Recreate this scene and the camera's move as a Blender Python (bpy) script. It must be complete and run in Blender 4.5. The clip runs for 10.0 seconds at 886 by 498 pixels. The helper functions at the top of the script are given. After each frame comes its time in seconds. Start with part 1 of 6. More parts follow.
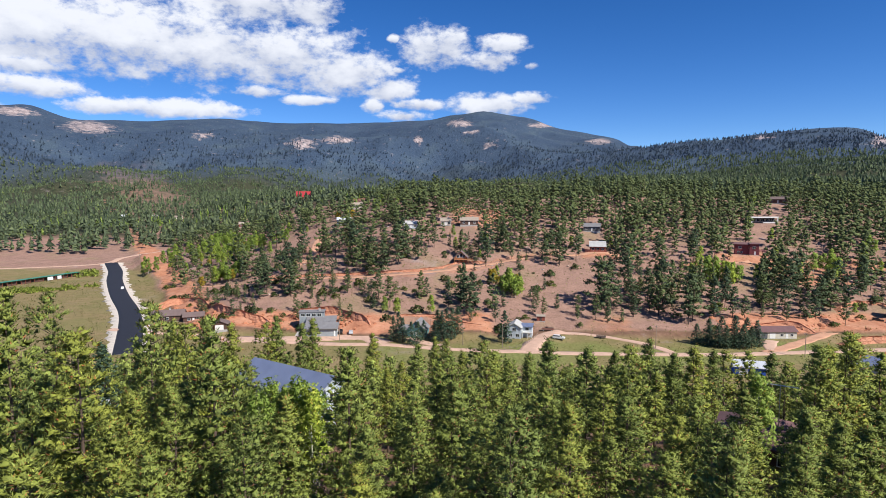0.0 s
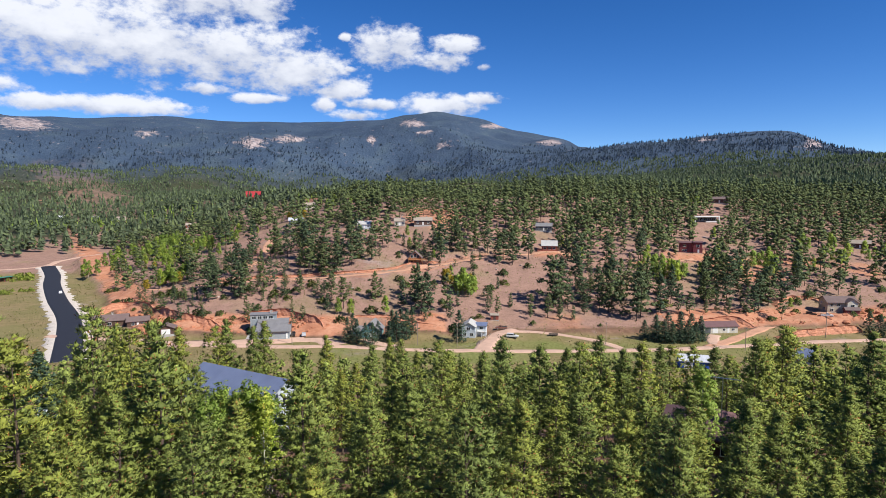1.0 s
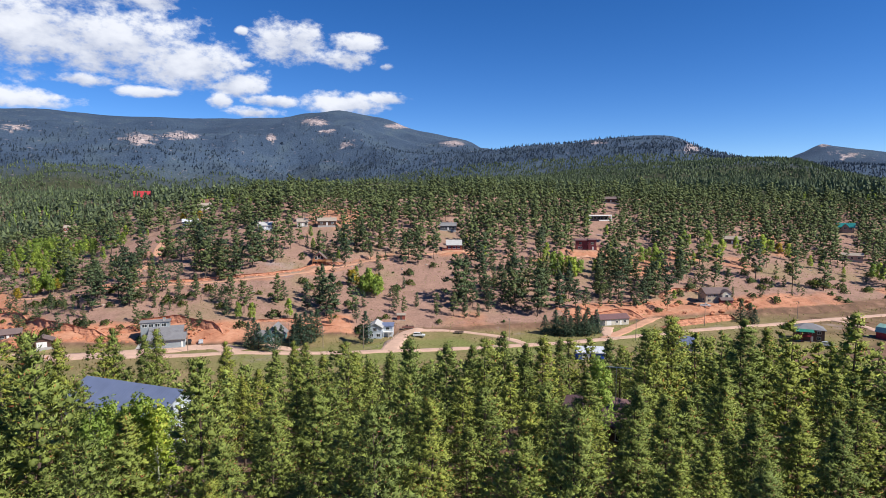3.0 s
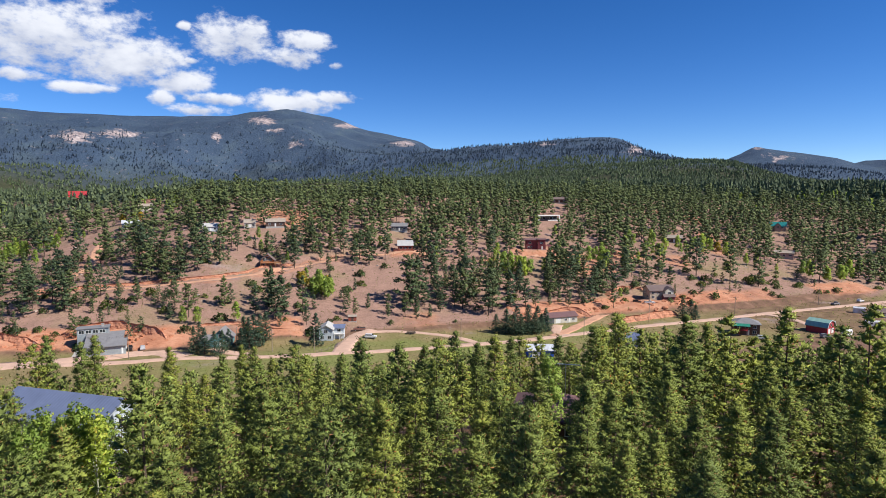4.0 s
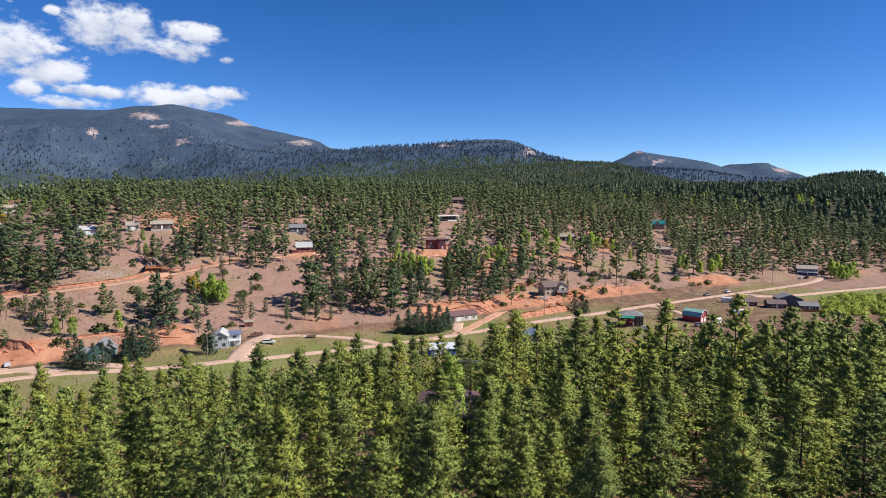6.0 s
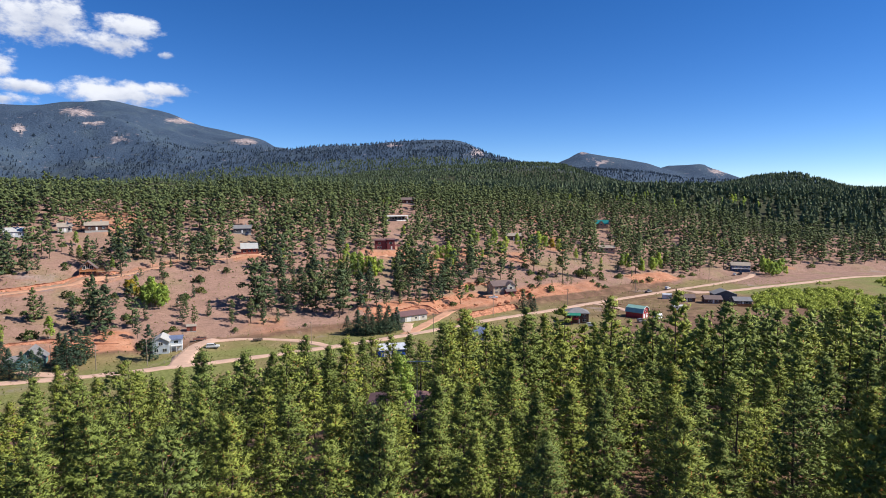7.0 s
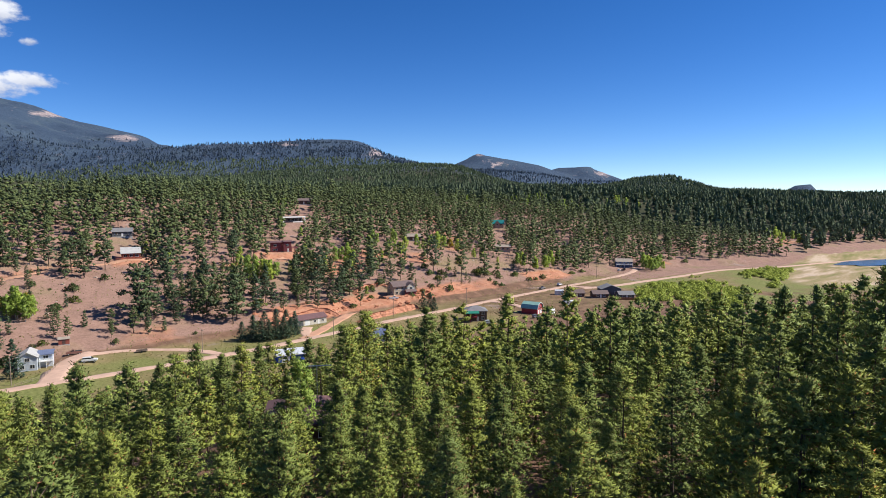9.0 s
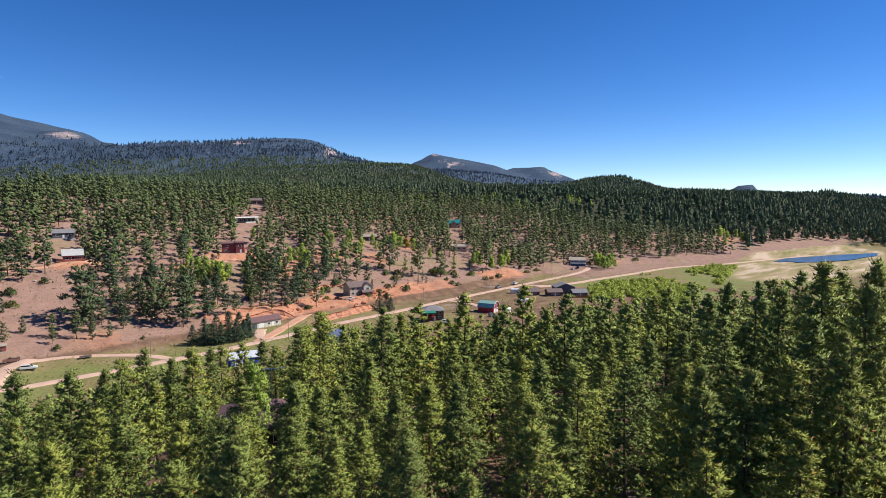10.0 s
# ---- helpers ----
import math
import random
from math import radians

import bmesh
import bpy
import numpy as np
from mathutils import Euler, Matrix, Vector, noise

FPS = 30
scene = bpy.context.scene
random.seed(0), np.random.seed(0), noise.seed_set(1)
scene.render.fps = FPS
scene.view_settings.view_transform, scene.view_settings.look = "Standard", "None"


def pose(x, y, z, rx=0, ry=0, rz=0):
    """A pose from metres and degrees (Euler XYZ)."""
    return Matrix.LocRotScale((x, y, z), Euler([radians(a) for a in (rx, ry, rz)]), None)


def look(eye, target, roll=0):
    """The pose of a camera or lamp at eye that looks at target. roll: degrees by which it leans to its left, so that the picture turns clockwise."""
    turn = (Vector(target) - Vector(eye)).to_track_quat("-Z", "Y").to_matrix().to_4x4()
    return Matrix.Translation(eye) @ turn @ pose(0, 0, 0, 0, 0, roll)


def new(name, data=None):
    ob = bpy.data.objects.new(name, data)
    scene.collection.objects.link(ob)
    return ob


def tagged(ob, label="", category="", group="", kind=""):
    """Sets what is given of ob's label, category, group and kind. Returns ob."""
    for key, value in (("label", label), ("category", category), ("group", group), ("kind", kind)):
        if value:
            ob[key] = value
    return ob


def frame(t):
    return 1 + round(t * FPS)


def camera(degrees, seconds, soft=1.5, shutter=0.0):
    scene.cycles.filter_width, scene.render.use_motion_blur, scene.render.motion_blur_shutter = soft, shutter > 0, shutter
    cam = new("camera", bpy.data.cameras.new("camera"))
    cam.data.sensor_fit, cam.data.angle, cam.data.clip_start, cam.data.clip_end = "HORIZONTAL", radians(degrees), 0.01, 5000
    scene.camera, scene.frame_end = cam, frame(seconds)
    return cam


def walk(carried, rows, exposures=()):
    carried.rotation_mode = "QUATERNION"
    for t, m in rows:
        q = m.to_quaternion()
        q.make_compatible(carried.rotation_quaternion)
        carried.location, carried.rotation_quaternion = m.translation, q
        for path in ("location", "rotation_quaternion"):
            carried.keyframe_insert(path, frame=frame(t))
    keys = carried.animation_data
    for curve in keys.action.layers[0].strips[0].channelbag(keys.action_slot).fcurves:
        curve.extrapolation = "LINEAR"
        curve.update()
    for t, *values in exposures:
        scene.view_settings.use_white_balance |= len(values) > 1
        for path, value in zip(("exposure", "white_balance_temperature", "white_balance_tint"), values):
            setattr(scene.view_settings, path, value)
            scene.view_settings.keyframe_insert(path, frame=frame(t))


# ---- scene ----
# ---------------------------------------------------------------- camera
EYE_Z = 60.0
cam = camera(73.7, 10.0, soft=0.6)
TURN = [(0.0, 0.0, -5.15), (0.5, -2.22, -5.15), (1.0, -4.47, -5.14), (1.5, -6.76, -5.14), (2.0, -9.03, -5.15),
        (2.5, -11.32, -5.15), (4.0, -18.37, -5.10), (4.5, -20.76, -5.08), (5.0, -23.14, -5.07), (5.5, -25.54, -5.06),
        (7.0, -32.92, -5.05), (7.5, -35.39, -5.03), (8.0, -37.84, -5.00), (8.5, -40.25, -4.99), (9.0, -42.66, -4.98),
        (9.5, -44.85, -4.98), (10.0, -46.89, -5.00)]
walk(cam, [(t, pose(0, 0, EYE_Z, 90 + pitch, 0, yaw)) for t, yaw, pitch in TURN])

# ---------------------------------------------------------------- sun, sky, exposure
SUN_AZ, SUN_EL = radians(128), radians(45)
sun_dir = Vector((math.sin(SUN_AZ) * math.cos(SUN_EL), math.cos(SUN_AZ) * math.cos(SUN_EL), math.sin(SUN_EL)))
sun_data = bpy.data.lights.new("sun", "SUN")
sun_data.energy, sun_data.angle, sun_data.color = 4.3, radians(0.5), (1.0, 0.95, 0.87)
sun = new("sun", sun_data)
sun.matrix_world = look(sun_dir * 300, (0, 0, 0))
scene.view_settings.exposure = 0.6

# clouds: bearing from +y, elevation, half width, half height (degrees)
CLOUDS = [(-34.7, 12.4, 7.5, 4.2), (-28.5, 12.6, 9.0, 3.7), (-21.1, 12.6, 9.1, 3.7), (-14.8, 12.2, 7.5, 3.3), (-9.2, 11.0, 6.0, 2.6), (-5.0, 9.7, 2.9, 1.5),
          (-17.2, 16.6, 6.2, 2.8), (-12.7, 16.5, 2.9, 1.7), (-42, 11.5, 6, 3.6), (-0.7, 13.5, 3.6, 2.0), (0.9, 14.4, 1.8, 1.2), (4.2, 12.4, 2.6, 1.0),
          (5.6, 13.7, 2.4, 1.05)]
WISPS = [(8.2, 11.9, 0.9, 0.45), (-4.8, 14.3, 0.7, 0.5), (-17.1, 9.3, 2.3, 0.65), (-12.6, 8.7, 3.0, 0.55), (-6.4, 8.4, 1.3, 0.8), (-34.9, 8.4, 5.2, 0.95),
         (-34.6, 10.1, 2.6, 0.6), (-24.5, 7.4, 6.4, 0.95), (-29.2, 7.3, 3.4, 0.8), (-39.4, 6.8, 3.6, 0.9), (4.6, 8.4, 4.6, 1.3), (8.3, 9.0, 2.4, 0.8),
         (-2.1, 8.5, 2.5, 0.65), (-3.7, 7.5, 2.4, 0.6), (-4.2, 11.6, 0.7, 0.4)]


def build_world():
    world = bpy.data.worlds.new("sky")
    scene.world = world
    world.use_nodes = True
    nt = world.node_tree
    nt.nodes.clear()

    def node(kind, **values):
        n = nt.nodes.new(kind)
        for key, value in values.items():
            setattr(n, key, value)
        return n

    def math_node(op, a, b=None, clamp=False):
        n = node("ShaderNodeMath", operation=op, use_clamp=clamp)
        for i, v in enumerate((a, b)):
            if v is None:
                continue
            if isinstance(v, (int, float)):
                n.inputs[i].default_value = v
            else:
                nt.links.new(v, n.inputs[i])
        return n.outputs[0]

    sky = node("ShaderNodeTexSky", sky_type="NISHITA", sun_disc=False, sun_elevation=SUN_EL, sun_rotation=SUN_AZ,
               altitude=2700, air_density=0.8, dust_density=0.15, ozone_density=3.0)
    coord = node("ShaderNodeTexCoord")
    flat = node("ShaderNodeMapping")
    flat.inputs["Scale"].default_value = (1, 1, 1.7)
    nt.links.new(coord.outputs["Generated"], flat.inputs[0])

    def noise_of(scale, detail, rough):
        n = node("ShaderNodeTexNoise")
        n.inputs["Scale"].default_value, n.inputs["Detail"].default_value, n.inputs["Roughness"].default_value = scale, detail, rough
        nt.links.new(flat.outputs[0], n.inputs["Vector"])
        return math_node("SUBTRACT", n.outputs["Fac"], 0.5)

    warp, lumps, wisp = noise_of(7.0, 4, 0.5), noise_of(18.0, 8, 0.57), noise_of(60.0, 7, 0.6)
    part_of = node("ShaderNodeSeparateXYZ")
    nt.links.new(coord.outputs["Generated"], part_of.inputs[0])
    sx, sy, sz = part_of.outputs
    az = math_node("MULTIPLY", math_node("ARCTAN2", sx, sy), 57.29578)
    el = math_node("MULTIPLY", math_node("ARCSINE", sz), 57.29578)
    az = math_node("ADD", az, math_node("MULTIPLY", warp, 3.0))
    total, weight, lifted = None, None, None
    for a, e, w, h in CLOUDS + WISPS:
        dx = math_node("DIVIDE", math_node("SUBTRACT", az, a), w)
        dy = math_node("DIVIDE", math_node("SUBTRACT", el, e), h)
        below = math_node("MULTIPLY", math_node("MAXIMUM", math_node("MULTIPLY", dy, -1.0), 0.0), 0.6)
        d2 = math_node("ADD", math_node("MULTIPLY", dx, dx), math_node("MULTIPLY", dy, dy))
        body = math_node("SUBTRACT", math_node("SUBTRACT", 1.0, d2), below)
        total = body if total is None else math_node("MAXIMUM", total, body)
        share = math_node("POWER", math_node("MAXIMUM", math_node("ADD", body, 0.8), 0.0), 3.0)
        moment = math_node("MULTIPLY", share, dy)
        weight = share if weight is None else math_node("ADD", weight, share)
        lifted = moment if lifted is None else math_node("ADD", lifted, moment)
    mean = math_node("DIVIDE", lifted, math_node("ADD", weight, 0.01))
    shape = math_node("ADD", math_node("ADD", math_node("ADD", total, 0.30), math_node("MULTIPLY", lumps, 2.9)), math_node("MULTIPLY", wisp, 2.0))
    mask = node("ShaderNodeMapRange", interpolation_type="SMOOTHSTEP")
    mask.inputs["From Min"].default_value, mask.inputs["From Max"].default_value = 0.0, 1.15
    nt.links.new(shape, mask.inputs["Value"])
    # lit tops, greyer undersides
    tone = node("ShaderNodeMapRange", interpolation_type="SMOOTHSTEP")
    tone.inputs["From Min"].default_value, tone.inputs["From Max"].default_value = -0.95, 0.75
    nt.links.new(math_node("ADD", mean, math_node("MULTIPLY", lumps, 3.0)), tone.inputs["Value"])
    cloud = node("ShaderNodeMix", data_type="RGBA")
    cloud.inputs["A"].default_value, cloud.inputs["B"].default_value = (3.5, 3.9, 5.0, 1), (6.6, 6.8, 7.3, 1)
    nt.links.new(tone.outputs[0], cloud.inputs["Factor"])
    mix = node("ShaderNodeMix", data_type="RGBA")
    nt.links.new(math_node("MULTIPLY", mask.outputs[0], 0.96), mix.inputs["Factor"])
    rich = node("ShaderNodeHueSaturation")
    rich.inputs["Hue"].default_value, rich.inputs["Saturation"].default_value, rich.inputs["Value"].default_value = 0.509, 1.30, 1.03
    nt.links.new(sky.outputs[0], rich.inputs["Color"])
    nt.links.new(rich.outputs[0], mix.inputs["A"])
    nt.links.new(cloud.outputs["Result"], mix.inputs["B"])
    back = node("ShaderNodeBackground")
    back.inputs["Strength"].default_value = 0.094
    nt.links.new(mix.outputs["Result"], back.inputs["Color"])
    out = node("ShaderNodeOutputWorld")
    nt.links.new(back.outputs[0], out.inputs[0])


build_world()
# ---------------------------------------------------------------- lie of the land
table = np.random.RandomState(4).rand(256, 256)


def value_noise(x, y):
    xi, yi = np.floor(x).astype(int), np.floor(y).astype(int)
    fx, fy = x - xi, y - yi
    fx, fy = fx * fx * (3 - 2 * fx), fy * fy * (3 - 2 * fy)
    a, b = table[xi % 256, yi % 256], table[(xi + 1) % 256, yi % 256]
    c, d = table[xi % 256, (yi + 1) % 256], table[(xi + 1) % 256, (yi + 1) % 256]
    return (a * (1 - fx) + b * fx) * (1 - fy) + (c * (1 - fx) + d * fx) * fy


def fbm(x, y, size, octaves=4):
    """Noise about 0, from -1 to 1, with features of that size in metres."""
    total, amp = 0.0, 0.5
    for k in range(octaves):
        total = total + amp * (2 * value_noise(x / size + 17.3 * k, y / size - 9.1 * k) - 1)
        size, amp = size / 2.1, amp * 0.5
    return total


def ease(a, b, v):
    t = np.clip((v - a) / (b - a), 0, 1)
    return t * t * (3 - 2 * t)


# ridge lines: distance, half width at the foot, then bearing and elevation of the crest seen from the lookout
RIDGES = [
    (4300, 2300, [(-62, 6.4), (-46, 6.1), (-36.4, 6.6), (-34.8, 6.9), (-31.6, 6.0), (-26.7, 6.1), (-19.9, 6.7), (-15, 6.4),
                  (-9.8, 6.5), (-5.1, 6.7), (-1.3, 6.9), (1.4, 7.4), (3.8, 7.7), (7.8, 7.1), (11.5, 5.9), (15.6, 5.2),
                  (18.4, 3.9), (22, 3.0)]),
    (3500, 1900, [(16, 3.7), (18.5, 4.0), (21.5, 4.5), (24.7, 4.4), (27.7, 5.0), (32.1, 5.3), (34.4, 5.2), (35.9, 4.7),
                  (37.3, 3.3), (41, 2.6)]),
    (2400, 1200, [(35, 2.7), (40, 3.0), (43.4, 2.95), (44.8, 2.7), (47, 1.7), (50.5, 0.9), (53, 0.6), (56, 0.4)]),
    (4500, 900, [(43.2, 2.8), (44.6, 3.5), (45.8, 4.05), (46.1, 4.3), (46.5, 4.0), (48.8, 3.6), (51.5, 3.1), (53.5, 2.4),
                 (56, 1.5)]),
    (4720, 600, [(51.5, 2.1), (53.6, 2.75), (56.4, 2.85), (57.4, 2.4), (58.8, 1.9), (60.5, 1.2)]),
    (2300, 1000, [(47, 0.9), (50.5, 0.7), (53.2, 0.5), (55.9, 0.65), (58.5, 1.05), (61, 1.65), (63.6, 1.85), (65, 1.3), (67.5, 0.5), (69.4, 0.1),
                 (71.3, -0.2), (73, -0.3), (75.6, -0.4), (78, -0.5)]),
    (4720, 330, [(72.2, 0.1), (73.3, 1.0), (74.5, 1.1), (74.9, 0.4), (75.4, 0.0)]),
    (1900, 760, [(75.5, -0.5), (77.3, -0.15), (78.9, 0.15), (80, 0.35), (81.2, -0.05), (82.3, -0.6), (83.4, -1.0), (87, -1.2), (96, -0.6)]),
]


def hill_run(x, y):
    """How far a place lies up the sunny hillside from its foot."""
    foot = np.interp(x, [-300, -90, 0, 100, 200, 330, 420, 500, 700, 1000], [262, 255, 246, 245, 247, 252, 262, 240, 158, 90])
    foot = foot + 5 * fbm(x, y * 0, 40, 2)
    west = (x + 112) * 0.855 + (y - 260) * 0.519
    return np.minimum(y - foot, west * 1.15 + 10 * fbm(x, y, 60, 2))


def ridge_rise(x, y):
    """Height of the far ridges, and how strongly they stand over the plain there."""
    r = np.hypot(x, y)
    base = 2 + 0.040 * np.maximum(r - 450, 0) * (1 - 0.88 * ease(42, 66, np.degrees(np.arctan2(x, y))))
    best, mount = base.copy(), np.zeros_like(base)
    wob = fbm(x, y, 700, 4)
    for k, (far, wide, crest) in enumerate(RIDGES):
        bear = np.radians([c[0] for c in crest])
        px, py = far * np.sin(bear), far * np.cos(bear)
        top = EYE_Z + far * np.tan(np.radians([c[1] for c in crest]))
        near, tops = [], []
        for i in range(len(crest) - 1):
            ax, ay, bx, by = px[i], py[i], px[i + 1], py[i + 1]
            t = np.clip(((x - ax) * (bx - ax) + (y - ay) * (by - ay)) / ((bx - ax) ** 2 + (by - ay) ** 2), 0, 1)
            near.append(np.hypot(x - ax - t * (bx - ax), y - ay - t * (by - ay)))
            tops.append(top[i] + t * (top[i + 1] - top[i]))
        near, tops = np.array(near), np.array(tops)
        dist = near.min(0)
        pull = np.exp(-(near - dist) / (8 + 0.02 * dist))
        high = (tops * pull).sum(0) / pull.sum(0)
        t = np.clip(dist / wide * (1 + 0.55 * wob * ease(0.0, 0.35, dist / wide)), 0, 1)
        fall = 0.5 * (1 + np.cos(np.pi * t))
        fall = fall * (1 - 0.16 * np.abs(fbm(x + 900 * k, y, wide * 0.22, 4)) * ease(0.03, 0.25, t))
        rise = base + (high - base) * fall
        mount = np.where(rise > best, np.maximum(mount, fall * (rise - base) / 300), mount)
        best = np.maximum(best, rise)
    return best, np.clip(mount, 0, 1)


def land(x, y):
    """Height of the ground before the roads are cut."""
    x, y = np.asarray(x, float), np.asarray(y, float)
    toe = np.interp(x, [-300, 250, 350, 500, 700], [195, 188, 150, 70, 10])
    south = 35 * (1 - ease(toe - 180, toe, y)) * (1 - 0.6 * ease(70, 260, x)) + 3.0 * np.exp(-((x - 45) / 40) ** 2) * (1 - ease(30, 120, y))
    south = south + 0.12 * np.maximum(-y, 0) + 1.2 * fbm(x, y, 45, 3) * (1 - ease(150, 200, y))
    u = hill_run(x, y)
    v = np.maximum(u - 18, 0)
    east = ease(230, 520, x)
    crest = 0.228 * np.minimum(v, 232) - 0.10 * np.clip(v - 255, 0, 190) * (1 - east) + 0.035 * np.maximum(v - 232, 0) * east
    gully = fbm(x * 1.5, y * 0.5, 60, 3) * 3.2 * ease(20, 90, u) + 9 * fbm(x, y, 170, 2) * ease(60, 200, u)
    hill = 4.2 * ease(2, 17, u) + crest + gully
    back, mount = ridge_rise(x, y)
    plain = back + 5.5 * fbm(x, y, 210, 4) * ease(350, 800, np.hypot(x, y)) * ease(-30, 90, np.maximum(u, y - 520))
    north = np.where(u > 0, np.maximum(hill, plain) + 3.0 * np.exp(-np.abs(hill - plain) / 6.0) * ease(40, 160, u), 0)
    meadow = ease(430, 620, y) * (1 - ease(0, 60, u)) * np.maximum(plain, 0)
    north = np.maximum(north, meadow)
    lake = np.clip(1 - (((x - 700) * 0.95 - (y - 120) * 0.32) / 115) ** 2 - (((x - 700) * 0.32 + (y - 120) * 0.95) / 32) ** 2, 0, 1)
    floor_ = 0.35 * fbm(x, y, 30, 3) * ease(150, 210, y)
    return np.maximum(south, 0) + north + floor_ - 2.2 * lake ** 0.7


# ---------------------------------------------------------------- roads, as lines on the plan: half width, then places
def line(pts, step=3.0):
    """A smooth line through the places, with even steps."""
    p = np.array(pts, float)
    out = []
    for i in range(len(p) - 1):
        p0, p1, p2, p3 = p[max(i - 1, 0)], p[i], p[i + 1], p[min(i + 2, len(p) - 1)]
        n = max(2, int(np.hypot(*(p2 - p1)) / step))
        for t in np.arange(n) / n:
            out.append(0.5 * (2 * p1 + (p2 - p0) * t + (2 * p0 - 5 * p1 + 4 * p2 - p3) * t ** 2 + (3 * p1 - 3 * p2 + p3 - p0) * t ** 3))
    out.append(p[-1])
    return np.array(out)


ROADS = {
    "valley": (2.2, line([(-150, 262), (-110, 251), (-86, 243), (-51, 236), (-22, 234), (1, 228), (33, 223), (59, 221), (89, 220),
                          (111, 220), (142, 223), (169, 226), (207, 228), (256, 232), (314, 235), (388, 238), (425, 243), (452, 252)])),
    "shore": (2.6, line([(330, 222), (360, 214), (389, 212), (440, 207), (494, 202), (530, 190), (575, 172), (640, 160), (720, 140)])),
    "drive_white": (3.4, line([(33, 224), (36, 233), (42, 245), (52, 252)])),
    "drive_loop": (1.8, line([(48, 249), (60, 248), (74, 241), (84, 231), (88, 222)])),
    "drive_tan": (2.6, line([(124, 222), (142, 234), (160, 246), (178, 256), (200, 263), (212, 266)])),
    "drive_shed": (2.4, line([(128, 224), (131, 233), (136, 240)])),
    "yard_grey": (4.5, line([(-92, 243), (-70, 243), (-50, 246), (-34, 247), (-24, 236)])),
    "yard_cabin": (2.2, line([(2, 230), (-8, 238), (-14, 244)])),
    "drive_red": (2.0, line([(216, 226), (222, 214), (214, 205)])),
    "drive_barn": (2.0, line([(250, 230), (252, 216), (248, 204)])),
    "drive_far": (2.2, line([(330, 234), (338, 222), (345, 212)])),
    "drive_sandy": (1.7, line([(-12.5, 51), (-14, 57), (-15.9, 63), (-17, 72), (-17.5, 80), (-19, 90), (-16, 98)])),
    "bench": (2.6, line([(-150, 352), (-120, 334), (-90, 324), (-57, 319), (-25, 321), (5, 326), (28, 335), (60, 350), (90, 352),
                         (120, 344), (150, 336), (178, 340)])),
    "fire_cut": (2.4, line([(-95, 338), (-84, 372), (-88, 410), (-92, 450)])),
}
HIGHWAY = line([(-120, 220), (-146, 272), (-165, 306), (-196, 354), (-232, 414), (-258, 462), (-284, 503)])
SIDE_ROAD = line([(-250, 560), (-285, 532), (-288, 503), (-312, 489), (-372, 470), (-440, 452), (-560, 410)])

# ---------------------------------------------------------------- one sheet of ground
def spread(core0, core1, step, far0, far1, biggest):
    mid = list(np.arange(core0, core1 + 0.1, step))
    for sign, end in ((1, far1), (-1, far0)):
        s, at = step, mid[-1] if sign > 0 else mid[0]
        side = []
        while (at - end) * sign < 0:
            s = min(s * 1.07, biggest)
            at += sign * s
            side.append(at)
        mid = mid + side if sign > 0 else side[::-1] + mid
    return np.array(mid)


GX, GY = spread(-360, 560, 4.0, -4900, 4900, 44), spread(20, 480, 4.0, -900, 4900, 40)
MX, MY = np.meshgrid(GX, GY, indexing="ij")
GZ = land(MX, MY)
wide_x = np.arange(-4950, 4951, 45.0)
for j in np.nonzero(GY > 1000)[0]:
    GZ[:, j] = np.interp(GX, wide_x, land(wide_x, np.full(len(wide_x), GY[j])))


def near_line(x, y, pts):
    """Distance to a line on the plan, and the index of its nearest place."""
    best, at = np.full(np.shape(x), 1e9), np.zeros(np.shape(x), int)
    for i, (a, b) in enumerate(pts):
        d = np.hypot(x - a, y - b)
        at = np.where(d < best, i, at)
        best = np.minimum(d, best)
    return best, at


def cut(pts, half, slope=5.0, smooth=9):
    """Level the ground across a road."""
    global GZ
    z = land(pts[:, 0], pts[:, 1])
    pad = np.pad(z, smooth, mode="edge")
    z = np.convolve(pad, np.ones(2 * smooth + 1) / (2 * smooth + 1), "valid")
    box = (MX > pts[:, 0].min() - 25) & (MX < pts[:, 0].max() + 25) & (MY > pts[:, 1].min() - 25) & (MY < pts[:, 1].max() + 25)
    d, at = near_line(MX[box], MY[box], pts)
    k = 1 - ease(half + 2.5, half + 2.5 + slope, d)
    GZ[box] = GZ[box] * (1 - k) + z[at] * k


for half, pts in ROADS.values():
    cut(pts, half)
cut(HIGHWAY, 4.5)
cut(SIDE_ROAD, 3)


def level(x, y, half, slope=5.0, z=None):
    """Level a pad for a house; returns its height."""
    global GZ
    z = float(land(x, y)) if z is None else z
    d = np.hypot(MX - x, MY - y)
    k = 1 - ease(half, half + slope, d)
    GZ = GZ * (1 - k) + z * k
    return z


def gz(x, y):
    """Height of the finished ground."""
    i = int(np.clip(np.searchsorted(GX, x) - 1, 0, len(GX) - 2))
    j = int(np.clip(np.searchsorted(GY, y) - 1, 0, len(GY) - 2))
    u, v = (x - GX[i]) / (GX[i + 1] - GX[i]), (y - GY[j]) / (GY[j + 1] - GY[j])
    return float((GZ[i, j] * (1 - u) + GZ[i + 1, j] * u) * (1 - v) + (GZ[i, j + 1] * (1 - u) + GZ[i + 1, j + 1] * u) * v)


# ---------------------------------------------------------------- materials
def material(name):
    m = bpy.data.materials.new(name)
    m.use_nodes = True
    nt = m.node_tree
    return m, nt, nt.nodes["Principled BSDF"]


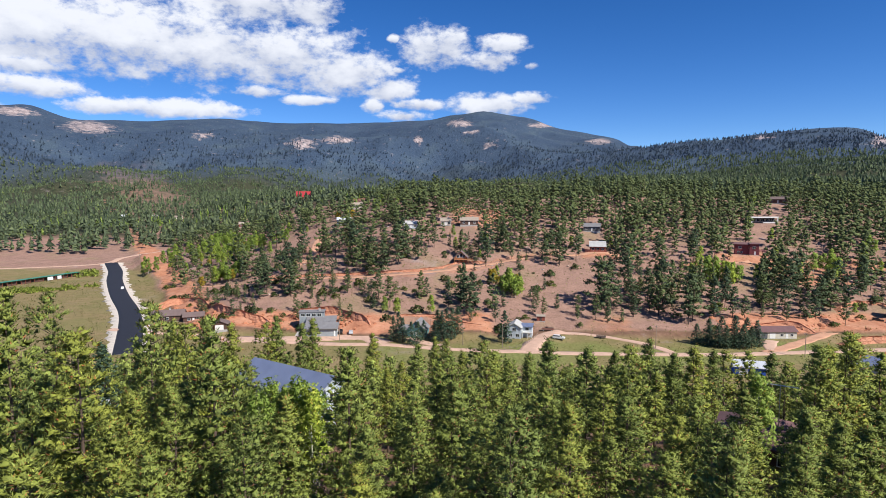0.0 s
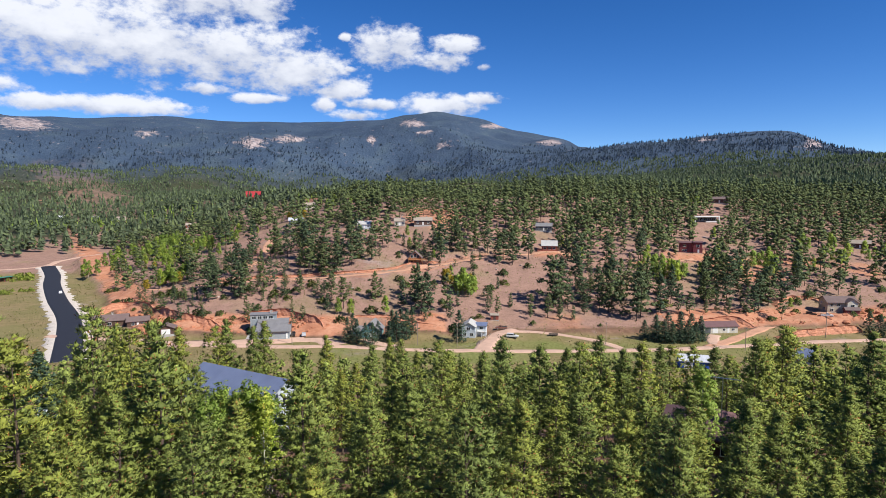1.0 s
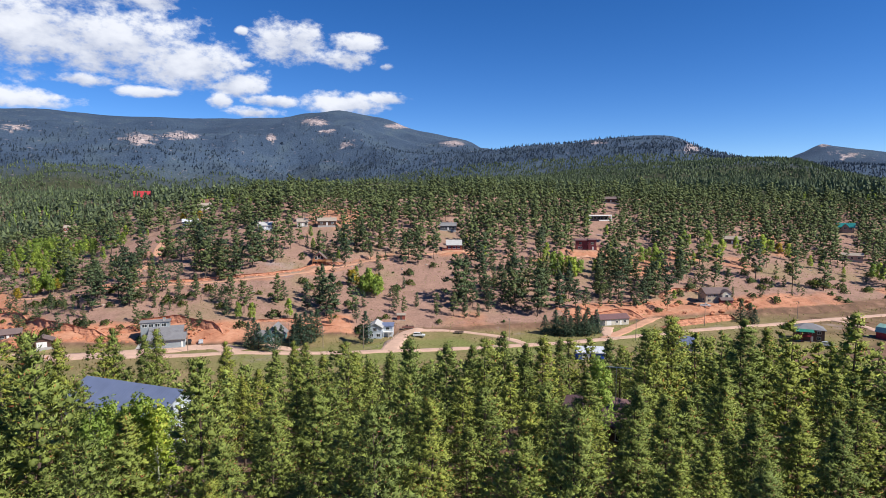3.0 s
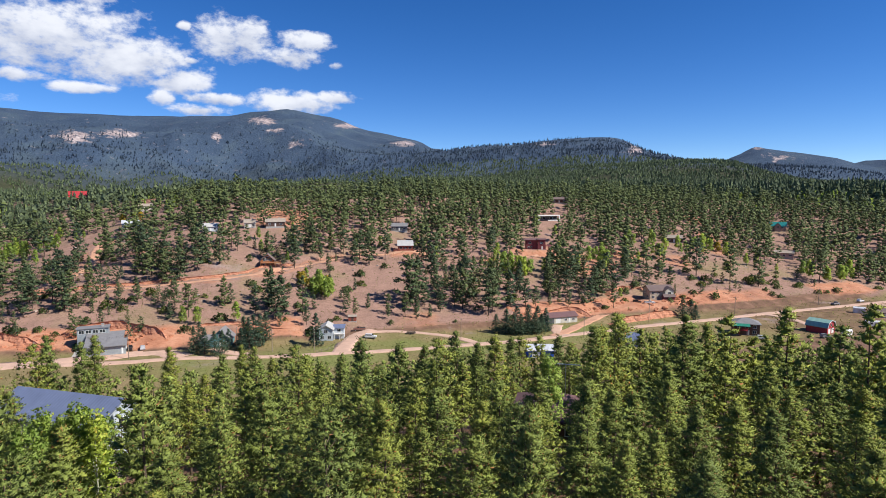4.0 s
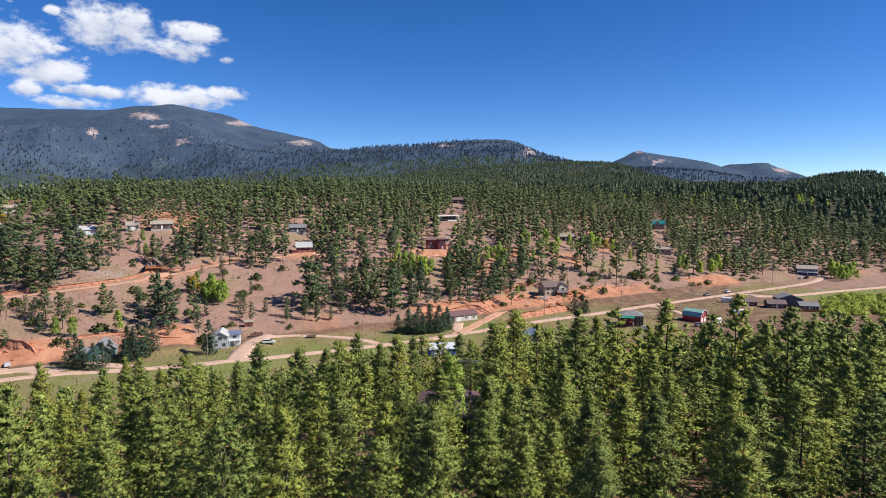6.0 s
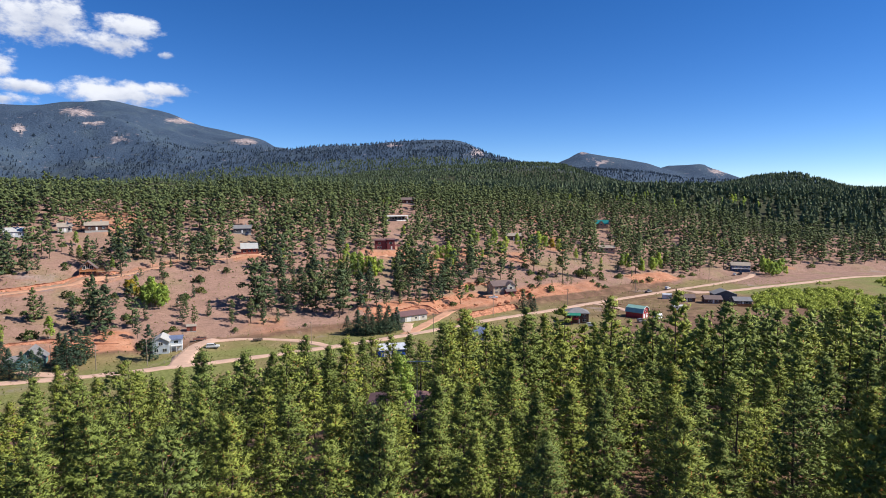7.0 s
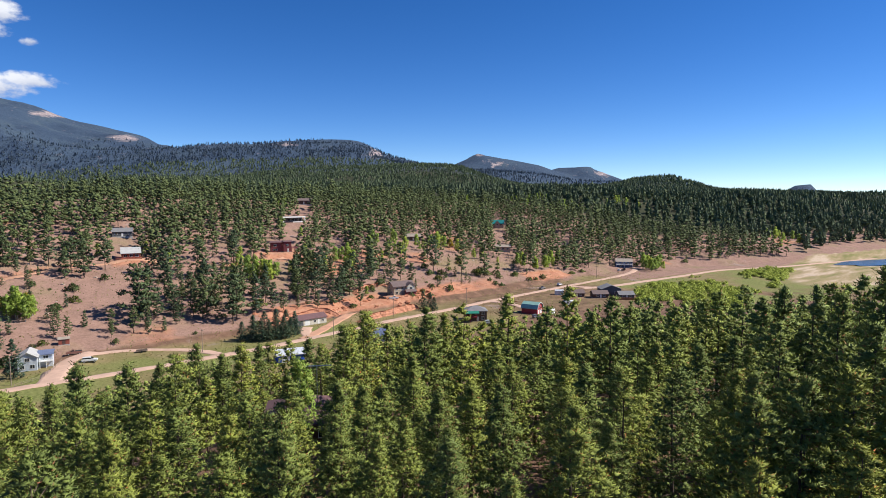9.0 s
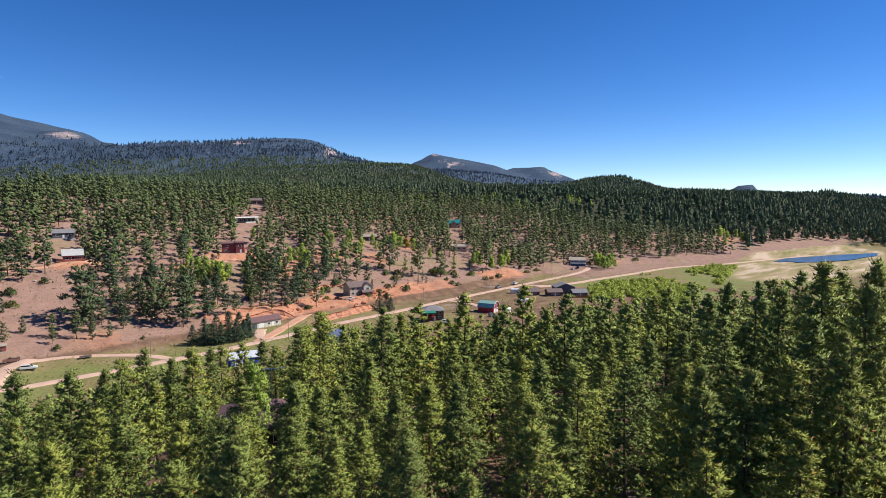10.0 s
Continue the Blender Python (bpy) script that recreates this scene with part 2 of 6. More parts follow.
def add(nt, kind, **inputs):
    n = nt.nodes.new(kind)
    for key, value in inputs.items():
        n.inputs[key.replace("_", " ")].default_value = value
    return n


def ramp(nt, fac, stops):
    n = nt.nodes.new("ShaderNodeValToRGB")
    while len(n.color_ramp.elements) < len(stops):
        n.color_ramp.elements.new(0.5)
    for e, (p, c) in zip(n.color_ramp.elements, stops):
        e.position, e.color = p, (*c, 1)
    nt.links.new(fac, n.inputs[0])
    return n.outputs[0]


def mixed(nt, fac, a, b, blend="MIX"):
    n = nt.nodes.new("ShaderNodeMix")
    n.data_type, n.blend_type = "RGBA", blend
    for key, v in (("Factor", fac), ("A", a), ("B", b)):
        if isinstance(v, (int, float)):
            n.inputs[key].default_value = v
        elif isinstance(v, tuple):
            n.inputs[key].default_value = (*v, 1)
        else:
            nt.links.new(v, n.inputs[key])
    return n.outputs["Result"]


def noisy(nt, scale, detail=5, rough=0.55, stretch=None):
    co = nt.nodes.new("ShaderNodeTexCoord")
    out = co.outputs["Object"]
    if stretch:
        mp = nt.nodes.new("ShaderNodeMapping")
        mp.inputs["Scale"].default_value = stretch
        nt.links.new(out, mp.inputs[0])
        out = mp.outputs[0]
    n = add(nt, "ShaderNodeTexNoise", Scale=scale, Detail=detail, Roughness=rough)
    nt.links.new(out, n.inputs["Vector"])
    return n.outputs["Fac"]


def bump(nt, bsdf, height, strength, distance):
    b = add(nt, "ShaderNodeBump", Strength=strength, Distance=distance)
    nt.links.new(height, b.inputs["Height"])
    nt.links.new(b.outputs[0], bsdf.inputs["Normal"])


def plain(name, color, rough=0.7, metal=0.0, scale=3.0, vary=0.25, relief=0.0, stretch=None):
    """Paint, wood or stone with grain at two scales."""
    m, nt, bsdf = material(name)
    big, small = noisy(nt, scale, 4, 0.5, stretch), noisy(nt, scale * 9, 4, 0.6, stretch)
    dark, light = tuple(c * (1 - vary) for c in color), tuple(min(1, c * (1 + vary * 0.7)) for c in color)
    c = ramp(nt, big, [(0.3, dark), (0.7, light)])
    c = mixed(nt, 0.35, c, ramp(nt, small, [(0.3, tuple(v * 0.7 for v in color)), (0.7, light)]))
    nt.links.new(c, bsdf.inputs["Base Color"])
    bsdf.inputs["Roughness"].default_value, bsdf.inputs["Metallic"].default_value = rough, metal
    if relief:
        bump(nt, bsdf, small, 0.6, relief)
    return m


def siding(name, color, board=0.2, upright=False):
    """Boards, lapped or upright, with weathered grain."""
    m, nt, bsdf = material(name)
    co = nt.nodes.new("ShaderNodeTexCoord")
    w = add(nt, "ShaderNodeTexWave", Scale=math.pi / board / math.pi / 2 * 1.0, Distortion=0.0)
    w.wave_type, w.bands_direction, w.wave_profile = "BANDS", "X" if upright else "Z", "SAW"
    nt.links.new(co.outputs["Object"], w.inputs["Vector"])
    big = noisy(nt, 0.7, 5)
    c = ramp(nt, big, [(0.3, tuple(v * 0.78 for v in color)), (0.7, tuple(min(1, v * 1.12) for v in color))])
    c = mixed(nt, 0.2, c, ramp(nt, w.outputs["Fac"], [(0.0, tuple(v * 0.4 for v in color)), (0.15, color), (1.0, color)]))
    nt.links.new(c, bsdf.inputs["Base Color"])
    bsdf.inputs["Roughness"].default_value = 0.75
    bump(nt, bsdf, w.outputs["Fac"], 0.7, 0.03)
    return m


def roofing(name, color, metal=False):
    m, nt, bsdf = material(name)
    co = nt.nodes.new("ShaderNodeTexCoord")
    w = add(nt, "ShaderNodeTexWave", Scale=0.55 if metal else 1.2)
    w.wave_type, w.bands_direction, w.wave_profile = "BANDS", "X" if metal else "Y", "SIN" if metal else "SAW"
    nt.links.new(co.outputs["Object"], w.inputs["Vector"])
    big, small = noisy(nt, 0.5, 5), noisy(nt, 14, 4)
    c = ramp(nt, big, [(0.3, tuple(v * 0.8 for v in color)), (0.7, tuple(min(1, v * 1.15) for v in color))])
    c = mixed(nt, 0.4, c, ramp(nt, small, [(0.3, tuple(v * 0.65 for v in color)), (0.7, color)]))
    nt.links.new(c, bsdf.inputs["Base Color"])
    bsdf.inputs["Roughness"].default_value, bsdf.inputs["Metallic"].default_value = (0.42, 0.25) if metal else (0.9, 0.0)
    bump(nt, bsdf, w.outputs["Fac"], 0.5, 0.04 if metal else 0.02)
    return m


def foliage(name, stops, rough=0.55, through_light=0.3, shift=0.22):
    """Needles or leaves: each blade its own green, each plant a little apart."""
    m, nt, bsdf = material(name)
    geo, info = nt.nodes.new("ShaderNodeNewGeometry"), nt.nodes.new("ShaderNodeObjectInfo")
    c = ramp(nt, geo.outputs["Random Per Island"], stops)
    tint = ramp(nt, info.outputs["Random"], [(0.0, (1 - shift, 1 - shift * 0.8, 1 - shift * 0.3)), (0.5, (1, 1, 1)),
                                            (1.0, (1 + shift, 1 + shift * 0.55, 1 - shift * 0.3))])
    c = mixed(nt, 1.0, c, tint, "MULTIPLY")
    nt.links.new(c, bsdf.inputs["Base Color"])
    bsdf.inputs["Roughness"].default_value = rough
    bsdf.inputs["Specular IOR Level"].default_value = 0.1
    tr, mx = nt.nodes.new("ShaderNodeBsdfTranslucent"), nt.nodes.new("ShaderNodeMixShader")
    nt.links.new(c, tr.inputs["Color"])
    mx.inputs[0].default_value = through_light
    nt.links.new(bsdf.outputs[0], mx.inputs[1])
    nt.links.new(tr.outputs[0], mx.inputs[2])
    nt.links.new(mx.outputs[0], nt.nodes["Material Output"].inputs[0])
    return m


def ground_material():
    m, nt, bsdf = material("mountain_ground")

    def attr(name):
        a = nt.nodes.new("ShaderNodeAttribute")
        a.attribute_name = name
        return a.outputs["Fac"]

    def edged(a, scale, amount=0.7):
        """A mask with a ragged edge."""
        n = noisy(nt, scale, 6, 0.65)
        s = nt.nodes.new("ShaderNodeMath")
        s.operation = "MULTIPLY_ADD"
        nt.links.new(n, s.inputs[0])
        s.inputs[1].default_value = amount
        nt.links.new(a, s.inputs[2])
        r = add(nt, "ShaderNodeMapRange", From_Min=0.5 + amount / 2 - 0.22, From_Max=0.5 + amount / 2 + 0.22)
        nt.links.new(s.outputs[0], r.inputs[0])
        return r.outputs[0]

    tuft, mid, wide = noisy(nt, 0.9, 6, 0.7), noisy(nt, 0.16, 5, 0.6), noisy(nt, 0.035, 4, 0.55)
    duff = ramp(nt, mid, [(0.3, (0.11, 0.07, 0.045)), (0.55, (0.20, 0.115, 0.075)), (0.75, (0.32, 0.19, 0.13))])
    soil = ramp(nt, tuft, [(0.25, (0.155, 0.092, 0.070)), (0.5, (0.32, 0.19, 0.146)), (0.75, (0.44, 0.285, 0.222))])
    soil = mixed(nt, 0.5, soil, ramp(nt, mid, [(0.3, (0.18, 0.115, 0.085)), (0.7, (0.38, 0.235, 0.178))]))
    dry = ramp(nt, tuft, [(0.3, (0.15, 0.145, 0.06)), (0.7, (0.33, 0.27, 0.13))])
    soil = mixed(nt, ramp(nt, wide, [(0.52, (0, 0, 0)), (0.72, (0.55, 0.55, 0.55))]), soil, dry)
    red = ramp(nt, mid, [(0.25, (0.34, 0.13, 0.07)), (0.5, (0.52, 0.235, 0.135)), (0.75, (0.62, 0.34, 0.215))])
    red = mixed(nt, 0.35, red, ramp(nt, noisy(nt, 0.5, 6, 0.7, (1, 1, 5)), [(0.3, (0.19, 0.075, 0.045)), (0.7, (0.54, 0.28, 0.175))]))
    grass = ramp(nt, mid, [(0.25, (0.14, 0.11, 0.045)), (0.5, (0.25, 0.175, 0.09)), (0.75, (0.34, 0.225, 0.145))])
    grass = mixed(nt, ramp(nt, wide, [(0.45, (0, 0, 0)), (0.62, (0.5, 0.5, 0.5))]), grass, (0.15, 0.16, 0.05))
    grass = mixed(nt, 0.4, grass, ramp(nt, tuft, [(0.3, (0.09, 0.11, 0.03)), (0.7, (0.32, 0.26, 0.12))]))
    rock = ramp(nt, noisy(nt, 0.05, 8, 0.75), [(0.36, (0.13, 0.11, 0.12)), (0.5, (0.36, 0.29, 0.28)), (0.66, (0.60, 0.50, 0.47))])
    mud = ramp(nt, noisy(nt, 0.05, 5, 0.6, (0.35, 1.6, 1)), [(0.35, (0.20, 0.19, 0.07)), (0.5, (0.34, 0.26, 0.14)), (0.62, (0.52, 0.40, 0.29))])
    # distant forest colour, with the blue haze of distance painted into it
    hazy_far_wood = ramp(nt, noisy(nt, 0.13, 6, 0.8), [(0.34, (0.021, 0.037, 0.064)), (0.5, (0.047, 0.074, 0.116)), (0.64, (0.086, 0.118, 0.150))])
    hazy_far_wood = mixed(nt, 0.55, hazy_far_wood, ramp(nt, noisy(nt, 0.006, 6, 0.6), [(0.3, (0.030, 0.053, 0.096)), (0.5, (0.052, 0.081, 0.130)), (0.7, (0.084, 0.120, 0.144))]))
    # darker olive floor under the far woods, in place of brown duff
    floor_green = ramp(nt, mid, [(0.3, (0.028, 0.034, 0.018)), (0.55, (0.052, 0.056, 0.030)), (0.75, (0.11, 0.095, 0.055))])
    c = mixed(nt, edged(attr("soil"), 0.05), mixed(nt, edged(attr("dark_floor"), 0.03), duff, floor_green), soil)
    c = mixed(nt, edged(attr("grass"), 0.08), c, grass)
    fresh = ramp(nt, tuft, [(0.3, (0.11, 0.13, 0.035)), (0.7, (0.26, 0.26, 0.09))])
    c = mixed(nt, edged(attr("lush"), 0.07), c, fresh)
    c = mixed(nt, edged(attr("red"), 0.10), c, red)
    c = mixed(nt, edged(attr("mud"), 0.04), c, mud)
    c = mixed(nt, edged(attr("wood"), 0.01, 0.5), c, hazy_far_wood)
    c = mixed(nt, edged(attr("rock"), 0.030, 2.3), c, rock)
    nt.links.new(c, bsdf.inputs["Base Color"])
    bsdf.inputs["Roughness"].default_value = 0.95
    bsdf.inputs["Specular IOR Level"].default_value = 0.15
    bump(nt, bsdf, tuft, 0.8, 0.35)
    crowns = add(nt, "ShaderNodeBump", Strength=1.0, Distance=8.0)
    nt.links.new(noisy(nt, 0.09, 4, 0.7), crowns.inputs["Height"])
    nt.links.new(attr("wood"), crowns.inputs["Strength"])
    nt.links.new(bsdf.inputs["Normal"].links[0].from_socket, crowns.inputs["Normal"])
    nt.links.new(crowns.outputs[0], bsdf.inputs["Normal"])
    return m


M_ground = ground_material()
M_bark = plain("pine_bark", (0.10, 0.068, 0.05), 0.9, 0, 4, 0.4, 0.03, (1, 1, 0.2))
M_aspen_bark = plain("aspen_bark", (0.52, 0.50, 0.42), 0.8, 0, 3, 0.35)
M_dead = plain("weathered_limb", (0.30, 0.26, 0.22), 0.9, 0, 4, 0.35)
PINE = [(0.0, (0.126, 0.152, 0.046)), (0.4, (0.192, 0.236, 0.062)), (0.8, (0.27, 0.326, 0.078)), (0.945, (0.35, 0.41, 0.094)),
        (0.95, (0.27, 0.11, 0.05)), (1.0, (0.38, 0.15, 0.065))]
M_pine = foliage("pine_needles", PINE, through_light=0.08, shift=0.24)
# heart needles: no cones, and darkened to stand for shade inside the clumps
M_pine_shaded = foliage("shaded_heart_needles", [(0.0, (0.120, 0.146, 0.038)), (1.0, (0.235, 0.283, 0.060))], through_light=0.08, shift=0.24)
M_pine_stand = foliage("stand_pine_needles", PINE[:4], through_light=0.08, shift=0.0)
M_pine_mid = foliage("hillside_pine_needles", [(0.0, (0.050, 0.074, 0.038)), (0.5, (0.082, 0.115, 0.054)), (1.0, (0.130, 0.170, 0.074))], through_light=0.08, shift=0.3)
M_pine_far = foliage("far_conifers", [(0.0, (0.052, 0.073, 0.042)), (0.5, (0.098, 0.128, 0.068)), (0.93, (0.15, 0.19, 0.088)),
                                      (1.0, (0.14, 0.18, 0.05))], through_light=0.12, shift=0.0)
# blue haze of distance is put into this needle colour
M_mount = foliage("hazed_mountain_conifers", [(0.0, (0.036, 0.058, 0.088)), (1.0, (0.078, 0.108, 0.140))], shift=0.0)
M_spruce = foliage("spruce_needles", [(0.0, (0.035, 0.068, 0.042)), (0.5, (0.070, 0.115, 0.070)), (1.0, (0.12, 0.17, 0.11))], shift=0.15)
M_aspen = foliage("aspen_leaves", [(0.0, (0.20, 0.29, 0.05)), (0.5, (0.34, 0.45, 0.085)), (0.92, (0.46, 0.55, 0.13)), (1.0, (0.50, 0.42, 0.09))], 0.5, 0.35)
M_aspen_mid = foliage("aspen_grove_leaves", [(0.0, (0.22, 0.31, 0.06)), (0.5, (0.34, 0.46, 0.095)), (1.0, (0.46, 0.56, 0.14))], 0.5, 0.45, 0.2)
M_gold = foliage("turning_leaves", [(0.0, (0.22, 0.20, 0.03)), (0.5, (0.40, 0.32, 0.045)), (1.0, (0.52, 0.38, 0.06))], 0.5, 0.4)
M_shrub = foliage("shrub_leaves", [(0.0, (0.035, 0.060, 0.018)), (0.5, (0.085, 0.125, 0.035)), (1.0, (0.17, 0.20, 0.07))], 0.6, 0.3, 0.3)
M_willow = foliage("willow_leaves", [(0.0, (0.13, 0.19, 0.04)), (0.5, (0.25, 0.33, 0.07)), (1.0, (0.38, 0.44, 0.12))], 0.6, 0.3, 0.25)
M_grass = foliage("grass_blades", [(0.0, (0.09, 0.13, 0.03)), (0.5, (0.20, 0.20, 0.06)), (1.0, (0.36, 0.30, 0.13))], 0.7, 0.3, 0.0)


# ---------------------------------------------------------------- mesh helpers
def mesh_of(name, verts, faces, mat, smooth=False):
    me = bpy.data.meshes.new(name)
    verts, faces = np.asarray(verts, np.float32), np.asarray(faces, np.int32)
    n, k = faces.shape
    me.vertices.add(len(verts))
    me.vertices.foreach_set("co", verts.ravel())
    me.loops.add(n * k)
    me.loops.foreach_set("vertex_index", faces.ravel())
    me.polygons.add(n)
    me.polygons.foreach_set("loop_start", np.arange(0, n * k, k, dtype=np.int32))
    me.polygons.foreach_set("use_smooth", np.full(n, smooth))
    me.update(calc_edges=True)
    me.materials.append(mat)
    return me


def part(name, bm, mat, parent=None, label=""):
    """Links a bmesh, or a mesh, as one object, under a thing or a part."""
    if isinstance(bm, bmesh.types.BMesh):
        me = bpy.data.meshes.new(name)
        bm.to_mesh(me)
        bm.free()
        me.materials.append(mat)
    else:
        me = bm
    ob = new(name, me)
    if parent:
        ob.parent = parent
    if label:
        ob["label"] = label
    return ob


def block(bm, x0, x1, y0, y1, z0, z1, bevel=0.0):
    made = bmesh.ops.create_cube(bm, size=1, matrix=Matrix.LocRotScale(((x0 + x1) / 2, (y0 + y1) / 2, (z0 + z1) / 2), None,
                                                                       (x1 - x0, y1 - y0, z1 - z0)))
    if bevel:
        edges = {e for v in made["verts"] for e in v.link_edges}
        bmesh.ops.bevel(bm, geom=list(edges), offset=bevel, segments=2, affect="EDGES", profile=0.5)
    return bm


def box_part(name, dims, mat, parent, bevel=0.0, label=""):
    return part(name, block(bmesh.new(), *dims, bevel), mat, parent, label)


def rod(bm, a, b, r0, r1=None, sides=6):
    a, b = Vector(a), Vector(b)
    d = b - a
    m = Matrix.Translation((a + b) / 2) @ d.to_track_quat("Z", "Y").to_matrix().to_4x4()
    bmesh.ops.create_cone(bm, cap_ends=True, segments=sides, radius1=r0, radius2=r0 if r1 is None else r1, depth=d.length, matrix=m)
    return bm


def prism(bm, outline, y0, y1):
    """An outline in x and z, pushed along y."""
    front, back = [bm.verts.new((x, y0, z)) for x, z in outline], [bm.verts.new((x, y1, z)) for x, z in outline]
    bm.faces.new(front)
    bm.faces.new(back[::-1])
    for i in range(len(outline)):
        j = (i + 1) % len(outline)
        bm.faces.new((front[j], front[i], back[i], back[j]))
    bmesh.ops.recalc_face_normals(bm, faces=bm.faces)
    return bm


# ---------------------------------------------------------------- levelled pads under the buildings
PADS = [(-57, 253, 9, 0.4), (-130, 281, 12, 0.3), (-13, 249, 7, 0.4), (31, 247, 7, 0.3), (142, 246, 9, 0.3), (211, 265, 10, 4.6), (208, 200, 8, 0.2),
        (240, 194, 8, 0.2), (322, 200, 8, 0.2), (10, 338, 7, None), (94, 357, 8, None), (181, 355, 9, None), (228, 423, 9, None),
        (450, 262, 9, 1.5), (37, 66.3, 8, 29.8), (-26.5, 102, 11, 20.8), (436, 392, 8, None), (378, 330, 7, None)]
for x, y, half, z in PADS:
    level(x, y, half, 6.0, z)


# ---------------------------------------------------------------- the ground
def build_ground():
    n, k = GZ.shape
    rough = fbm(MX, MY, 7, 3) * (1 - ease(480, 620, np.hypot(MX, MY)))
    u = hill_run(MX, MY)
    r = np.hypot(MX, MY)
    slope = np.hypot(np.gradient(GZ, GX, axis=0), np.gradient(GZ, GY, axis=1))
    bank = ease(0, 6, u) * (1 - ease(16, 30, u)) * np.maximum(np.maximum(1 - ease(-40, 0, MX), ease(112, 135, MX) * (1 - ease(215, 250, MX))), 0.9 * ease(0.1, 0.35, fbm(MX, MY * 0, 45, 2)))
    z = GZ + bank * (2.2 * rough + 1.5 * np.abs(fbm(MX * 2.2, MY, 16, 2))) + 0.35 * rough * ease(10, 40, u)
    verts = np.stack([MX, MY, z], -1).reshape(-1, 3)
    idx = np.arange(n * k).reshape(n, k)
    faces = np.stack([idx[:-1, :-1], idx[1:, :-1], idx[1:, 1:], idx[:-1, 1:]], -1).reshape(-1, 4)
    me = mesh_of("ground", verts, faces, M_ground, True)
    _, mount = ridge_rise(MX, MY)
    cutline = np.full(MX.shape, 1e9)
    for name in ("bench", "drive_tan", "fire_cut"):
        cutline = np.minimum(cutline, near_line(MX, MY, ROADS[name][1])[0])
    patch = fbm(MX, MY, 90, 3)
    soil = ease(0, 15, u) * (1 - 0.8 * ease(190, 330, u)) + 0.55 * ease(0.15, 0.33, patch) * ease(300, 400, r) * (1 - ease(800, 1200, r))
    soil = np.maximum(soil, ease(300, 420, MY) * (1 - ease(0, 20, u)) * (1 - ease(620, 760, MY)))
    # wooded ground, where the darker floor replaces soil and red earth
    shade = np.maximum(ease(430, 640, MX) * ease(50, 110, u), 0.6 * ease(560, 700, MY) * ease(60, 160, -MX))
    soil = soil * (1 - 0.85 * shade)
    grass = ease(165, 195, MY + 0.25 * np.maximum(MX - 230, 0)) * (1 - ease(-6, 6, u)) * (1 - 0.95 * ease(445, 500, MY))
    grass = grass * (1 - 0.6 * ease(180, 250, MX) * (1 - ease(330, 380, MX)))
    shore_y = np.interp(MX, [380, 440, 494, 530, 575, 640], [213, 207, 202, 190, 172, 160])
    upper = ease(370, 410, MX) * ease(2, 8, MY - shore_y)
    grass, soil = grass * (1 - 0.85 * upper), np.maximum(soil, upper * (u < 30))
    red = np.maximum(bank * 1.05, (1 - ease(4, 10, cutline)) * ease(0.05, 0.4, slope) * 0.9)
    red = np.maximum(red, 0.62 * ease(0.12, 0.34, fbm(MX + 300, MY, 55, 3)) * ease(20, 60, u) * (1 - ease(260, 420, u)))
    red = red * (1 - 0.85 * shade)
    patchy = 0.35 + 1.1 * fbm(MX + 70, MY, 26, 3)
    lush = np.maximum(ease(-45, -20, MX) * (1 - ease(150, 190, MX)) * ease(200, 210, MY) * (1 - ease(232, 246, MY)) * (0.45 + patchy * 0.6),
                      ease(330, 380, MX) * (1 - ease(560, 640, MX)) * (1 - ease(-4, 4, MY - shore_y)) * (0.25 + patchy)) * (u < 2)
    lake_d = ((MX - 650) / 200) ** 2 + ((MY - 122) / 62) ** 2
    mud = (1 - ease(0.6, 1.2, lake_d)) * (u < 12)
    # where the haze-tinted forest colour lies: ridges and far ground
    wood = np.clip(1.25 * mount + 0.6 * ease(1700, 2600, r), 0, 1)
    crag = np.zeros_like(GZ)
    for b, el, wide, tall in CRAGS:
        bear = np.degrees(np.arctan2(MX, MY))
        lift = np.degrees(np.arctan2(GZ - EYE_Z, r))
        crag = np.maximum(crag, np.clip(0.84 - ((bear - b) / wide) ** 2 - ((lift - el) / tall) ** 2, 0, 1) * (r > 1300))
    for key, value in (("soil", soil), ("grass", grass), ("lush", lush), ("red", red), ("mud", mud), ("wood", wood), ("rock", crag), ("dark_floor", np.maximum(ease(560, 760, r), shade))):
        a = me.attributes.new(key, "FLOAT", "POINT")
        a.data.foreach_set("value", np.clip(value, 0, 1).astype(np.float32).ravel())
    tagged(new("ground", me), "valley floor, red soil slopes and forested mountains beyond", "ground", kind="structure")


# bare rock on the far ridges: bearing, elevation, half width, half height (degrees)
CRAGS = [(-30.5, 5.6, 2.6, 0.75), (-21.8, 5.3, 1.3, 0.35), (-13.2, 4.8, 2.0, 0.7), (-10.0, 5.2, 2.4, 0.45), (-2.4, 5.3, 0.75, 0.45),
         (1.6, 6.8, 1.6, 0.5), (2.8, 6.0, 1.2, 0.35), (9.5, 6.6, 2.0, 0.35), (14.6, 5.0, 1.6, 0.4), (28.0, 4.9, 1.6, 0.25),
         (36.2, 4.2, 0.9, 0.8), (47.6, 3.2, 1.6, 0.3), (57.6, 2.2, 0.9, 0.4), (-35.5, 6.5, 2.2, 0.5), (4.4, 4.8, 1.4, 0.3), (46.1, 4.1, 0.5, 0.3)]
build_ground()


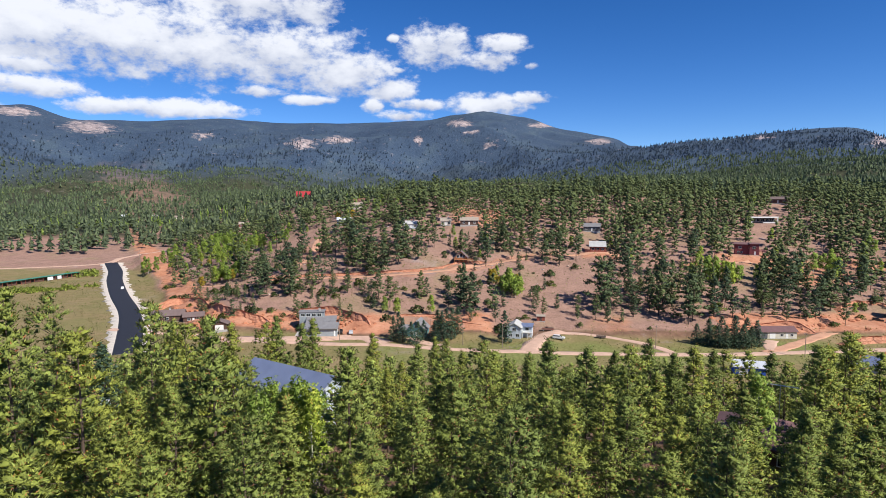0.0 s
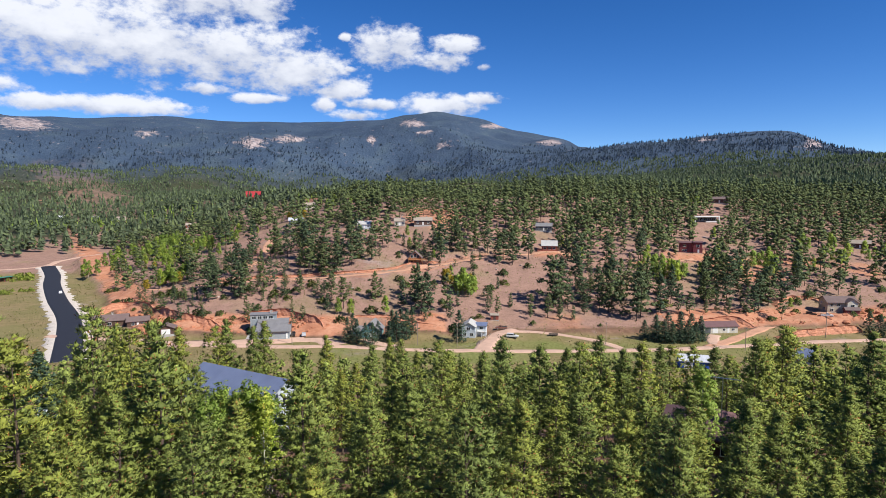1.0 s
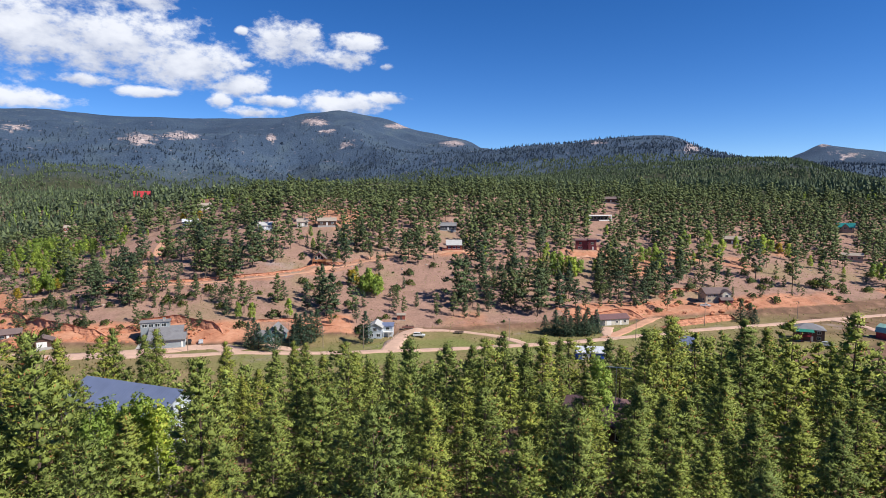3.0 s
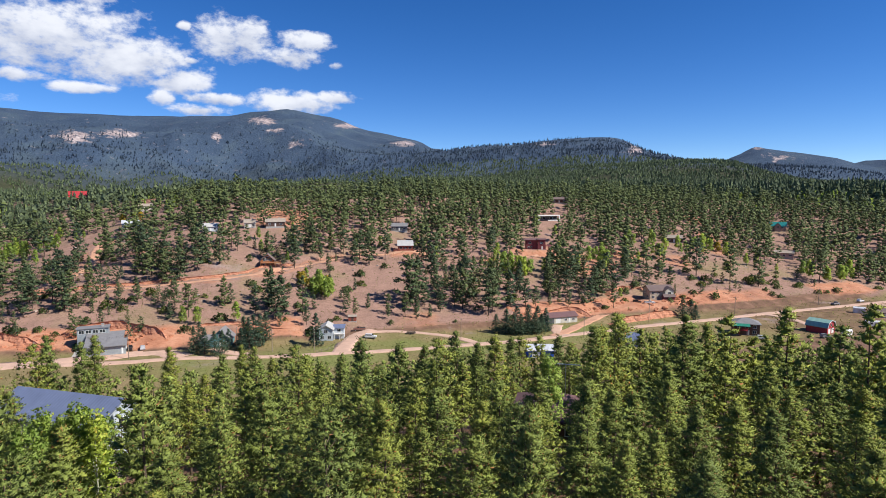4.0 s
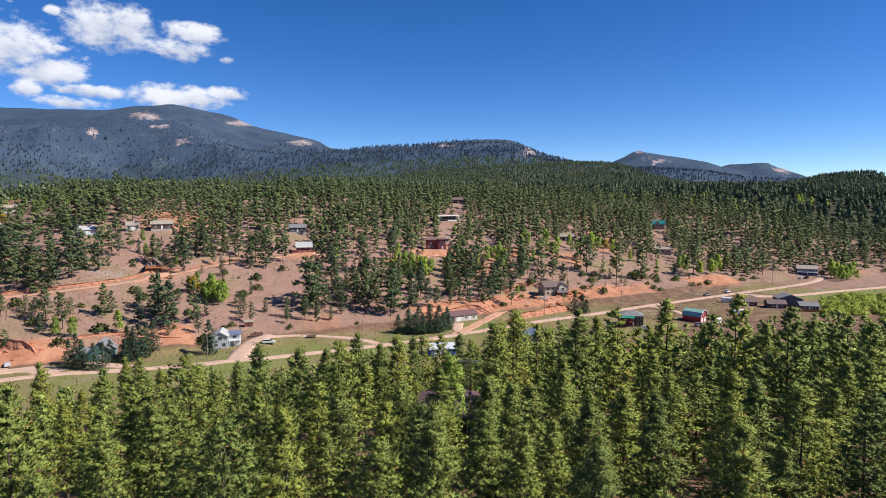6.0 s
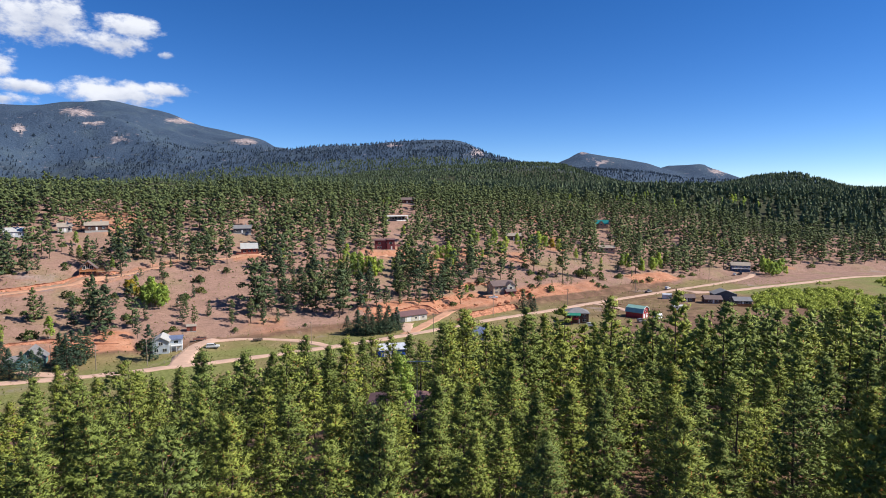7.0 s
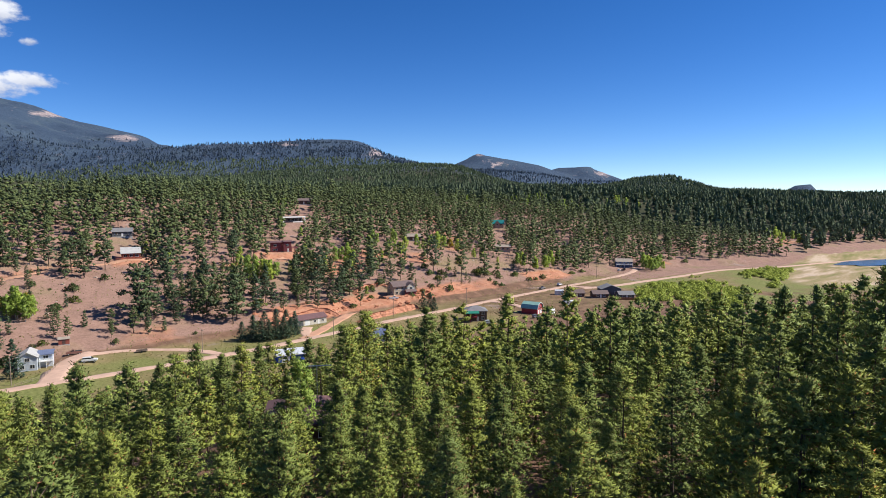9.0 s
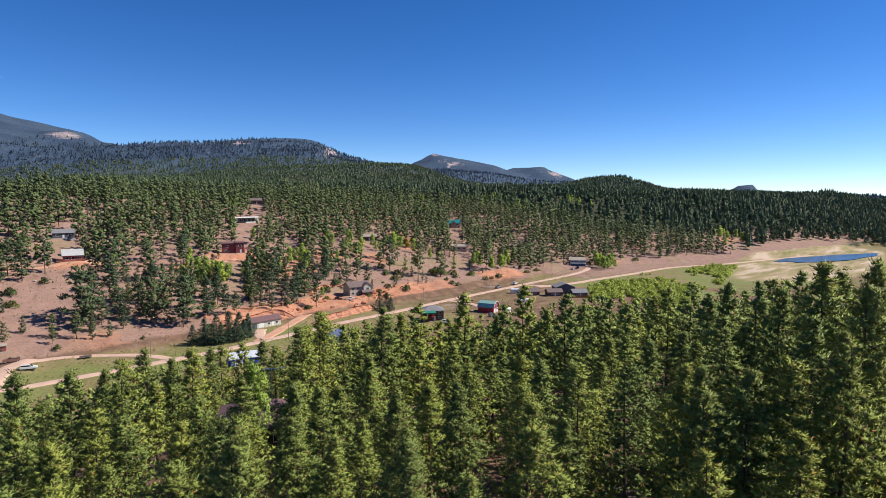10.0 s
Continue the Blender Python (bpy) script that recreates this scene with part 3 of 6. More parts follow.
def ribbon(name, pts, half, mat, lift, label, category, wobble=0.5, thick=0.25):
    """A road surface that lies on the ground, with a ragged verge."""
    d = np.gradient(pts, axis=0)
    d /= np.hypot(d[:, 0], d[:, 1])[:, None]
    side = np.stack([-d[:, 1], d[:, 0]], 1)
    verts, m = [], 7
    for i, (p, s) in enumerate(zip(pts, side)):
        for j in range(m):
            f = 2 * j / (m - 1) - 1
            edge = half * (1 + (wobble * 0.3 * math.sin(i * 1.7 + 2 * f) + wobble * 0.25 * math.sin(i * 0.61)) * (abs(f) > 0.9))
            q = p + s * f * edge
            verts.append((q[0], q[1], gz(q[0], q[1]) + lift * (1 - 0.4 * abs(f) ** 3)))
        for f in (1.06, -1.06):
            q = p + s * f * half * 1.04
            verts.append((q[0], q[1], gz(q[0], q[1]) - thick))
    faces, w = [], m + 2
    for i in range(len(pts) - 1):
        a, b = i * w, (i + 1) * w
        for j in range(m - 1):
            faces.append((a + j, b + j, b + j + 1, a + j + 1))
        faces.append((a + m - 1, b + m - 1, b + m, a + m))
        faces.append((a + m + 1, b + m + 1, b, a))
    me = mesh_of(name, verts, np.array(faces)[:, ::-1], mat, True)
    return tagged(new(name, me), label, category, kind="structure")


M_dirt = plain("packed_dirt", (0.55, 0.36, 0.265), 0.95, 0, 0.25, 0.22, 0.03)
M_track = plain("red_track", (0.54, 0.29, 0.18), 0.95, 0, 0.25, 0.25, 0.03)
M_asphalt = plain("new_asphalt", (0.016, 0.017, 0.024), 0.7, 0, 0.5, 0.2)
M_gravel = plain("pale_gravel", (0.60, 0.53, 0.45), 0.95, 0, 0.6, 0.2, 0.04)
for key, (half, pts) in ROADS.items():
    far_up = key in ("bench", "drive_tan", "fire_cut")
    ribbon("road" if key in ("valley", "shore") else "driveway", pts, half, M_track if far_up else M_dirt, 0.22,
           "reddish dirt track cut into the hillside" if far_up else "pale packed dirt road along the valley", "road")
ribbon("road_shoulder", HIGHWAY, 8.0, M_gravel, 0.14, "pale gravel shoulder beside the paved road", "road")
ribbon("paved_road", HIGHWAY, 5.0, M_asphalt, 0.32, "freshly paved black asphalt road", "road", 0.0)
ribbon("side_road", SIDE_ROAD, 3.0, M_dirt, 0.22, "pale dirt side road", "road")


def build_water():
    m, nt, bsdf = material("lake_water")
    bsdf.inputs["Base Color"].default_value = (0.06, 0.12, 0.20, 1)
    bsdf.inputs["Roughness"].default_value = 0.22
    bump(nt, bsdf, noisy(nt, 0.6, 3), 0.25, 0.05)
    bm = bmesh.new()
    ring = []
    for i in range(64):
        a = 2 * math.pi * i / 64
        k = 1 + 0.10 * math.sin(3 * a + 1) + 0.06 * math.sin(7 * a)
        u, v = 84 * k * math.cos(a), 18 * k * math.sin(a)
        ring.append(bm.verts.new((700 + 0.95 * u + 0.32 * v, 120 - 0.32 * u + 0.95 * v, -0.75)))
    bm.faces.new(ring)
    tagged(part("water", bm, m), "shallow blue reservoir water", "water", kind="structure")


build_water()


# ---------------------------------------------------------------- trees
def blades(rs, centres, outward, size, count, wide, up=0.35, spread_=0.9):
    """Tufts of needles or leaves: wedges that fan out from each centre. Gives places, faces and the way each tuft faces."""
    n = len(centres)
    c = np.repeat(centres, count, 0)
    d = np.repeat(outward, count, 0) + spread_ * rs.normal(size=(n * count, 3)) + [0, 0, up]
    d /= np.linalg.norm(d, axis=1)[:, None] + 1e-9
    s = np.repeat(np.broadcast_to(size, (n,)), count)[:, None] * rs.uniform(0.7, 1.25, (n * count, 1))
    side = np.cross(d, rs.normal(size=(n * count, 3)))
    side /= np.linalg.norm(side, axis=1)[:, None] + 1e-9
    left, right = c + d * s - side * s * wide, c + d * s * 0.93 + side * s * wide
    v = np.concatenate([centres, np.stack([left, right], 1).reshape(-1, 3)])
    i = np.arange(n * count)
    f = np.stack([np.repeat(np.arange(n), count), n + 2 * i, n + 2 * i + 1], 1)
    face = outward + [0, 0, 0.55]
    face = face / (np.linalg.norm(face, axis=1)[:, None] + 1e-9)
    tipn = np.repeat(face, count, 0) * 0.75 + d * 0.6
    nor = np.concatenate([face, np.repeat(tipn / np.linalg.norm(tipn, axis=1)[:, None], 2, 0)])
    geo = np.cross(v[f[:, 1]] - v[f[:, 0]], v[f[:, 2]] - v[f[:, 0]])
    turn = (geo * nor[f[:, 1]]).sum(1) < 0
    f[turn] = f[turn][:, [0, 2, 1]]
    return v, f, nor


def leafy(name, v, f, nor, mat):
    """A mesh of tufts that takes the light as rounded clumps do."""
    me = mesh_of(name, v, f, mat, True)
    me.normals_split_custom_set_from_vertices(nor.astype(np.float32))
    return me


def conifer_points(rs, h, radius, clumps, low=0.1, top=0.8, ragged=0.25, tiers=0.0):
    """Clumps of needles at the ends and forks of a conifer's branches: place, way they face and size; and its limbs."""
    lobe, phase = rs.uniform(0.08, 0.22), rs.uniform(0, 6.28, 3)
    branches = max(10, clumps // 4)
    f = np.sort(((np.arange(branches) + rs.uniform(0, 1, branches)) / branches) ** 1.22)
    if tiers:
        f = f + 0.35 / tiers * np.sin(2 * math.pi * f * tiers) / 6.28 * 2
    f = np.clip(f, 0.0, 0.985)
    a = np.cumsum(np.full(branches, 2.39996)) + rs.normal(size=branches) * 0.45
    body = np.minimum(1, 0.50 + f / 0.20 * 0.5) * (1 - f) ** top + 0.035
    gaps = 1 + lobe * np.sin(a + phase[0] + 3 * f) + lobe * np.sin(2 * a + phase[1] + 9 * f) + 0.7 * lobe * np.sin(3 * a + phase[2] - 17 * f)
    length = radius * body * gaps * rs.uniform(1 - ragged, 1 + ragged * 0.7, branches)
    keep = (rs.rand(branches) > 0.09) & ((f > 0.12) | (rs.rand(branches) > 0.35))
    f, a, length = f[keep], a[keep], length[keep]
    out = np.stack([np.cos(a), np.sin(a), 0 * a], 1)
    side = np.stack([-np.sin(a), np.cos(a), 0 * a], 1)
    z = h * (low + (1 - low) * f)
    rise = -0.16 + rs.uniform(-0.10, 0.16, len(f)) + 0.80 * f ** 1.4
    pts, outs, big = [], [], []
    for t, sway, share in ((1.0, 0.0, 1.0), (0.80, 0.26, 1.0), (0.74, -0.26, 1.0), (0.5, 0.10, 0.75)):
        on = rs.rand(len(f)) < share
        k = length[on] * (t + rs.uniform(-0.07, 0.07, on.sum()))
        lean = (sway + rs.normal(size=on.sum()) * 0.09) * length[on]
        c = out[on] * k[:, None] + side[on] * lean[:, None]
        c[:, 2] += z[on] + k * rise[on] + 0.15 * k * t + rs.normal(size=on.sum()) * 0.12
        face = out[on] * (0.75 * t) + side[on] * (np.sign(sway) * 0.3) + [0, 0, 0.55]
        pts.append(c)
        outs.append(face / np.linalg.norm(face, axis=1)[:, None])
        big.append((0.72 + 0.42 * np.sqrt(length[on] / radius)) * rs.uniform(0.75, 1.25, on.sum()))
    m = 5
    pts.append(np.stack([rs.normal(size=m) * 0.05, rs.normal(size=m) * 0.05, np.linspace(0.94, 1.0, m) * h], 1))
    outs.append(np.tile([0, 0, 1.0], (m, 1)))
    big.append(np.linspace(0.7, 0.4, m))
    limbs = [(zz - 0.1, o * l * 0.85 + [0, 0, l * 0.85 * r]) for zz, o, l, r in zip(z, out, length, rise)]
    return np.concatenate(pts), np.concatenate(outs), np.concatenate(big), limbs


HEART_WAYS = np.array([(1, 0, -0.3), (-0.5, 0.87, -0.3), (-0.5, -0.87, -0.3), (0, 0, 1), (0, 0, -0.8)], float)
HEART_FACES = np.array([(0, 1, 3), (1, 2, 3), (2, 0, 3), (1, 0, 4), (2, 1, 4), (0, 2, 4)])


def sprays(rs, centres, outward, big, per, reach, long_, wide, heart=0.8):
    """Short pointed sprays of needles filling rounded clumps; each clump takes the light as one soft body."""
    n = len(centres)
    off = rs.normal(size=(n, per, 3))
    off = off / (np.linalg.norm(off, axis=2)[..., None] + 1e-9) * (0.25 + 0.75 * rs.rand(n, per, 1)) + 0.30 * outward[:, None]
    c = centres[:, None] + off * (big * reach)[:, None, None] * [1.1, 1.1, 0.62]
    d = off * 0.9 + outward[:, None] * 0.5 + rs.normal(size=(n, per, 3)) * 0.45 + [0, 0, 0.25]
    d /= np.linalg.norm(d, axis=2)[..., None] + 1e-9
    side = np.cross(d, rs.normal(size=(n, per, 3)))
    side /= np.linalg.norm(side, axis=2)[..., None] + 1e-9
    s = (big[:, None] * rs.uniform(0.7, 1.2, (n, per)))[..., None]
    v = np.stack([c - side * s * wide * 0.5 - d * s * long_ * 0.4, c + side * s * wide * 0.5 - d * s * long_ * 0.25, c + d * s * long_ * 0.6], 2).reshape(-1, 3)
    f = np.arange(len(v)).reshape(-1, 3)
    nor = off * 1.1 + outward[:, None] * 0.45 + [0, 0, 0.12]
    nor = (nor / (np.linalg.norm(nor, axis=2)[..., None] + 1e-9)).reshape(-1, 3)
    geo = np.cross(v[f[:, 1]] - v[f[:, 0]], v[f[:, 2]] - v[f[:, 0]])
    turn = (geo * nor).sum(1) < 0
    f[turn] = f[turn][:, [0, 2, 1]]
    nor = np.repeat(nor, 3, 0)
    # a dense uneven heart in each clump
    k = len(HEART_WAYS)
    ways = HEART_WAYS[None] + rs.normal(size=(n, k, 3)) * 0.25
    hv = (centres[:, None] + ways * (big * reach * heart)[:, None, None] * [1.1, 1.1, 0.7]).reshape(-1, 3)
    hf = (HEART_FACES[None] + (k * np.arange(n))[:, None, None]).reshape(-1, 3) + len(v)
    hn = ways * 1.0 + outward[:, None] * 0.45 + [0, 0, 0.1]
    hn = (hn / np.linalg.norm(hn, axis=2)[..., None]).reshape(-1, 3)
    return np.concatenate([v, hv]), np.concatenate([f, hf]), np.concatenate([nor, hn])


def trunk_mesh(name, rs, h, r0, mat, limbs=(), sides=7, lean=0.01, steps=7):
    """A tapered, slightly bent trunk with its limbs."""
    v, f = [], []
    for i in range(steps + 1):
        t = i / steps
        r = r0 * (1.25 if i == 0 else 1) * (1 - 0.93 * t)
        ox, oy = lean * h * math.sin(2.2 * t), lean * h * math.cos(3 * t) - lean * h
        for k in range(sides):
            a = 2 * math.pi * k / sides
            v.append((ox + r * math.cos(a), oy + r * math.sin(a), h * 0.97 * t - (0.6 if i == 0 else 0)))
    for i in range(steps):
        for k in range(sides):
            a, b = i * sides + k, i * sides + (k + 1) % sides
            f += [(a, b, b + sides), (a, b + sides, a + sides)]
    for z, way in limbs:
        n, w = len(v), 0.10 * r0 + 0.012 * np.linalg.norm(way)
        side = np.cross(way, [0, 0, 1.0])
        side = side / (np.linalg.norm(side) + 1e-9) * w
        base = np.array([0, 0, z])
        v += [tuple(base - side), tuple(base + side), tuple(base + [0, 0, 1.6 * w]), tuple(base + way)]
        f += [(n, n + 1, n + 3), (n + 1, n + 2, n + 3), (n + 2, n, n + 3)]
    return mesh_of(name, v, f, mat, False)


def tree_kind(name, seed, h, radius, clumps, per, reach, long_, wide, leaf, bark, low=0.1, top=0.8, ragged=0.25, limb_share=0.5, inner=0.5, trunk=0.013, heart=0.6, deep=None):
    """A conifer: trunk with limbs, and a crown of needle clumps round sparser inner twigs."""
    rs = np.random.RandomState(seed)
    pts, outs, big, limbs = conifer_points(rs, h, radius, clumps, low, top, ragged)
    m = int(clumps * 0.2 * inner)
    if m:
        f, a = rs.uniform(0.03, 0.9, m), rs.uniform(0, 6.28, m)
        body = radius * (1 - f) ** top * 0.30
        pts = np.concatenate([pts, np.stack([body * np.cos(a), body * np.sin(a), h * (low + (1 - low) * f)], 1)])
        outs = np.concatenate([outs, np.stack([np.cos(a), np.sin(a), 0 * a], 1)])
        big = np.concatenate([big, 0.9 + 0.9 * (1 - f)])
    crown = leafy("crown", *sprays(rs, pts, outs, big, per, reach, long_, wide, heart), leaf)
    # hearts take the coneless material with clump shade in its colour
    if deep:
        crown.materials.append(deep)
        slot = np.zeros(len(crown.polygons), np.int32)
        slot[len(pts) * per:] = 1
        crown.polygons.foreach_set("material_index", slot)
    limbs = [l for l in limbs if rs.rand() < limb_share]
    stem = trunk_mesh("trunk", rs, h, h * trunk, bark, limbs, *((7, 0.01, 7) if limbs else (4, 0.01, 2)))
    return name, stem, crown, h


def aspen_kind(seed, h, radius, clumps, per, size, leaf, name="aspen_tree"):
    """A slim pale trunk with an uneven crown of leaf clumps."""
    rs = np.random.RandomState(seed)
    pts, faces, limbs = [], [], []
    for i in range(clumps):
        f = rs.uniform(0, 1)
        z = h * (0.22 + 0.76 * f)
        reach = radius * (math.sin(math.pi * (0.18 + 0.80 * f)) ** 0.8 + 0.08)
        a = rs.uniform(0, 2 * math.pi)
        way = np.array([math.cos(a), math.sin(a), 0]) * reach * rs.uniform(0.3, 1.05)
        limbs.append((z - 0.08 * h, way * 0.9 + [0, 0, 0.08 * h]))
        c = way + [0, 0, z]
        off = rs.normal(size=(per, 3))
        pts.append(c + off * radius * [0.15, 0.15, 0.19])
        faces.append(off * 0.6 + way / radius + [0, 0, 0.5])
    pts, outs = np.concatenate(pts), np.concatenate(faces)
    outs = outs / np.linalg.norm(outs, axis=1)[:, None]
    crown = leafy("crown", *blades(rs, pts, outs * 0.8, size, 4, 0.42, 0.1, 0.9), leaf)
    return name, trunk_mesh("trunk", rs, h, h * 0.009, M_aspen_bark, limbs[::2]), crown, h


def shrub_kind(seed, h, radius, n, size, leaf, name="shrub"):
    rs = np.random.RandomState(seed)
    a, q = rs.uniform(0, 2 * math.pi, n), rs.uniform(0, 1, n) ** 0.6
    lump = 1 + 0.35 * np.sin(3 * a + seed)
    pts = np.stack([np.cos(a) * q * radius * lump, np.sin(a) * q * radius * lump, h * rs.uniform(0.05, 1, n) * (1 - 0.55 * q ** 2)], 1)
    outs = pts / (np.linalg.norm(pts, axis=1)[:, None] + 1e-6)
    leaves = leafy("crown", *blades(rs, pts, outs, size, 4, 0.34, 0.3, 0.8), leaf)
    limbs = [(0.05, np.array([math.cos(b) * radius * 0.7, math.sin(b) * radius * 0.7, h * 0.7])) for b in rs.uniform(0, 6.28, 7)]
    return name, trunk_mesh("trunk", rs, h * 0.5, 0.06, M_dead, limbs, 5), leaves, h


def plant(kind, x, y, scale=1.0, turn=0.0, label="", category="tree", group="", slim=1.0, sink=0.15):
    """One tree: an empty at its foot with trunk and crown."""
    name, stem, crown, h = kind
    ob = new(name)
    ob.empty_display_size = 0.2
    ob.matrix_world = Matrix.LocRotScale((x, y, gz(x, y) - sink), Euler((0, 0, turn)), (scale * slim, scale * slim, scale))
    for key, me in (("trunk", stem), ("crown", crown)):
        p = new(key, me)
        p.parent = ob
    return tagged(ob, label, category, group)


NEAR = [tree_kind("pine_tree", 10 + i, 16.0, r, 640, 27, 0.42, 0.23, 0.062, M_pine, M_bark, low=lo, top=tp, ragged=0.42, limb_share=0.6, inner=0.4, heart=0.50, deep=M_pine_shaded)
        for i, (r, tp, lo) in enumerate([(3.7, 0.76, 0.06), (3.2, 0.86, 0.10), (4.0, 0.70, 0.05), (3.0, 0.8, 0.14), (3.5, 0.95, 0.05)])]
MIDDLE = [tree_kind("pine_tree", 30 + i, 16.0, r, 420, 17, 0.50, 0.29, 0.092, M_pine, M_bark, low=lo, top=tp, ragged=0.42, limb_share=0.5, inner=0.4, heart=0.52, deep=M_pine_shaded)
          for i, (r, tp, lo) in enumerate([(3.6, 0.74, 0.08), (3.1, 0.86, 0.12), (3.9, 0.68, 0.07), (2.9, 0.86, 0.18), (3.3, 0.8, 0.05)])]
LATER = [tree_kind("pine_tree", 35 + i, 16.0, r, 240, 11, 0.64, 0.40, 0.145, M_pine, M_bark, low=lo, top=tp, ragged=0.42, limb_share=0.2, inner=0.3, heart=0.56, deep=M_pine_shaded)
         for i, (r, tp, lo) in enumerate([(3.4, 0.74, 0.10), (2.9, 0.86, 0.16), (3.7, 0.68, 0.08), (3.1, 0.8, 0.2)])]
STAND = [tree_kind("pine_tree", 40 + i, 16.0, r, 90, 4, 0.92, 0.62, 0.27, M_pine_stand, M_bark, low=lo, top=tp, ragged=0.42, limb_share=0.0, inner=0.2, heart=0.62)
         for i, (r, tp, lo) in enumerate([(3.3, 0.76, 0.10), (2.8, 0.88, 0.16), (3.6, 0.7, 0.08)])]
HILL = [tree_kind("ponderosa_pine", 50 + i, 14.0, r, 130, 7, 0.80, 0.60, 0.28, M_pine_mid, M_bark, low=lo, top=tp, ragged=0.46, limb_share=0.4, inner=0.4, heart=0.62)
        for i, (r, tp, lo) in enumerate([(3.7, 0.62, 0.12), (3.3, 0.76, 0.10), (4.1, 0.54, 0.16), (3.1, 0.86, 0.08), (3.9, 0.58, 0.20)])]
HILL_LOW = [tree_kind("ponderosa_pine", 57 + i, 14.0, r, 54, 2, 1.1, 0.75, 0.34, M_pine_mid, M_bark, low=lo, top=tp, ragged=0.46, limb_share=0.0, inner=0.3, heart=0.7)
            for i, (r, tp, lo) in enumerate([(3.6, 0.66, 0.12), (3.1, 0.82, 0.10), (4.0, 0.58, 0.16), (3.4, 0.72, 0.18)])]
SPRUCE = [tree_kind("spruce_tree", 70 + i, 12.0, 2.8, 340, 5, 0.42, 0.36, 0.16, M_spruce, M_bark, low=0.02, top=0.95, ragged=0.18, inner=0.5) for i in range(2)]
ASPEN = [aspen_kind(80 + i, 13.0, 1.55, 70, 20, 0.22, M_aspen) for i in range(3)]
GROVE = [aspen_kind(84 + i, 9.0, 1.7, 34, 9, 0.48, M_aspen_mid) for i in range(3)]
GOLD = aspen_kind(88, 6.0, 1.6, 30, 9, 0.5, M_gold, "turning_aspen")
SHRUB = [shrub_kind(90 + i, 1.8, 1.5, 70, 0.5, M_shrub) for i in range(3)]


# ---------------------------------------------------------------- where the trees stand
rng = random.Random(11)
TAKEN = []


def free(x, y, gap):
    if any((x - a) ** 2 + (y - b) ** 2 < (gap + g) ** 2 for a, b, g in TAKEN):
        return False
    return True


for half, pts in ROADS.values():
    for a, b in pts[::2]:
        TAKEN.append((a, b, half + 1.0))
for a, b in HIGHWAY[::2]:
    TAKEN.append((a, b, 8.5))
for x, y, half, z in PADS:
    TAKEN.append((x, y, half - 1.5))
# clearings at the hillside houses, drawn out along the camera's line of sight to them
SPOTS = [(303, 364), (275, 487), (-80, 479), (-22, 405), (2, 409), (18, 406), (-80, 560), (101, 401), (-207, 614), (-180, 770), (-486, 902), (-400, 889), (-445, 915)]
for x, y in SPOTS + [(p[0], p[1]) for p in PADS]:
    if y > 300:
        for k in range(0, 105 if x > 90 else 24, 7):
            away = 1 - k / math.hypot(x, y)
            TAKEN.append((x * away, y * away, 6.0 - 0.02 * k))
# trees and groves by place
# places on the plan and heights of the trees that stand out
# near pines whose tips stand out: bearing and elevation of the tip, and how far off the tree stands
TIPS_WEST = [(-37, -7.2, 55), (-34, -7.9, 75), (-32.5, -11.2, 42), (-26.7, -9.3, 60), (-23.8, -11.4, 80), (-24.9, -11, 92), (-22, -10.8, 48), (-20,
        -11.6, 85), (-36.4, -20, 26), (-28.5, -16.4, 40), (-25.4, -16.4, 43), (-35.3, -14, 44), (-30.3, -18.4, 36), (-16.9, -11.8, 130), (-16, -11.2,
        132), (-13.6, -12, 128), (-12.6, -11.6, 131), (-6.9, -13.2, 122), (-9.4, -14.4, 50), (-2.8, -19, 42), (-2.5, -14.3, 112), (0.3, -13.8, 105),
        (-0.8, -13.6, 118), (-4.1, -15.9, 88), (-5.5, -16.4, 80), (-18.6, -15.1, 75), (-7.5, -21.9, 36), (-15.3, -18.4, 52), (1.2, -17.8, 43), (4.1,
        -14, 75), (4.9, -14.9, 82), (2, -15, 100), (4.3, -20.7, 38)]
TIPS_WEST_MORE = [(8.5, -15, 88), (10.4, -13.7, 60), (7.3, -19.9, 42), (11.2, -19.8, 40), (14, -14.2, 62), (16.6, -14.4, 82), (17.9, -13.8, 61),
        (19.6, -13, 85), (12.2, -16.1, 85), (21.4, -22.6, 33), (6.5, -15.8, 80)]
TIPS_MID = [(21.8, -14.1, 85), (23.4, -13.4, 72), (25.1, -13.5, 92), (26, -13.5, 100), (27.8, -13.3, 112), (29.7, -13.2, 100), (30.8, -13.8, 92), (33,
        -12.1, 64), (33.9, -12.1, 86), (35, -10.9, 74), (22.3, -19.4, 40), (23.9, -17.5, 48), (25.6, -19.7, 39), (32.4, -17.2, 48), (34.8, -17.8, 42),
        (27.7, -16.5, 58)]
TIPS_EAST = [(35.2, -11.1, 80), (33.6, -12.2, 70), (37.3, -12.1, 90), (38.3, -12.5, 95), (39.4, -11.9, 80), (41.1, -10.6, 68), (42.8, -11.2, 72),
        (44.5, -10.4, 76), (46.6, -12, 80), (48.9, -9.3, 74), (47.5, -11.8, 86), (36.7, -17.7, 45), (42.2, -18.3, 42), (39.7, -16.4, 52), (49.5,
        -15.8, 52), (51.7, -15.7, 55), (43.3, -21.7, 35), (36.1, -22.1, 34), (45.5, -17.9, 45), (38.8, -20.8, 37), (54.9, -8.5, 68), (53, -10.3, 74),
        (52.2, -11.4, 80), (58.9, -9.2, 68), (57.1, -10.8, 76), (57.9, -11.4, 82), (60.5, -10.1, 78), (61.9, -10.6, 84), (62.9, -9.5, 80), (64.4,
        -9.8, 70), (65.3, -10.9, 72)]
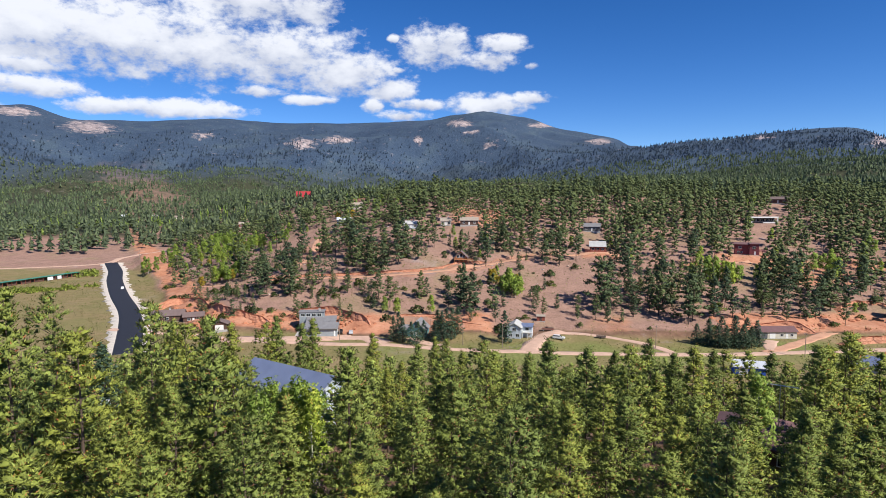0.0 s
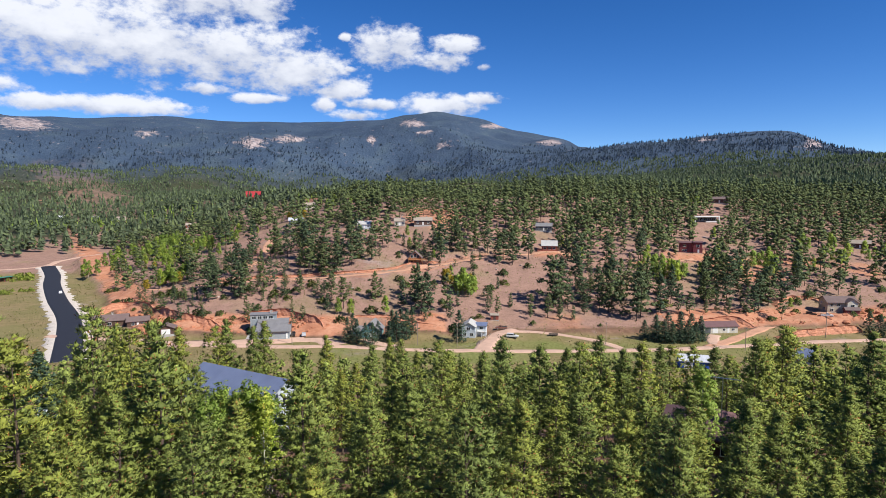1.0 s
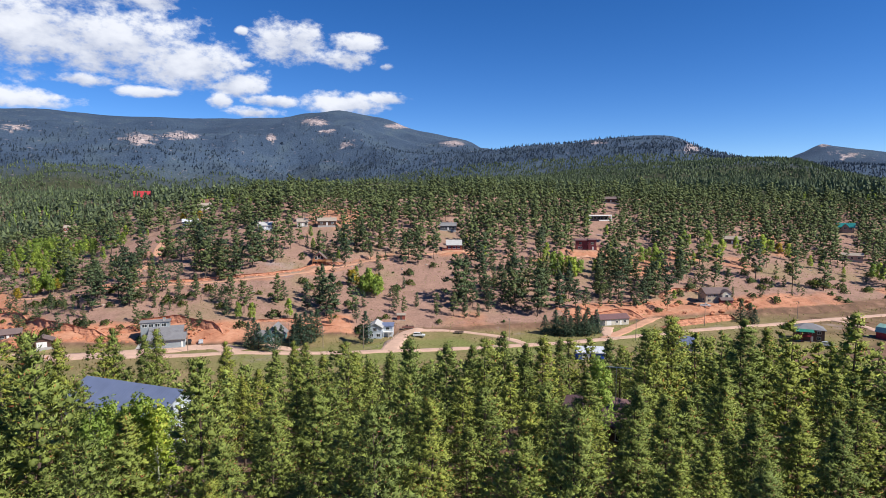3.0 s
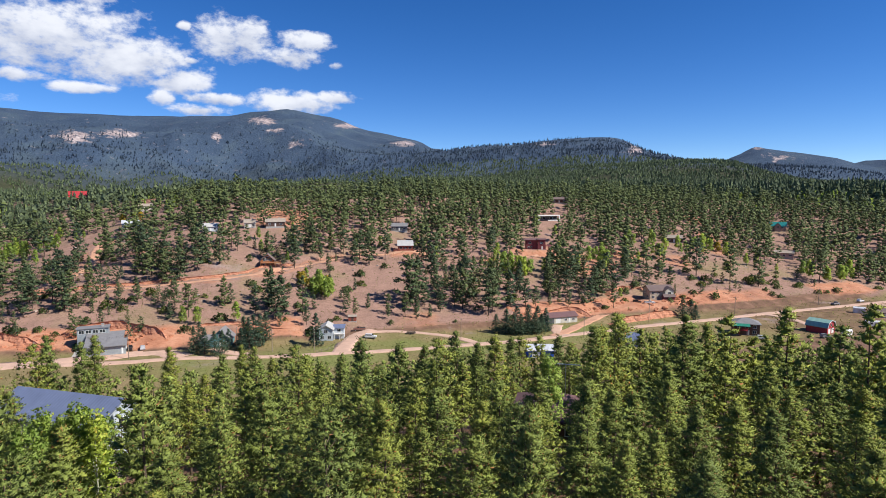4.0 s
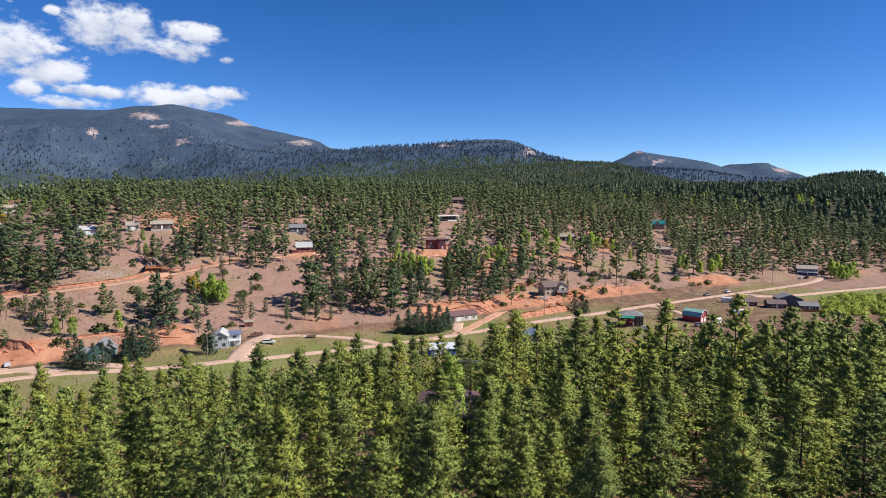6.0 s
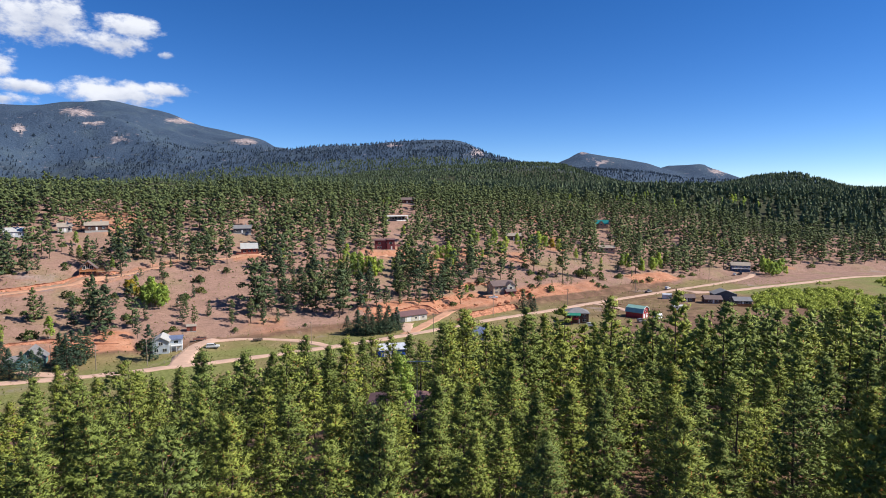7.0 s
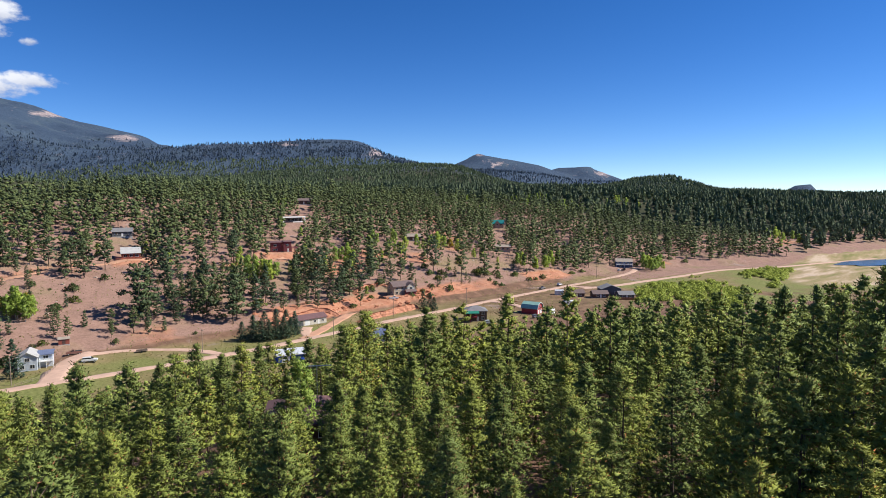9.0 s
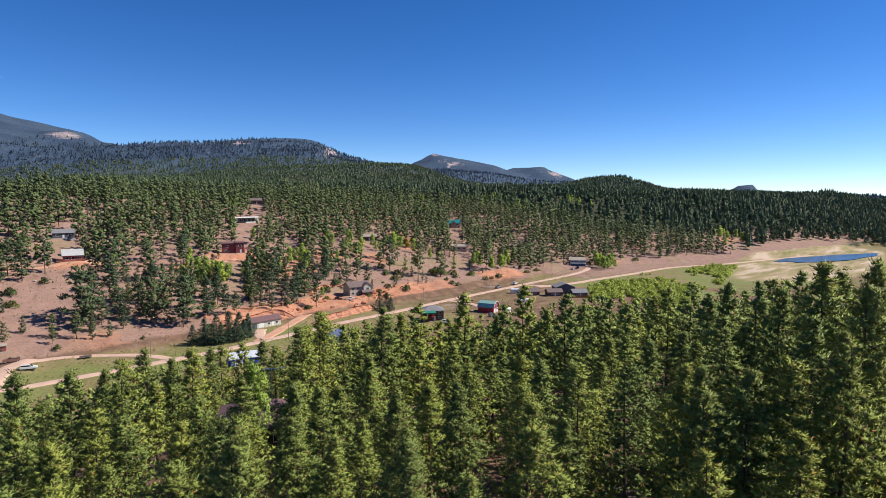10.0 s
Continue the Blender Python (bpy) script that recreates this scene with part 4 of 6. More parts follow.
TIPS_FAR_EAST = [(68, -8.2, 78), (66.9, -8.9, 84), (69.9, -7.6, 76), (59.3, -15.4, 48), (56.6, -15.6, 46), (54.5, -17.7, 42), (61.5, -17.8, 44),
        (66.5, -12.9, 50), (69.5, -14.9, 36), (62.2, -15.2, 52), (58.9, -20.5, 36), (72.9, -7.4, 72), (71.4, -8.5, 66), (75.3, -7.2, 70), (76.4, -6.9,
        74), (77, -7.6, 56), (78.4, -6.2, 80), (79.9, -5.3, 48), (81.1, -5.9, 58), (83.3, -5.1, 42), (75, -14.5, 35), (71, -14.9, 34), (79.3, -9.7,
        44), (83, -6.9, 50), (72.6, -10.4, 52), (74.4, -10.9, 54), (81.7, -10.8, 38), (77.9, -13.6, 36)]
TIPS = TIPS_WEST + TIPS_WEST_MORE + TIPS_MID + TIPS_EAST + TIPS_FAR_EAST
ASPENS_NEAR = [(-17.2, 53.3, 13), (-18.1, 60.4, 13), (-16.1, 58.8, 12.6), (-14.3, 57.2, 13.8), (-12.8, 55.5, 13.4), (-13.6, 62.5, 11.5), 
        (-17.3, 59.5, 10.1), (-14.3, 58.3, 9.7), (-18.6, 55, 10.8), (29.8, 54.4, 12)]
HILL_WEST = [(-76.8, 295.2, 16.9), (-67.1, 300.6, 15.8), (-48.5, 297.1, 12.8), (-31.8, 288.3, 13.8), (-25.3, 277.9, 14.6), 
        (-10.9, 287.8, 13.8), (8.6, 287.9, 16.5), (24.2, 331.1, 15.8), (-90.3, 377.3, 23), (-74.4, 370.6, 23), (-53.2, 348, 23), 
        (-40.4, 338.6, 23), (-25.5, 335, 22.4), (-14.5, 342.7, 19.7), (-121.1, 429.2, 22.6), (-130.4, 377.1, 21.6), 
        (-112.5, 366.1, 15.8), (74.6, 274, 23), (102.5, 326.3, 20.3), (66.5, 335.5, 19.2), (98.8, 267.3, 20.5), (118.2, 317.7, 18.2), 
        (111.4, 260.2, 21.2), (131.7, 286.1, 16.4), (152.7, 281.2, 21.6), (170.5, 288.4, 19.4), (173.6, 268.8, 18.1)]
HILL_EAST = [(70.3, 346.9, 19.3), (75.5, 280, 23), (95.2, 306.6, 18.7), (103.2, 274.2, 22.7), (108.4, 257.1, 22), (141.8, 333.1, 19), 
        (133.9, 277.3, 13.8), (169, 264.7, 14.6), (178.5, 258.3, 13.2), (178.7, 299.8, 19.2), (264.2, 296.3, 22.7), (276, 281.2, 23), 
        (293.1, 276.5, 23), (340.8, 275.2, 20.9)]
FOOT_PINES = [(62, 268, 9.5), (69, 264, 10.5), (76, 268, 9), (81, 273, 11), (87, 266, 9.5), (96, 271, 11), (104, 263, 9), (108, 276, 11.5), (54, 276, 7),
              (46, 266, 9), (42, 270, 6.5), (-40, 300, 7), (-8, 290, 10), (2, 296, 8)]
HILL_KEY = HILL_WEST + HILL_EAST + FOOT_PINES
# groves: place, spread along x and y, how many, share that has turned gold
GROVES = [(-150, 425, 15, 13, 24, 0.05), (-178, 462, 13, 12, 22, 0.05), (37.2, 293.7, 4.5, 4.0, 13, 0.03), (28.2, 304.7, 3, 3, 4, 0.8), (-196.7, 507.2, 14, 14, 26, 0.05), (-131.8, 351.1, 9, 5, 12, 0.3), (148.5, 310.3, 8, 6, 12, 0), (147.8, 318.4, 7, 6, 8, 0.05), (213.1, 323, 12, 10, 16, 0), (269.3, 345.4, 14, 9, 14, 0),
          (459.6, 238.9, 8, 5, 14, 0), (365.7, 284, 14, 6, 12, 0.05), (681.2, 400.1, 9, 9, 8, 0.2), (691.5, 214.6, 12, 9, 12, 0.1), (-69.6, 506.2, 14, 9, 7, 0.4), (-210.8, 462.2, 10, 20, 12, 0), (310.1, 341.1, 16, 10, 12, 0.1)]
SPRUCES = [(108, 236, 10.5), (113, 235.5, 11.5), (118, 235, 12), (123, 235.5, 11), (128, 237, 9.5), (103, 236, 8.5), (-20.5, 240, 10.8), (-18.5, 243, 11.5), (-8, 241.5, 8.4), (1.5, 242.8, 13.4), (6.2, 247.5, 11.6), (-2.2, 244, 12.6), (25.3, 238.4, 13.2), (-16.6, 237.4, 10.4), (-12.8, 233.7, 9.8), (-10.2, 237.4, 9.1), (-0.5, 240.3, 12.6), (3.8, 245.2, 12.2), 
        (-3.3, 239.3, 9.2), (106.4, 231.9, 8), (109, 230.2, 8.8), (111.9, 229.3, 9.2), (115.3, 229.3, 9.7), (118.2, 228.4, 9.6), 
        (122, 229.3, 8.8), (125.8, 231, 7.5), (206.8, 240.4, 9.7), (206.8, 234.4, 8.9), (206.4, 230.8, 7.7), (-61, 103.4, 17)]
GRID = {}


def roomy(x, y, gap):
    """Keep trees apart, by a coarse grid."""
    i, j = int(x // 8), int(y // 8)
    for a in (i - 1, i, i + 1):
        for b in (j - 1, j, j + 1):
            for p, q, g in GRID.get((a, b), ()):
                if (x - p) ** 2 + (y - q) ** 2 < max(gap, g) ** 2:
                    return False
    return True


def take(x, y, gap):
    GRID.setdefault((int(x // 8), int(y // 8)), []).append((x, y, gap))


def stuff_of(name, places, mat):
    """Many plants or stones joined into one mesh."""
    vs, fs, ns, base = [], [], [], 0
    for me, x, y, z, s, turn in places:
        n = len(me.vertices)
        co = np.empty(n * 3, np.float32)
        me.vertices.foreach_get("co", co)
        co = co.reshape(-1, 3) * s
        c, q = math.cos(turn), math.sin(turn)
        vs.append(np.stack([co[:, 0] * c - co[:, 1] * q + x, co[:, 0] * q + co[:, 1] * c + y, co[:, 2] + z], 1))
        f = np.empty(len(me.loops), np.int32)
        me.loops.foreach_get("vertex_index", f)
        fs.append(f.reshape(-1, 3) + base)
        base += n
        if me.has_custom_normals:
            nor = np.empty(len(me.loops) * 3, np.float32)
            me.corner_normals.foreach_get("vector", nor)
            flat = np.zeros((n, 3), np.float32)
            flat[f] = nor.reshape(-1, 3)
            ns.append(np.stack([flat[:, 0] * c - flat[:, 1] * q, flat[:, 0] * q + flat[:, 1] * c, flat[:, 2]], 1))
    if ns:
        return new(name, leafy(name, np.concatenate(vs), np.concatenate(fs), np.concatenate(ns), mat))
    return new(name, mesh_of(name, np.concatenate(vs), np.concatenate(fs), mat))


def stand(name, kinds, rows, leaf, label):
    """Trees too many to tell apart, joined: trunks as one mesh and crowns as another under it."""
    top = tagged(stuff_of(name, [(kinds[k][2], x, y, gz(x, y) - 0.15, s, t) for k, x, y, s, t in rows], leaf), label, "forest", kind="stuff")
    stems = stuff_of("trunks", [(kinds[k][1], x, y, gz(x, y) - 0.15, s, t) for k, x, y, s, t in rows], M_bark)
    stems.parent = top


# how high the near stand reaches, by bearing, and the gaps in it: bearings, nearest distance, elevation
TREELINE = ((-50, -36, -27, -20, -12, 0, 10, 20, 25, 27, 29.5, 31, 35, 42, 46, 52, 57, 61, 66, 70, 77, 83, 95),
            (-9.5, -9.9, -10.4, -13, -14.3, -14.4, -14.5, -14.0, -14.4, -15.2, -15.0, -13.2, -12.1, -11.7, -11.4, -10.6, -9.7, -8.9, -8.5, -7.9, -6.3, -5.6, -5))
VISTAS = [(-20, -9, 97, -17.6), (-14.5, -10.0, 62, -27), (12.5, 15.5, 70, -26), (26, 30.5, 68, -19.6), (25.5, 30, 192, -15.4), (-32.3, -29.2, 156, -17.0), (-36.6, -33.2, 168, -14.0), (-30, -26.5, 330, -11.2)]


def near_slope():
    rows = []
    for b, up, r in TIPS:
        x, y = r * math.sin(radians(b)), r * math.cos(radians(b))
        take(x, y, 3.4)
        rows.append((min(r, 61), x, y, EYE_Z + r * math.tan(radians(up)) - gz(x, y), "tall green pine with rusty cones on the near slope"))
    for _ in range(16000):
        b, r = rng.uniform(-52, 98), 26 + 190 * rng.random() ** 0.62
        x, y = r * math.sin(radians(b)), r * math.cos(radians(b))
        apart = (rng.uniform(3.6, 5.2) if r < 58 else rng.uniform(4.4, 6.4)) - 0.8 * float(ease(40, 60, b))
        if not roomy(x, y, apart) or not free(x, y, 1.2):
            continue
        foot = np.interp(x, [-300, 250, 350, 500, 700], [204, 190, 150, 75, 10])
        if y > foot or (y > foot - 22 and rng.random() < 0.6):
            continue
        if r > 130 and rng.random() < 0.3:
            continue
        line_ = np.interp(b, TREELINE[0], TREELINE[1])
        limit = line_ - (3.5 + 7.0 * rng.random() if r < 50 else 1.2 + 4.5 * rng.random() if r < 75 else 0.4 + 3.0 * rng.random())
        for b0, b1, near, down in VISTAS:
            if b0 < b < b1 and r < near:
                limit = min(limit, down)
        h = min(EYE_Z + r * math.tan(radians(limit)) - gz(x, y), rng.uniform(8.0, 14.0) if r < 75 else rng.uniform(10, 16.5))
        if h < 4.5:
            continue
        take(x, y, apart)
        rows.append((r, x, y, h, "green lodgepole pine in the dense stand on the near slope"))
    rows.sort()
    for i, (r, x, y, h, label) in enumerate(rows[:290]):
        kinds = NEAR if i < 60 else MIDDLE if i < 175 else LATER
        plant(kinds[rng.randrange(len(kinds))], x, y, h / 16.0, rng.uniform(0, 6.28), label, "tree", "pines of the near slope",
              rng.uniform(0.92, 1.12) * (15.0 / h) ** 0.45)
    stand("pine_stand", STAND, [(rng.randrange(3), x, y, h / 16.0, rng.uniform(0, 6.28)) for r, x, y, h, label in rows[290:]], M_pine_stand,
          "dense stand of green lodgepole pines down the slope")
    for x, y, h in ASPENS_NEAR:
        plant(ASPEN[rng.randrange(3)], x, y, h / 13.0, rng.uniform(0, 6.28), "bright green aspen among the pines", "tree", "near aspens")


def hillside():
    # pines kept out of the groves and out of the camera's view of them
    for cx, cy, wide, deep, n, gold in GROVES:
        for k in range(0, 24, 6):
            away = 1 - k / math.hypot(cx, cy)
            TAKEN.append((cx * away, cy * away, wide + 1.0 - 0.1 * k))
    rows = [(0, x, y, h / 14.0) for x, y, h in HILL_KEY]
    for r, x, y, s in rows:
        take(x, y, 5)
    for _ in range(30000):
        x, y = rng.uniform(-330, 640), rng.uniform(160, 560)
        u = float(hill_run(np.array(x), np.array(y)))
        r = math.hypot(x, y)
        if u < 10 or r > 690:
            continue
        clump = float(fbm(np.array(x), np.array(y), 45, 3))
        gap = rng.uniform(4.0, 7.6)
        want = np.interp(u, [10, 45, 90, 140, 200, 320], [0.08, 0.34, 0.52, 0.56, 0.66, 0.95]) + 2.3 * clump + 0.2 * ease(150, 300, x) + 0.2 * ease(10, 50, x) * ease(10, 35, u)
        want += 0.06 * ease(45, 75, x) * (1 - ease(190, 225, x)) * ease(12, 25, u) * (1 - ease(80, 120, u))
        want += 0.12 * ease(60, 140, x) - 0.24 + 0.32 * ease(50, 130, u) * ease(-10, 60, x - 0.8 * np.maximum(u - 110, 0) + 90 * (u > 190)) + 0.15 * ease(60, 130, x) - 0.5 * ease(215, 260, x) * (1 - ease(320, 370, x)) * (1 - ease(30, 80, u)) + 0.45 * ease(350, 420, x)
        if x < -95:
            want -= 0.12
        if u < 75 and abs(x + 75) < 85:
            want -= 0.4
        if rng.random() > want or not roomy(x, y, gap) or not free(x, y, 1.5):
            continue
        take(x, y, gap)
        rows.append((r, x, y, rng.uniform(0.88, 1.45) if rng.random() < 0.72 else rng.uniform(0.35, 0.8)))
    for _ in range(9000):
        x, y = rng.uniform(-200, 480), rng.uniform(240, 420)
        u = float(hill_run(np.array(x), np.array(y)))
        if u < 12 or u > 130 or rng.random() > 0.10 + 1.2 * float(fbm(np.array(x) + 90, np.array(y), 30, 2)) or not roomy(x, y, 4.2) or not free(x, y, 0.8):
            continue
        take(x, y, 3.4)
        rows.append((math.hypot(x, y), x, y, rng.uniform(0.28, 0.62)))
        if len(rows) > 3000:
            break
    rows.sort()
    for r, x, y, s in rows[:290]:
        plant(HILL[rng.randrange(5)], x, y, s, rng.uniform(0, 6.28), "dark green ponderosa pine on the red hillside", "tree",
              "pines of the far hillside", rng.uniform(0.85, 1.15))
    stand("hillside_woods", HILL_LOW, [(rng.randrange(4), x, y, s, rng.uniform(0, 6.28)) for r, x, y, s in rows[290:]], M_pine_mid,
          "dark green ponderosa pines over the upper hillside")
    made = 0
    for _ in range(6000):
        x, y = rng.uniform(-200, 560), rng.uniform(235, 400)
        u = float(hill_run(np.array(x), np.array(y)))
        if u < 4 or u > 140 or not roomy(x, y, 2.5) or not free(x, y, 1.0):
            continue
        take(x, y, 2.5)
        plant(SHRUB[rng.randrange(3)], x, y, rng.uniform(0.5, 1.9), rng.uniform(0, 6.28), "scrubby green bush on bare soil", "shrub", "hillside shrubs")
        made += 1
        if made >= 190:
            break
    for cx, cy, wide, deep, n, gold in GROVES:
        for k in range(n):
            x, y = cx + rng.gauss(0, wide), cy + rng.gauss(0, deep)
            plant(GOLD if rng.random() < gold else GROVE[rng.randrange(3)], x, y, rng.uniform(0.8, 1.35), rng.uniform(0, 6.28),
                  "light green aspen in a hillside grove", "tree", "aspen groves")
    made = 0
    for _ in range(3000):
        x, y = rng.uniform(-230, 600), rng.uniform(230, 520)
        u = float(hill_run(np.array(x), np.array(y)))
        if u < 20 or float(fbm(np.array(x) + 500, np.array(y), 60, 2)) < 0.12 or not roomy(x, y, 3.5) or not free(x, y, 0.5):
            continue
        take(x, y, 3.0)
        plant(GOLD if rng.random() < 0.06 else GROVE[rng.randrange(3)], x, y, rng.uniform(0.55, 1.05), rng.uniform(0, 6.28),
              "light green aspen among hillside pines", "tree", "scattered aspens")
        made += 1
        if made >= 150:
            break
    for x, y, h in SPRUCES:
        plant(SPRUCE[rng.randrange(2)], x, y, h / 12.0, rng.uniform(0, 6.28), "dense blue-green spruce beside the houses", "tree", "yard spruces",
              (1.35 if x > 100 else 1.1) + 0.25 * rng.random())


def far_forest(name, r0, r1, spacing, tufts, mat, label, seed, wide=2.6, high=(9, 17), west=False, thin=False):
    """Distant conifers, joined: each a few coarse tufts up a stem."""
    rs = np.random.RandomState(seed)
    n = int(math.radians(158) / 2 * (r1 ** 2 - r0 ** 2) / spacing ** 2)
    b = np.radians(rs.uniform(-54, 104, n))
    r = np.sqrt(rs.uniform(r0 ** 2, r1 ** 2, n))
    x, y = r * np.sin(b), r * np.cos(b)
    clump = fbm(x, y, 110, 3)
    ok = rs.rand(n) < 0.8 + 1.3 * clump + 0.5 * ease(450, 800, x) + 0.05 * ease(100, 200, -x)
    ok &= (x > -40) | (rs.rand(n) < 0.62)
    if thin:
        ok &= rs.rand(n) < (1 - (r - r0) / (r1 - r0)) ** 1.5
    if west:
        ok = (x < -40) & (fbm(x + 400, y, 80, 3) > 0.12)
    u = hill_run(x, y)
    ok &= (u > 15) | ((y > 540) & (x < 0)) | (x > 830)
    ok &= ~((u < 330) & (np.hypot(x, y) < 690) & (x > -330) & (y < 560))
    for pts, gap in ((HIGHWAY, 14), (SIDE_ROAD, 8)):
        ok &= near_line(x, y, pts[::3])[0] > gap
    ok &= np.hypot((x - 660) / 230, (y - 105) / 80) > 1
    for a, b, g in TAKEN:
        if b > 380 or a > 330:
            ok &= (x - a) ** 2 + (y - b) ** 2 > (g + 2.0) ** 2
    x, y = x[ok], y[ok]
    n = len(x)
    i, j = np.clip(np.searchsorted(GX, x) - 1, 0, len(GX) - 2), np.clip(np.searchsorted(GY, y) - 1, 0, len(GY) - 2)
    fu, fv = (x - GX[i]) / (GX[i + 1] - GX[i]), (y - GY[j]) / (GY[j + 1] - GY[j])
    z = (GZ[i, j] * (1 - fu) + GZ[i + 1, j] * fu) * (1 - fv) + (GZ[i, j + 1] * (1 - fu) + GZ[i + 1, j + 1] * fu) * fv - 0.3
    h = rs.uniform(high[0], high[1], n) * (1 + 0.15 * fbm(x, y, 40, 2)) * rs.choice([1.0, 0.7], n, p=[0.75, 0.25])
    w = wide * rs.uniform(0.75, 1.25, n) * np.sqrt(h / high[1])
    # ragged skirts of three boughs, one above another
    f = (np.arange(tufts)[None] + rs.uniform(0.1, 0.7, (n, tufts))) / tufts
    reach = (w[:, None] * np.minimum(1, 0.6 + 2 * f) * (1 - 0.8 * f ** 1.6))[..., None] * rs.uniform(0.6, 1.25, (n, tufts, 3))
    a = rs.uniform(0, 2 * math.pi, (n, tufts))[..., None] + np.array([0, 2.09, 4.19]) + rs.uniform(-0.4, 0.4, (n, tufts, 3))
    foot = z[:, None] + h[:, None] * (0.14 + 0.74 * f)
    apex = np.stack(np.broadcast_arrays((x[:, None] + 0 * f)[..., None], (y[:, None] + 0 * f)[..., None],
                                        (foot + h[:, None] * (1.25 / tufts) * rs.uniform(0.8, 1.3, f.shape))[..., None]), -1)
    apex = np.broadcast_to(apex, (n, tufts, 3, 3))
    base = [np.stack([x[:, None, None] + reach * np.cos(a + q), y[:, None, None] + reach * np.sin(a + q),
                      foot[..., None] + rs.uniform(-0.06, 0.06, a.shape) * h[:, None, None]], -1) for q in (-0.75, 0.75)]
    v = np.stack([apex, base[0], base[1]], 3).reshape(-1, 3)
    out = np.stack([np.cos(a), np.sin(a), np.full(a.shape, 0.35)], -1)
    out = (out / np.linalg.norm(out, axis=-1)[..., None])
    me = leafy(name, v, np.arange(len(v)).reshape(-1, 3), np.repeat(out.reshape(-1, 3), 3, 0), mat)
    return tagged(new(name, me), label, "forest", kind="stuff")


near_slope()
hillside()
far_forest("far_woods", 470, 1050, 9.4, 7, M_pine_far, "dense dark green conifer forest behind the hill", 21, 4.5, (12, 20))
far_forest("aspen_woods", 440, 1000, 11.0, 5, M_aspen_mid, "light green aspens among the far conifers", 23, 2.6, (8, 13), True)
far_forest("distant_woods", 1050, 2500, 11.0, 3, M_pine_far, "distant conifer forest on rolling ground", 22, 4.2, (9, 15))
far_forest("mountain_woods", 2500, 3300, 13.0, 2, M_mount, "conifers on the lower mountain flanks, tinted with blue haze", 24, 4.6, (8, 13), thin=True)


# ---------------------------------------------------------------- houses
M_glass, _nt, _b = material("window_glass")
_b.inputs["Base Color"].default_value = (0.02, 0.028, 0.035, 1)
_b.inputs["Roughness"].default_value = 0.06
M_white = plain("white_trim", (0.78, 0.78, 0.75), 0.6, 0, 2, 0.1)
M_brown = siding("dark_brown_boards", (0.11, 0.06, 0.045))
M_greywall = siding("grey_blue_boards", (0.30, 0.34, 0.36))
M_paleblue = siding("pale_blue_boards", (0.52, 0.58, 0.63))
M_tan = siding("tan_boards", (0.50, 0.42, 0.31))
M_cream = siding("cream_boards", (0.62, 0.58, 0.48))
M_red = siding("barn_red_boards", (0.36, 0.035, 0.04), upright=True)
M_maroon = siding("maroon_boards", (0.20, 0.045, 0.05))
M_rust = siding("rust_red_boards", (0.30, 0.08, 0.05))
M_log = siding("orange_logs", (0.36, 0.15, 0.06), 0.28)
M_slate = siding("charcoal_boards", (0.10, 0.105, 0.115))
M_blue = siding("navy_blue_boards", (0.06, 0.10, 0.21))
M_bright_blue = siding("bright_blue_panels", (0.03, 0.11, 0.50), upright=True)
M_teal = siding("teal_boards", (0.11, 0.25, 0.26))
M_pink = siding("salmon_boards", (0.50, 0.34, 0.27))
R_brown = roofing("brown_shingles", (0.17, 0.12, 0.11))
R_grey = roofing("grey_shingles", (0.21, 0.205, 0.21))
R_pale = roofing("weathered_shingles", (0.46, 0.45, 0.43))
R_plum = roofing("plum_shingles", (0.16, 0.085, 0.085))
R_blue = roofing("slate_blue_metal", (0.20, 0.24, 0.36), True)
R_white = roofing("white_metal", (0.70, 0.72, 0.74), True)
R_green = roofing("green_metal", (0.04, 0.27, 0.17), True)
R_mint = roofing("mint_metal", (0.30, 0.50, 0.41), True)
R_teal = roofing("teal_metal", (0.03, 0.27, 0.25), True)
R_red = roofing("red_metal", (0.50, 0.045, 0.05), True)
R_tan = roofing("tan_shingles", (0.36, 0.30, 0.24))
M_deck = plain("deck_timber", (0.30, 0.14, 0.08), 0.8, 0, 3, 0.3)
M_post = plain("grey_timber", (0.28, 0.22, 0.17), 0.9, 0, 3, 0.3)
M_concrete = plain("concrete", (0.42, 0.40, 0.37), 0.9, 0, 1.5, 0.15)
M_steel = plain("galvanised_steel", (0.62, 0.62, 0.62), 0.4, 0.6, 3, 0.1)

FACES = {"S": (0, 0), "E": (90, 1), "N": (180, 0), "W": (270, 1)}


def on_face(face, w, d):
    """The turn and place of a wall's own axes: x along the wall, -y outward."""
    turn, side = FACES[face]
    off = (w if side else d) / 2
    return Matrix.Rotation(radians(turn), 4, "Z") @ Matrix.Translation((0, -off, 0))


def window(parent, m, u, v, ww, hh, trim, name="window"):
    bm = bmesh.new()
    for dims in ((-ww / 2 - 0.09, ww / 2 + 0.09, -0.07, 0.03, hh, hh + 0.09), (-ww / 2 - 0.12, ww / 2 + 0.12, -0.10, 0.03, -0.09, 0),
                 (-ww / 2 - 0.09, -ww / 2, -0.07, 0.03, 0, hh), (ww / 2, ww / 2 + 0.09, -0.07, 0.03, 0, hh), (-0.03, 0.03, -0.055, 0.03, 0, hh)):
        block(bm, *dims)
    ob = part(name, bm, trim, parent)
    ob.matrix_local = m @ Matrix.Translation((u, 0, v))
    box_part("pane", (-ww / 2, ww / 2, -0.035, 0.02, 0.0, hh), M_glass, ob)
    return ob


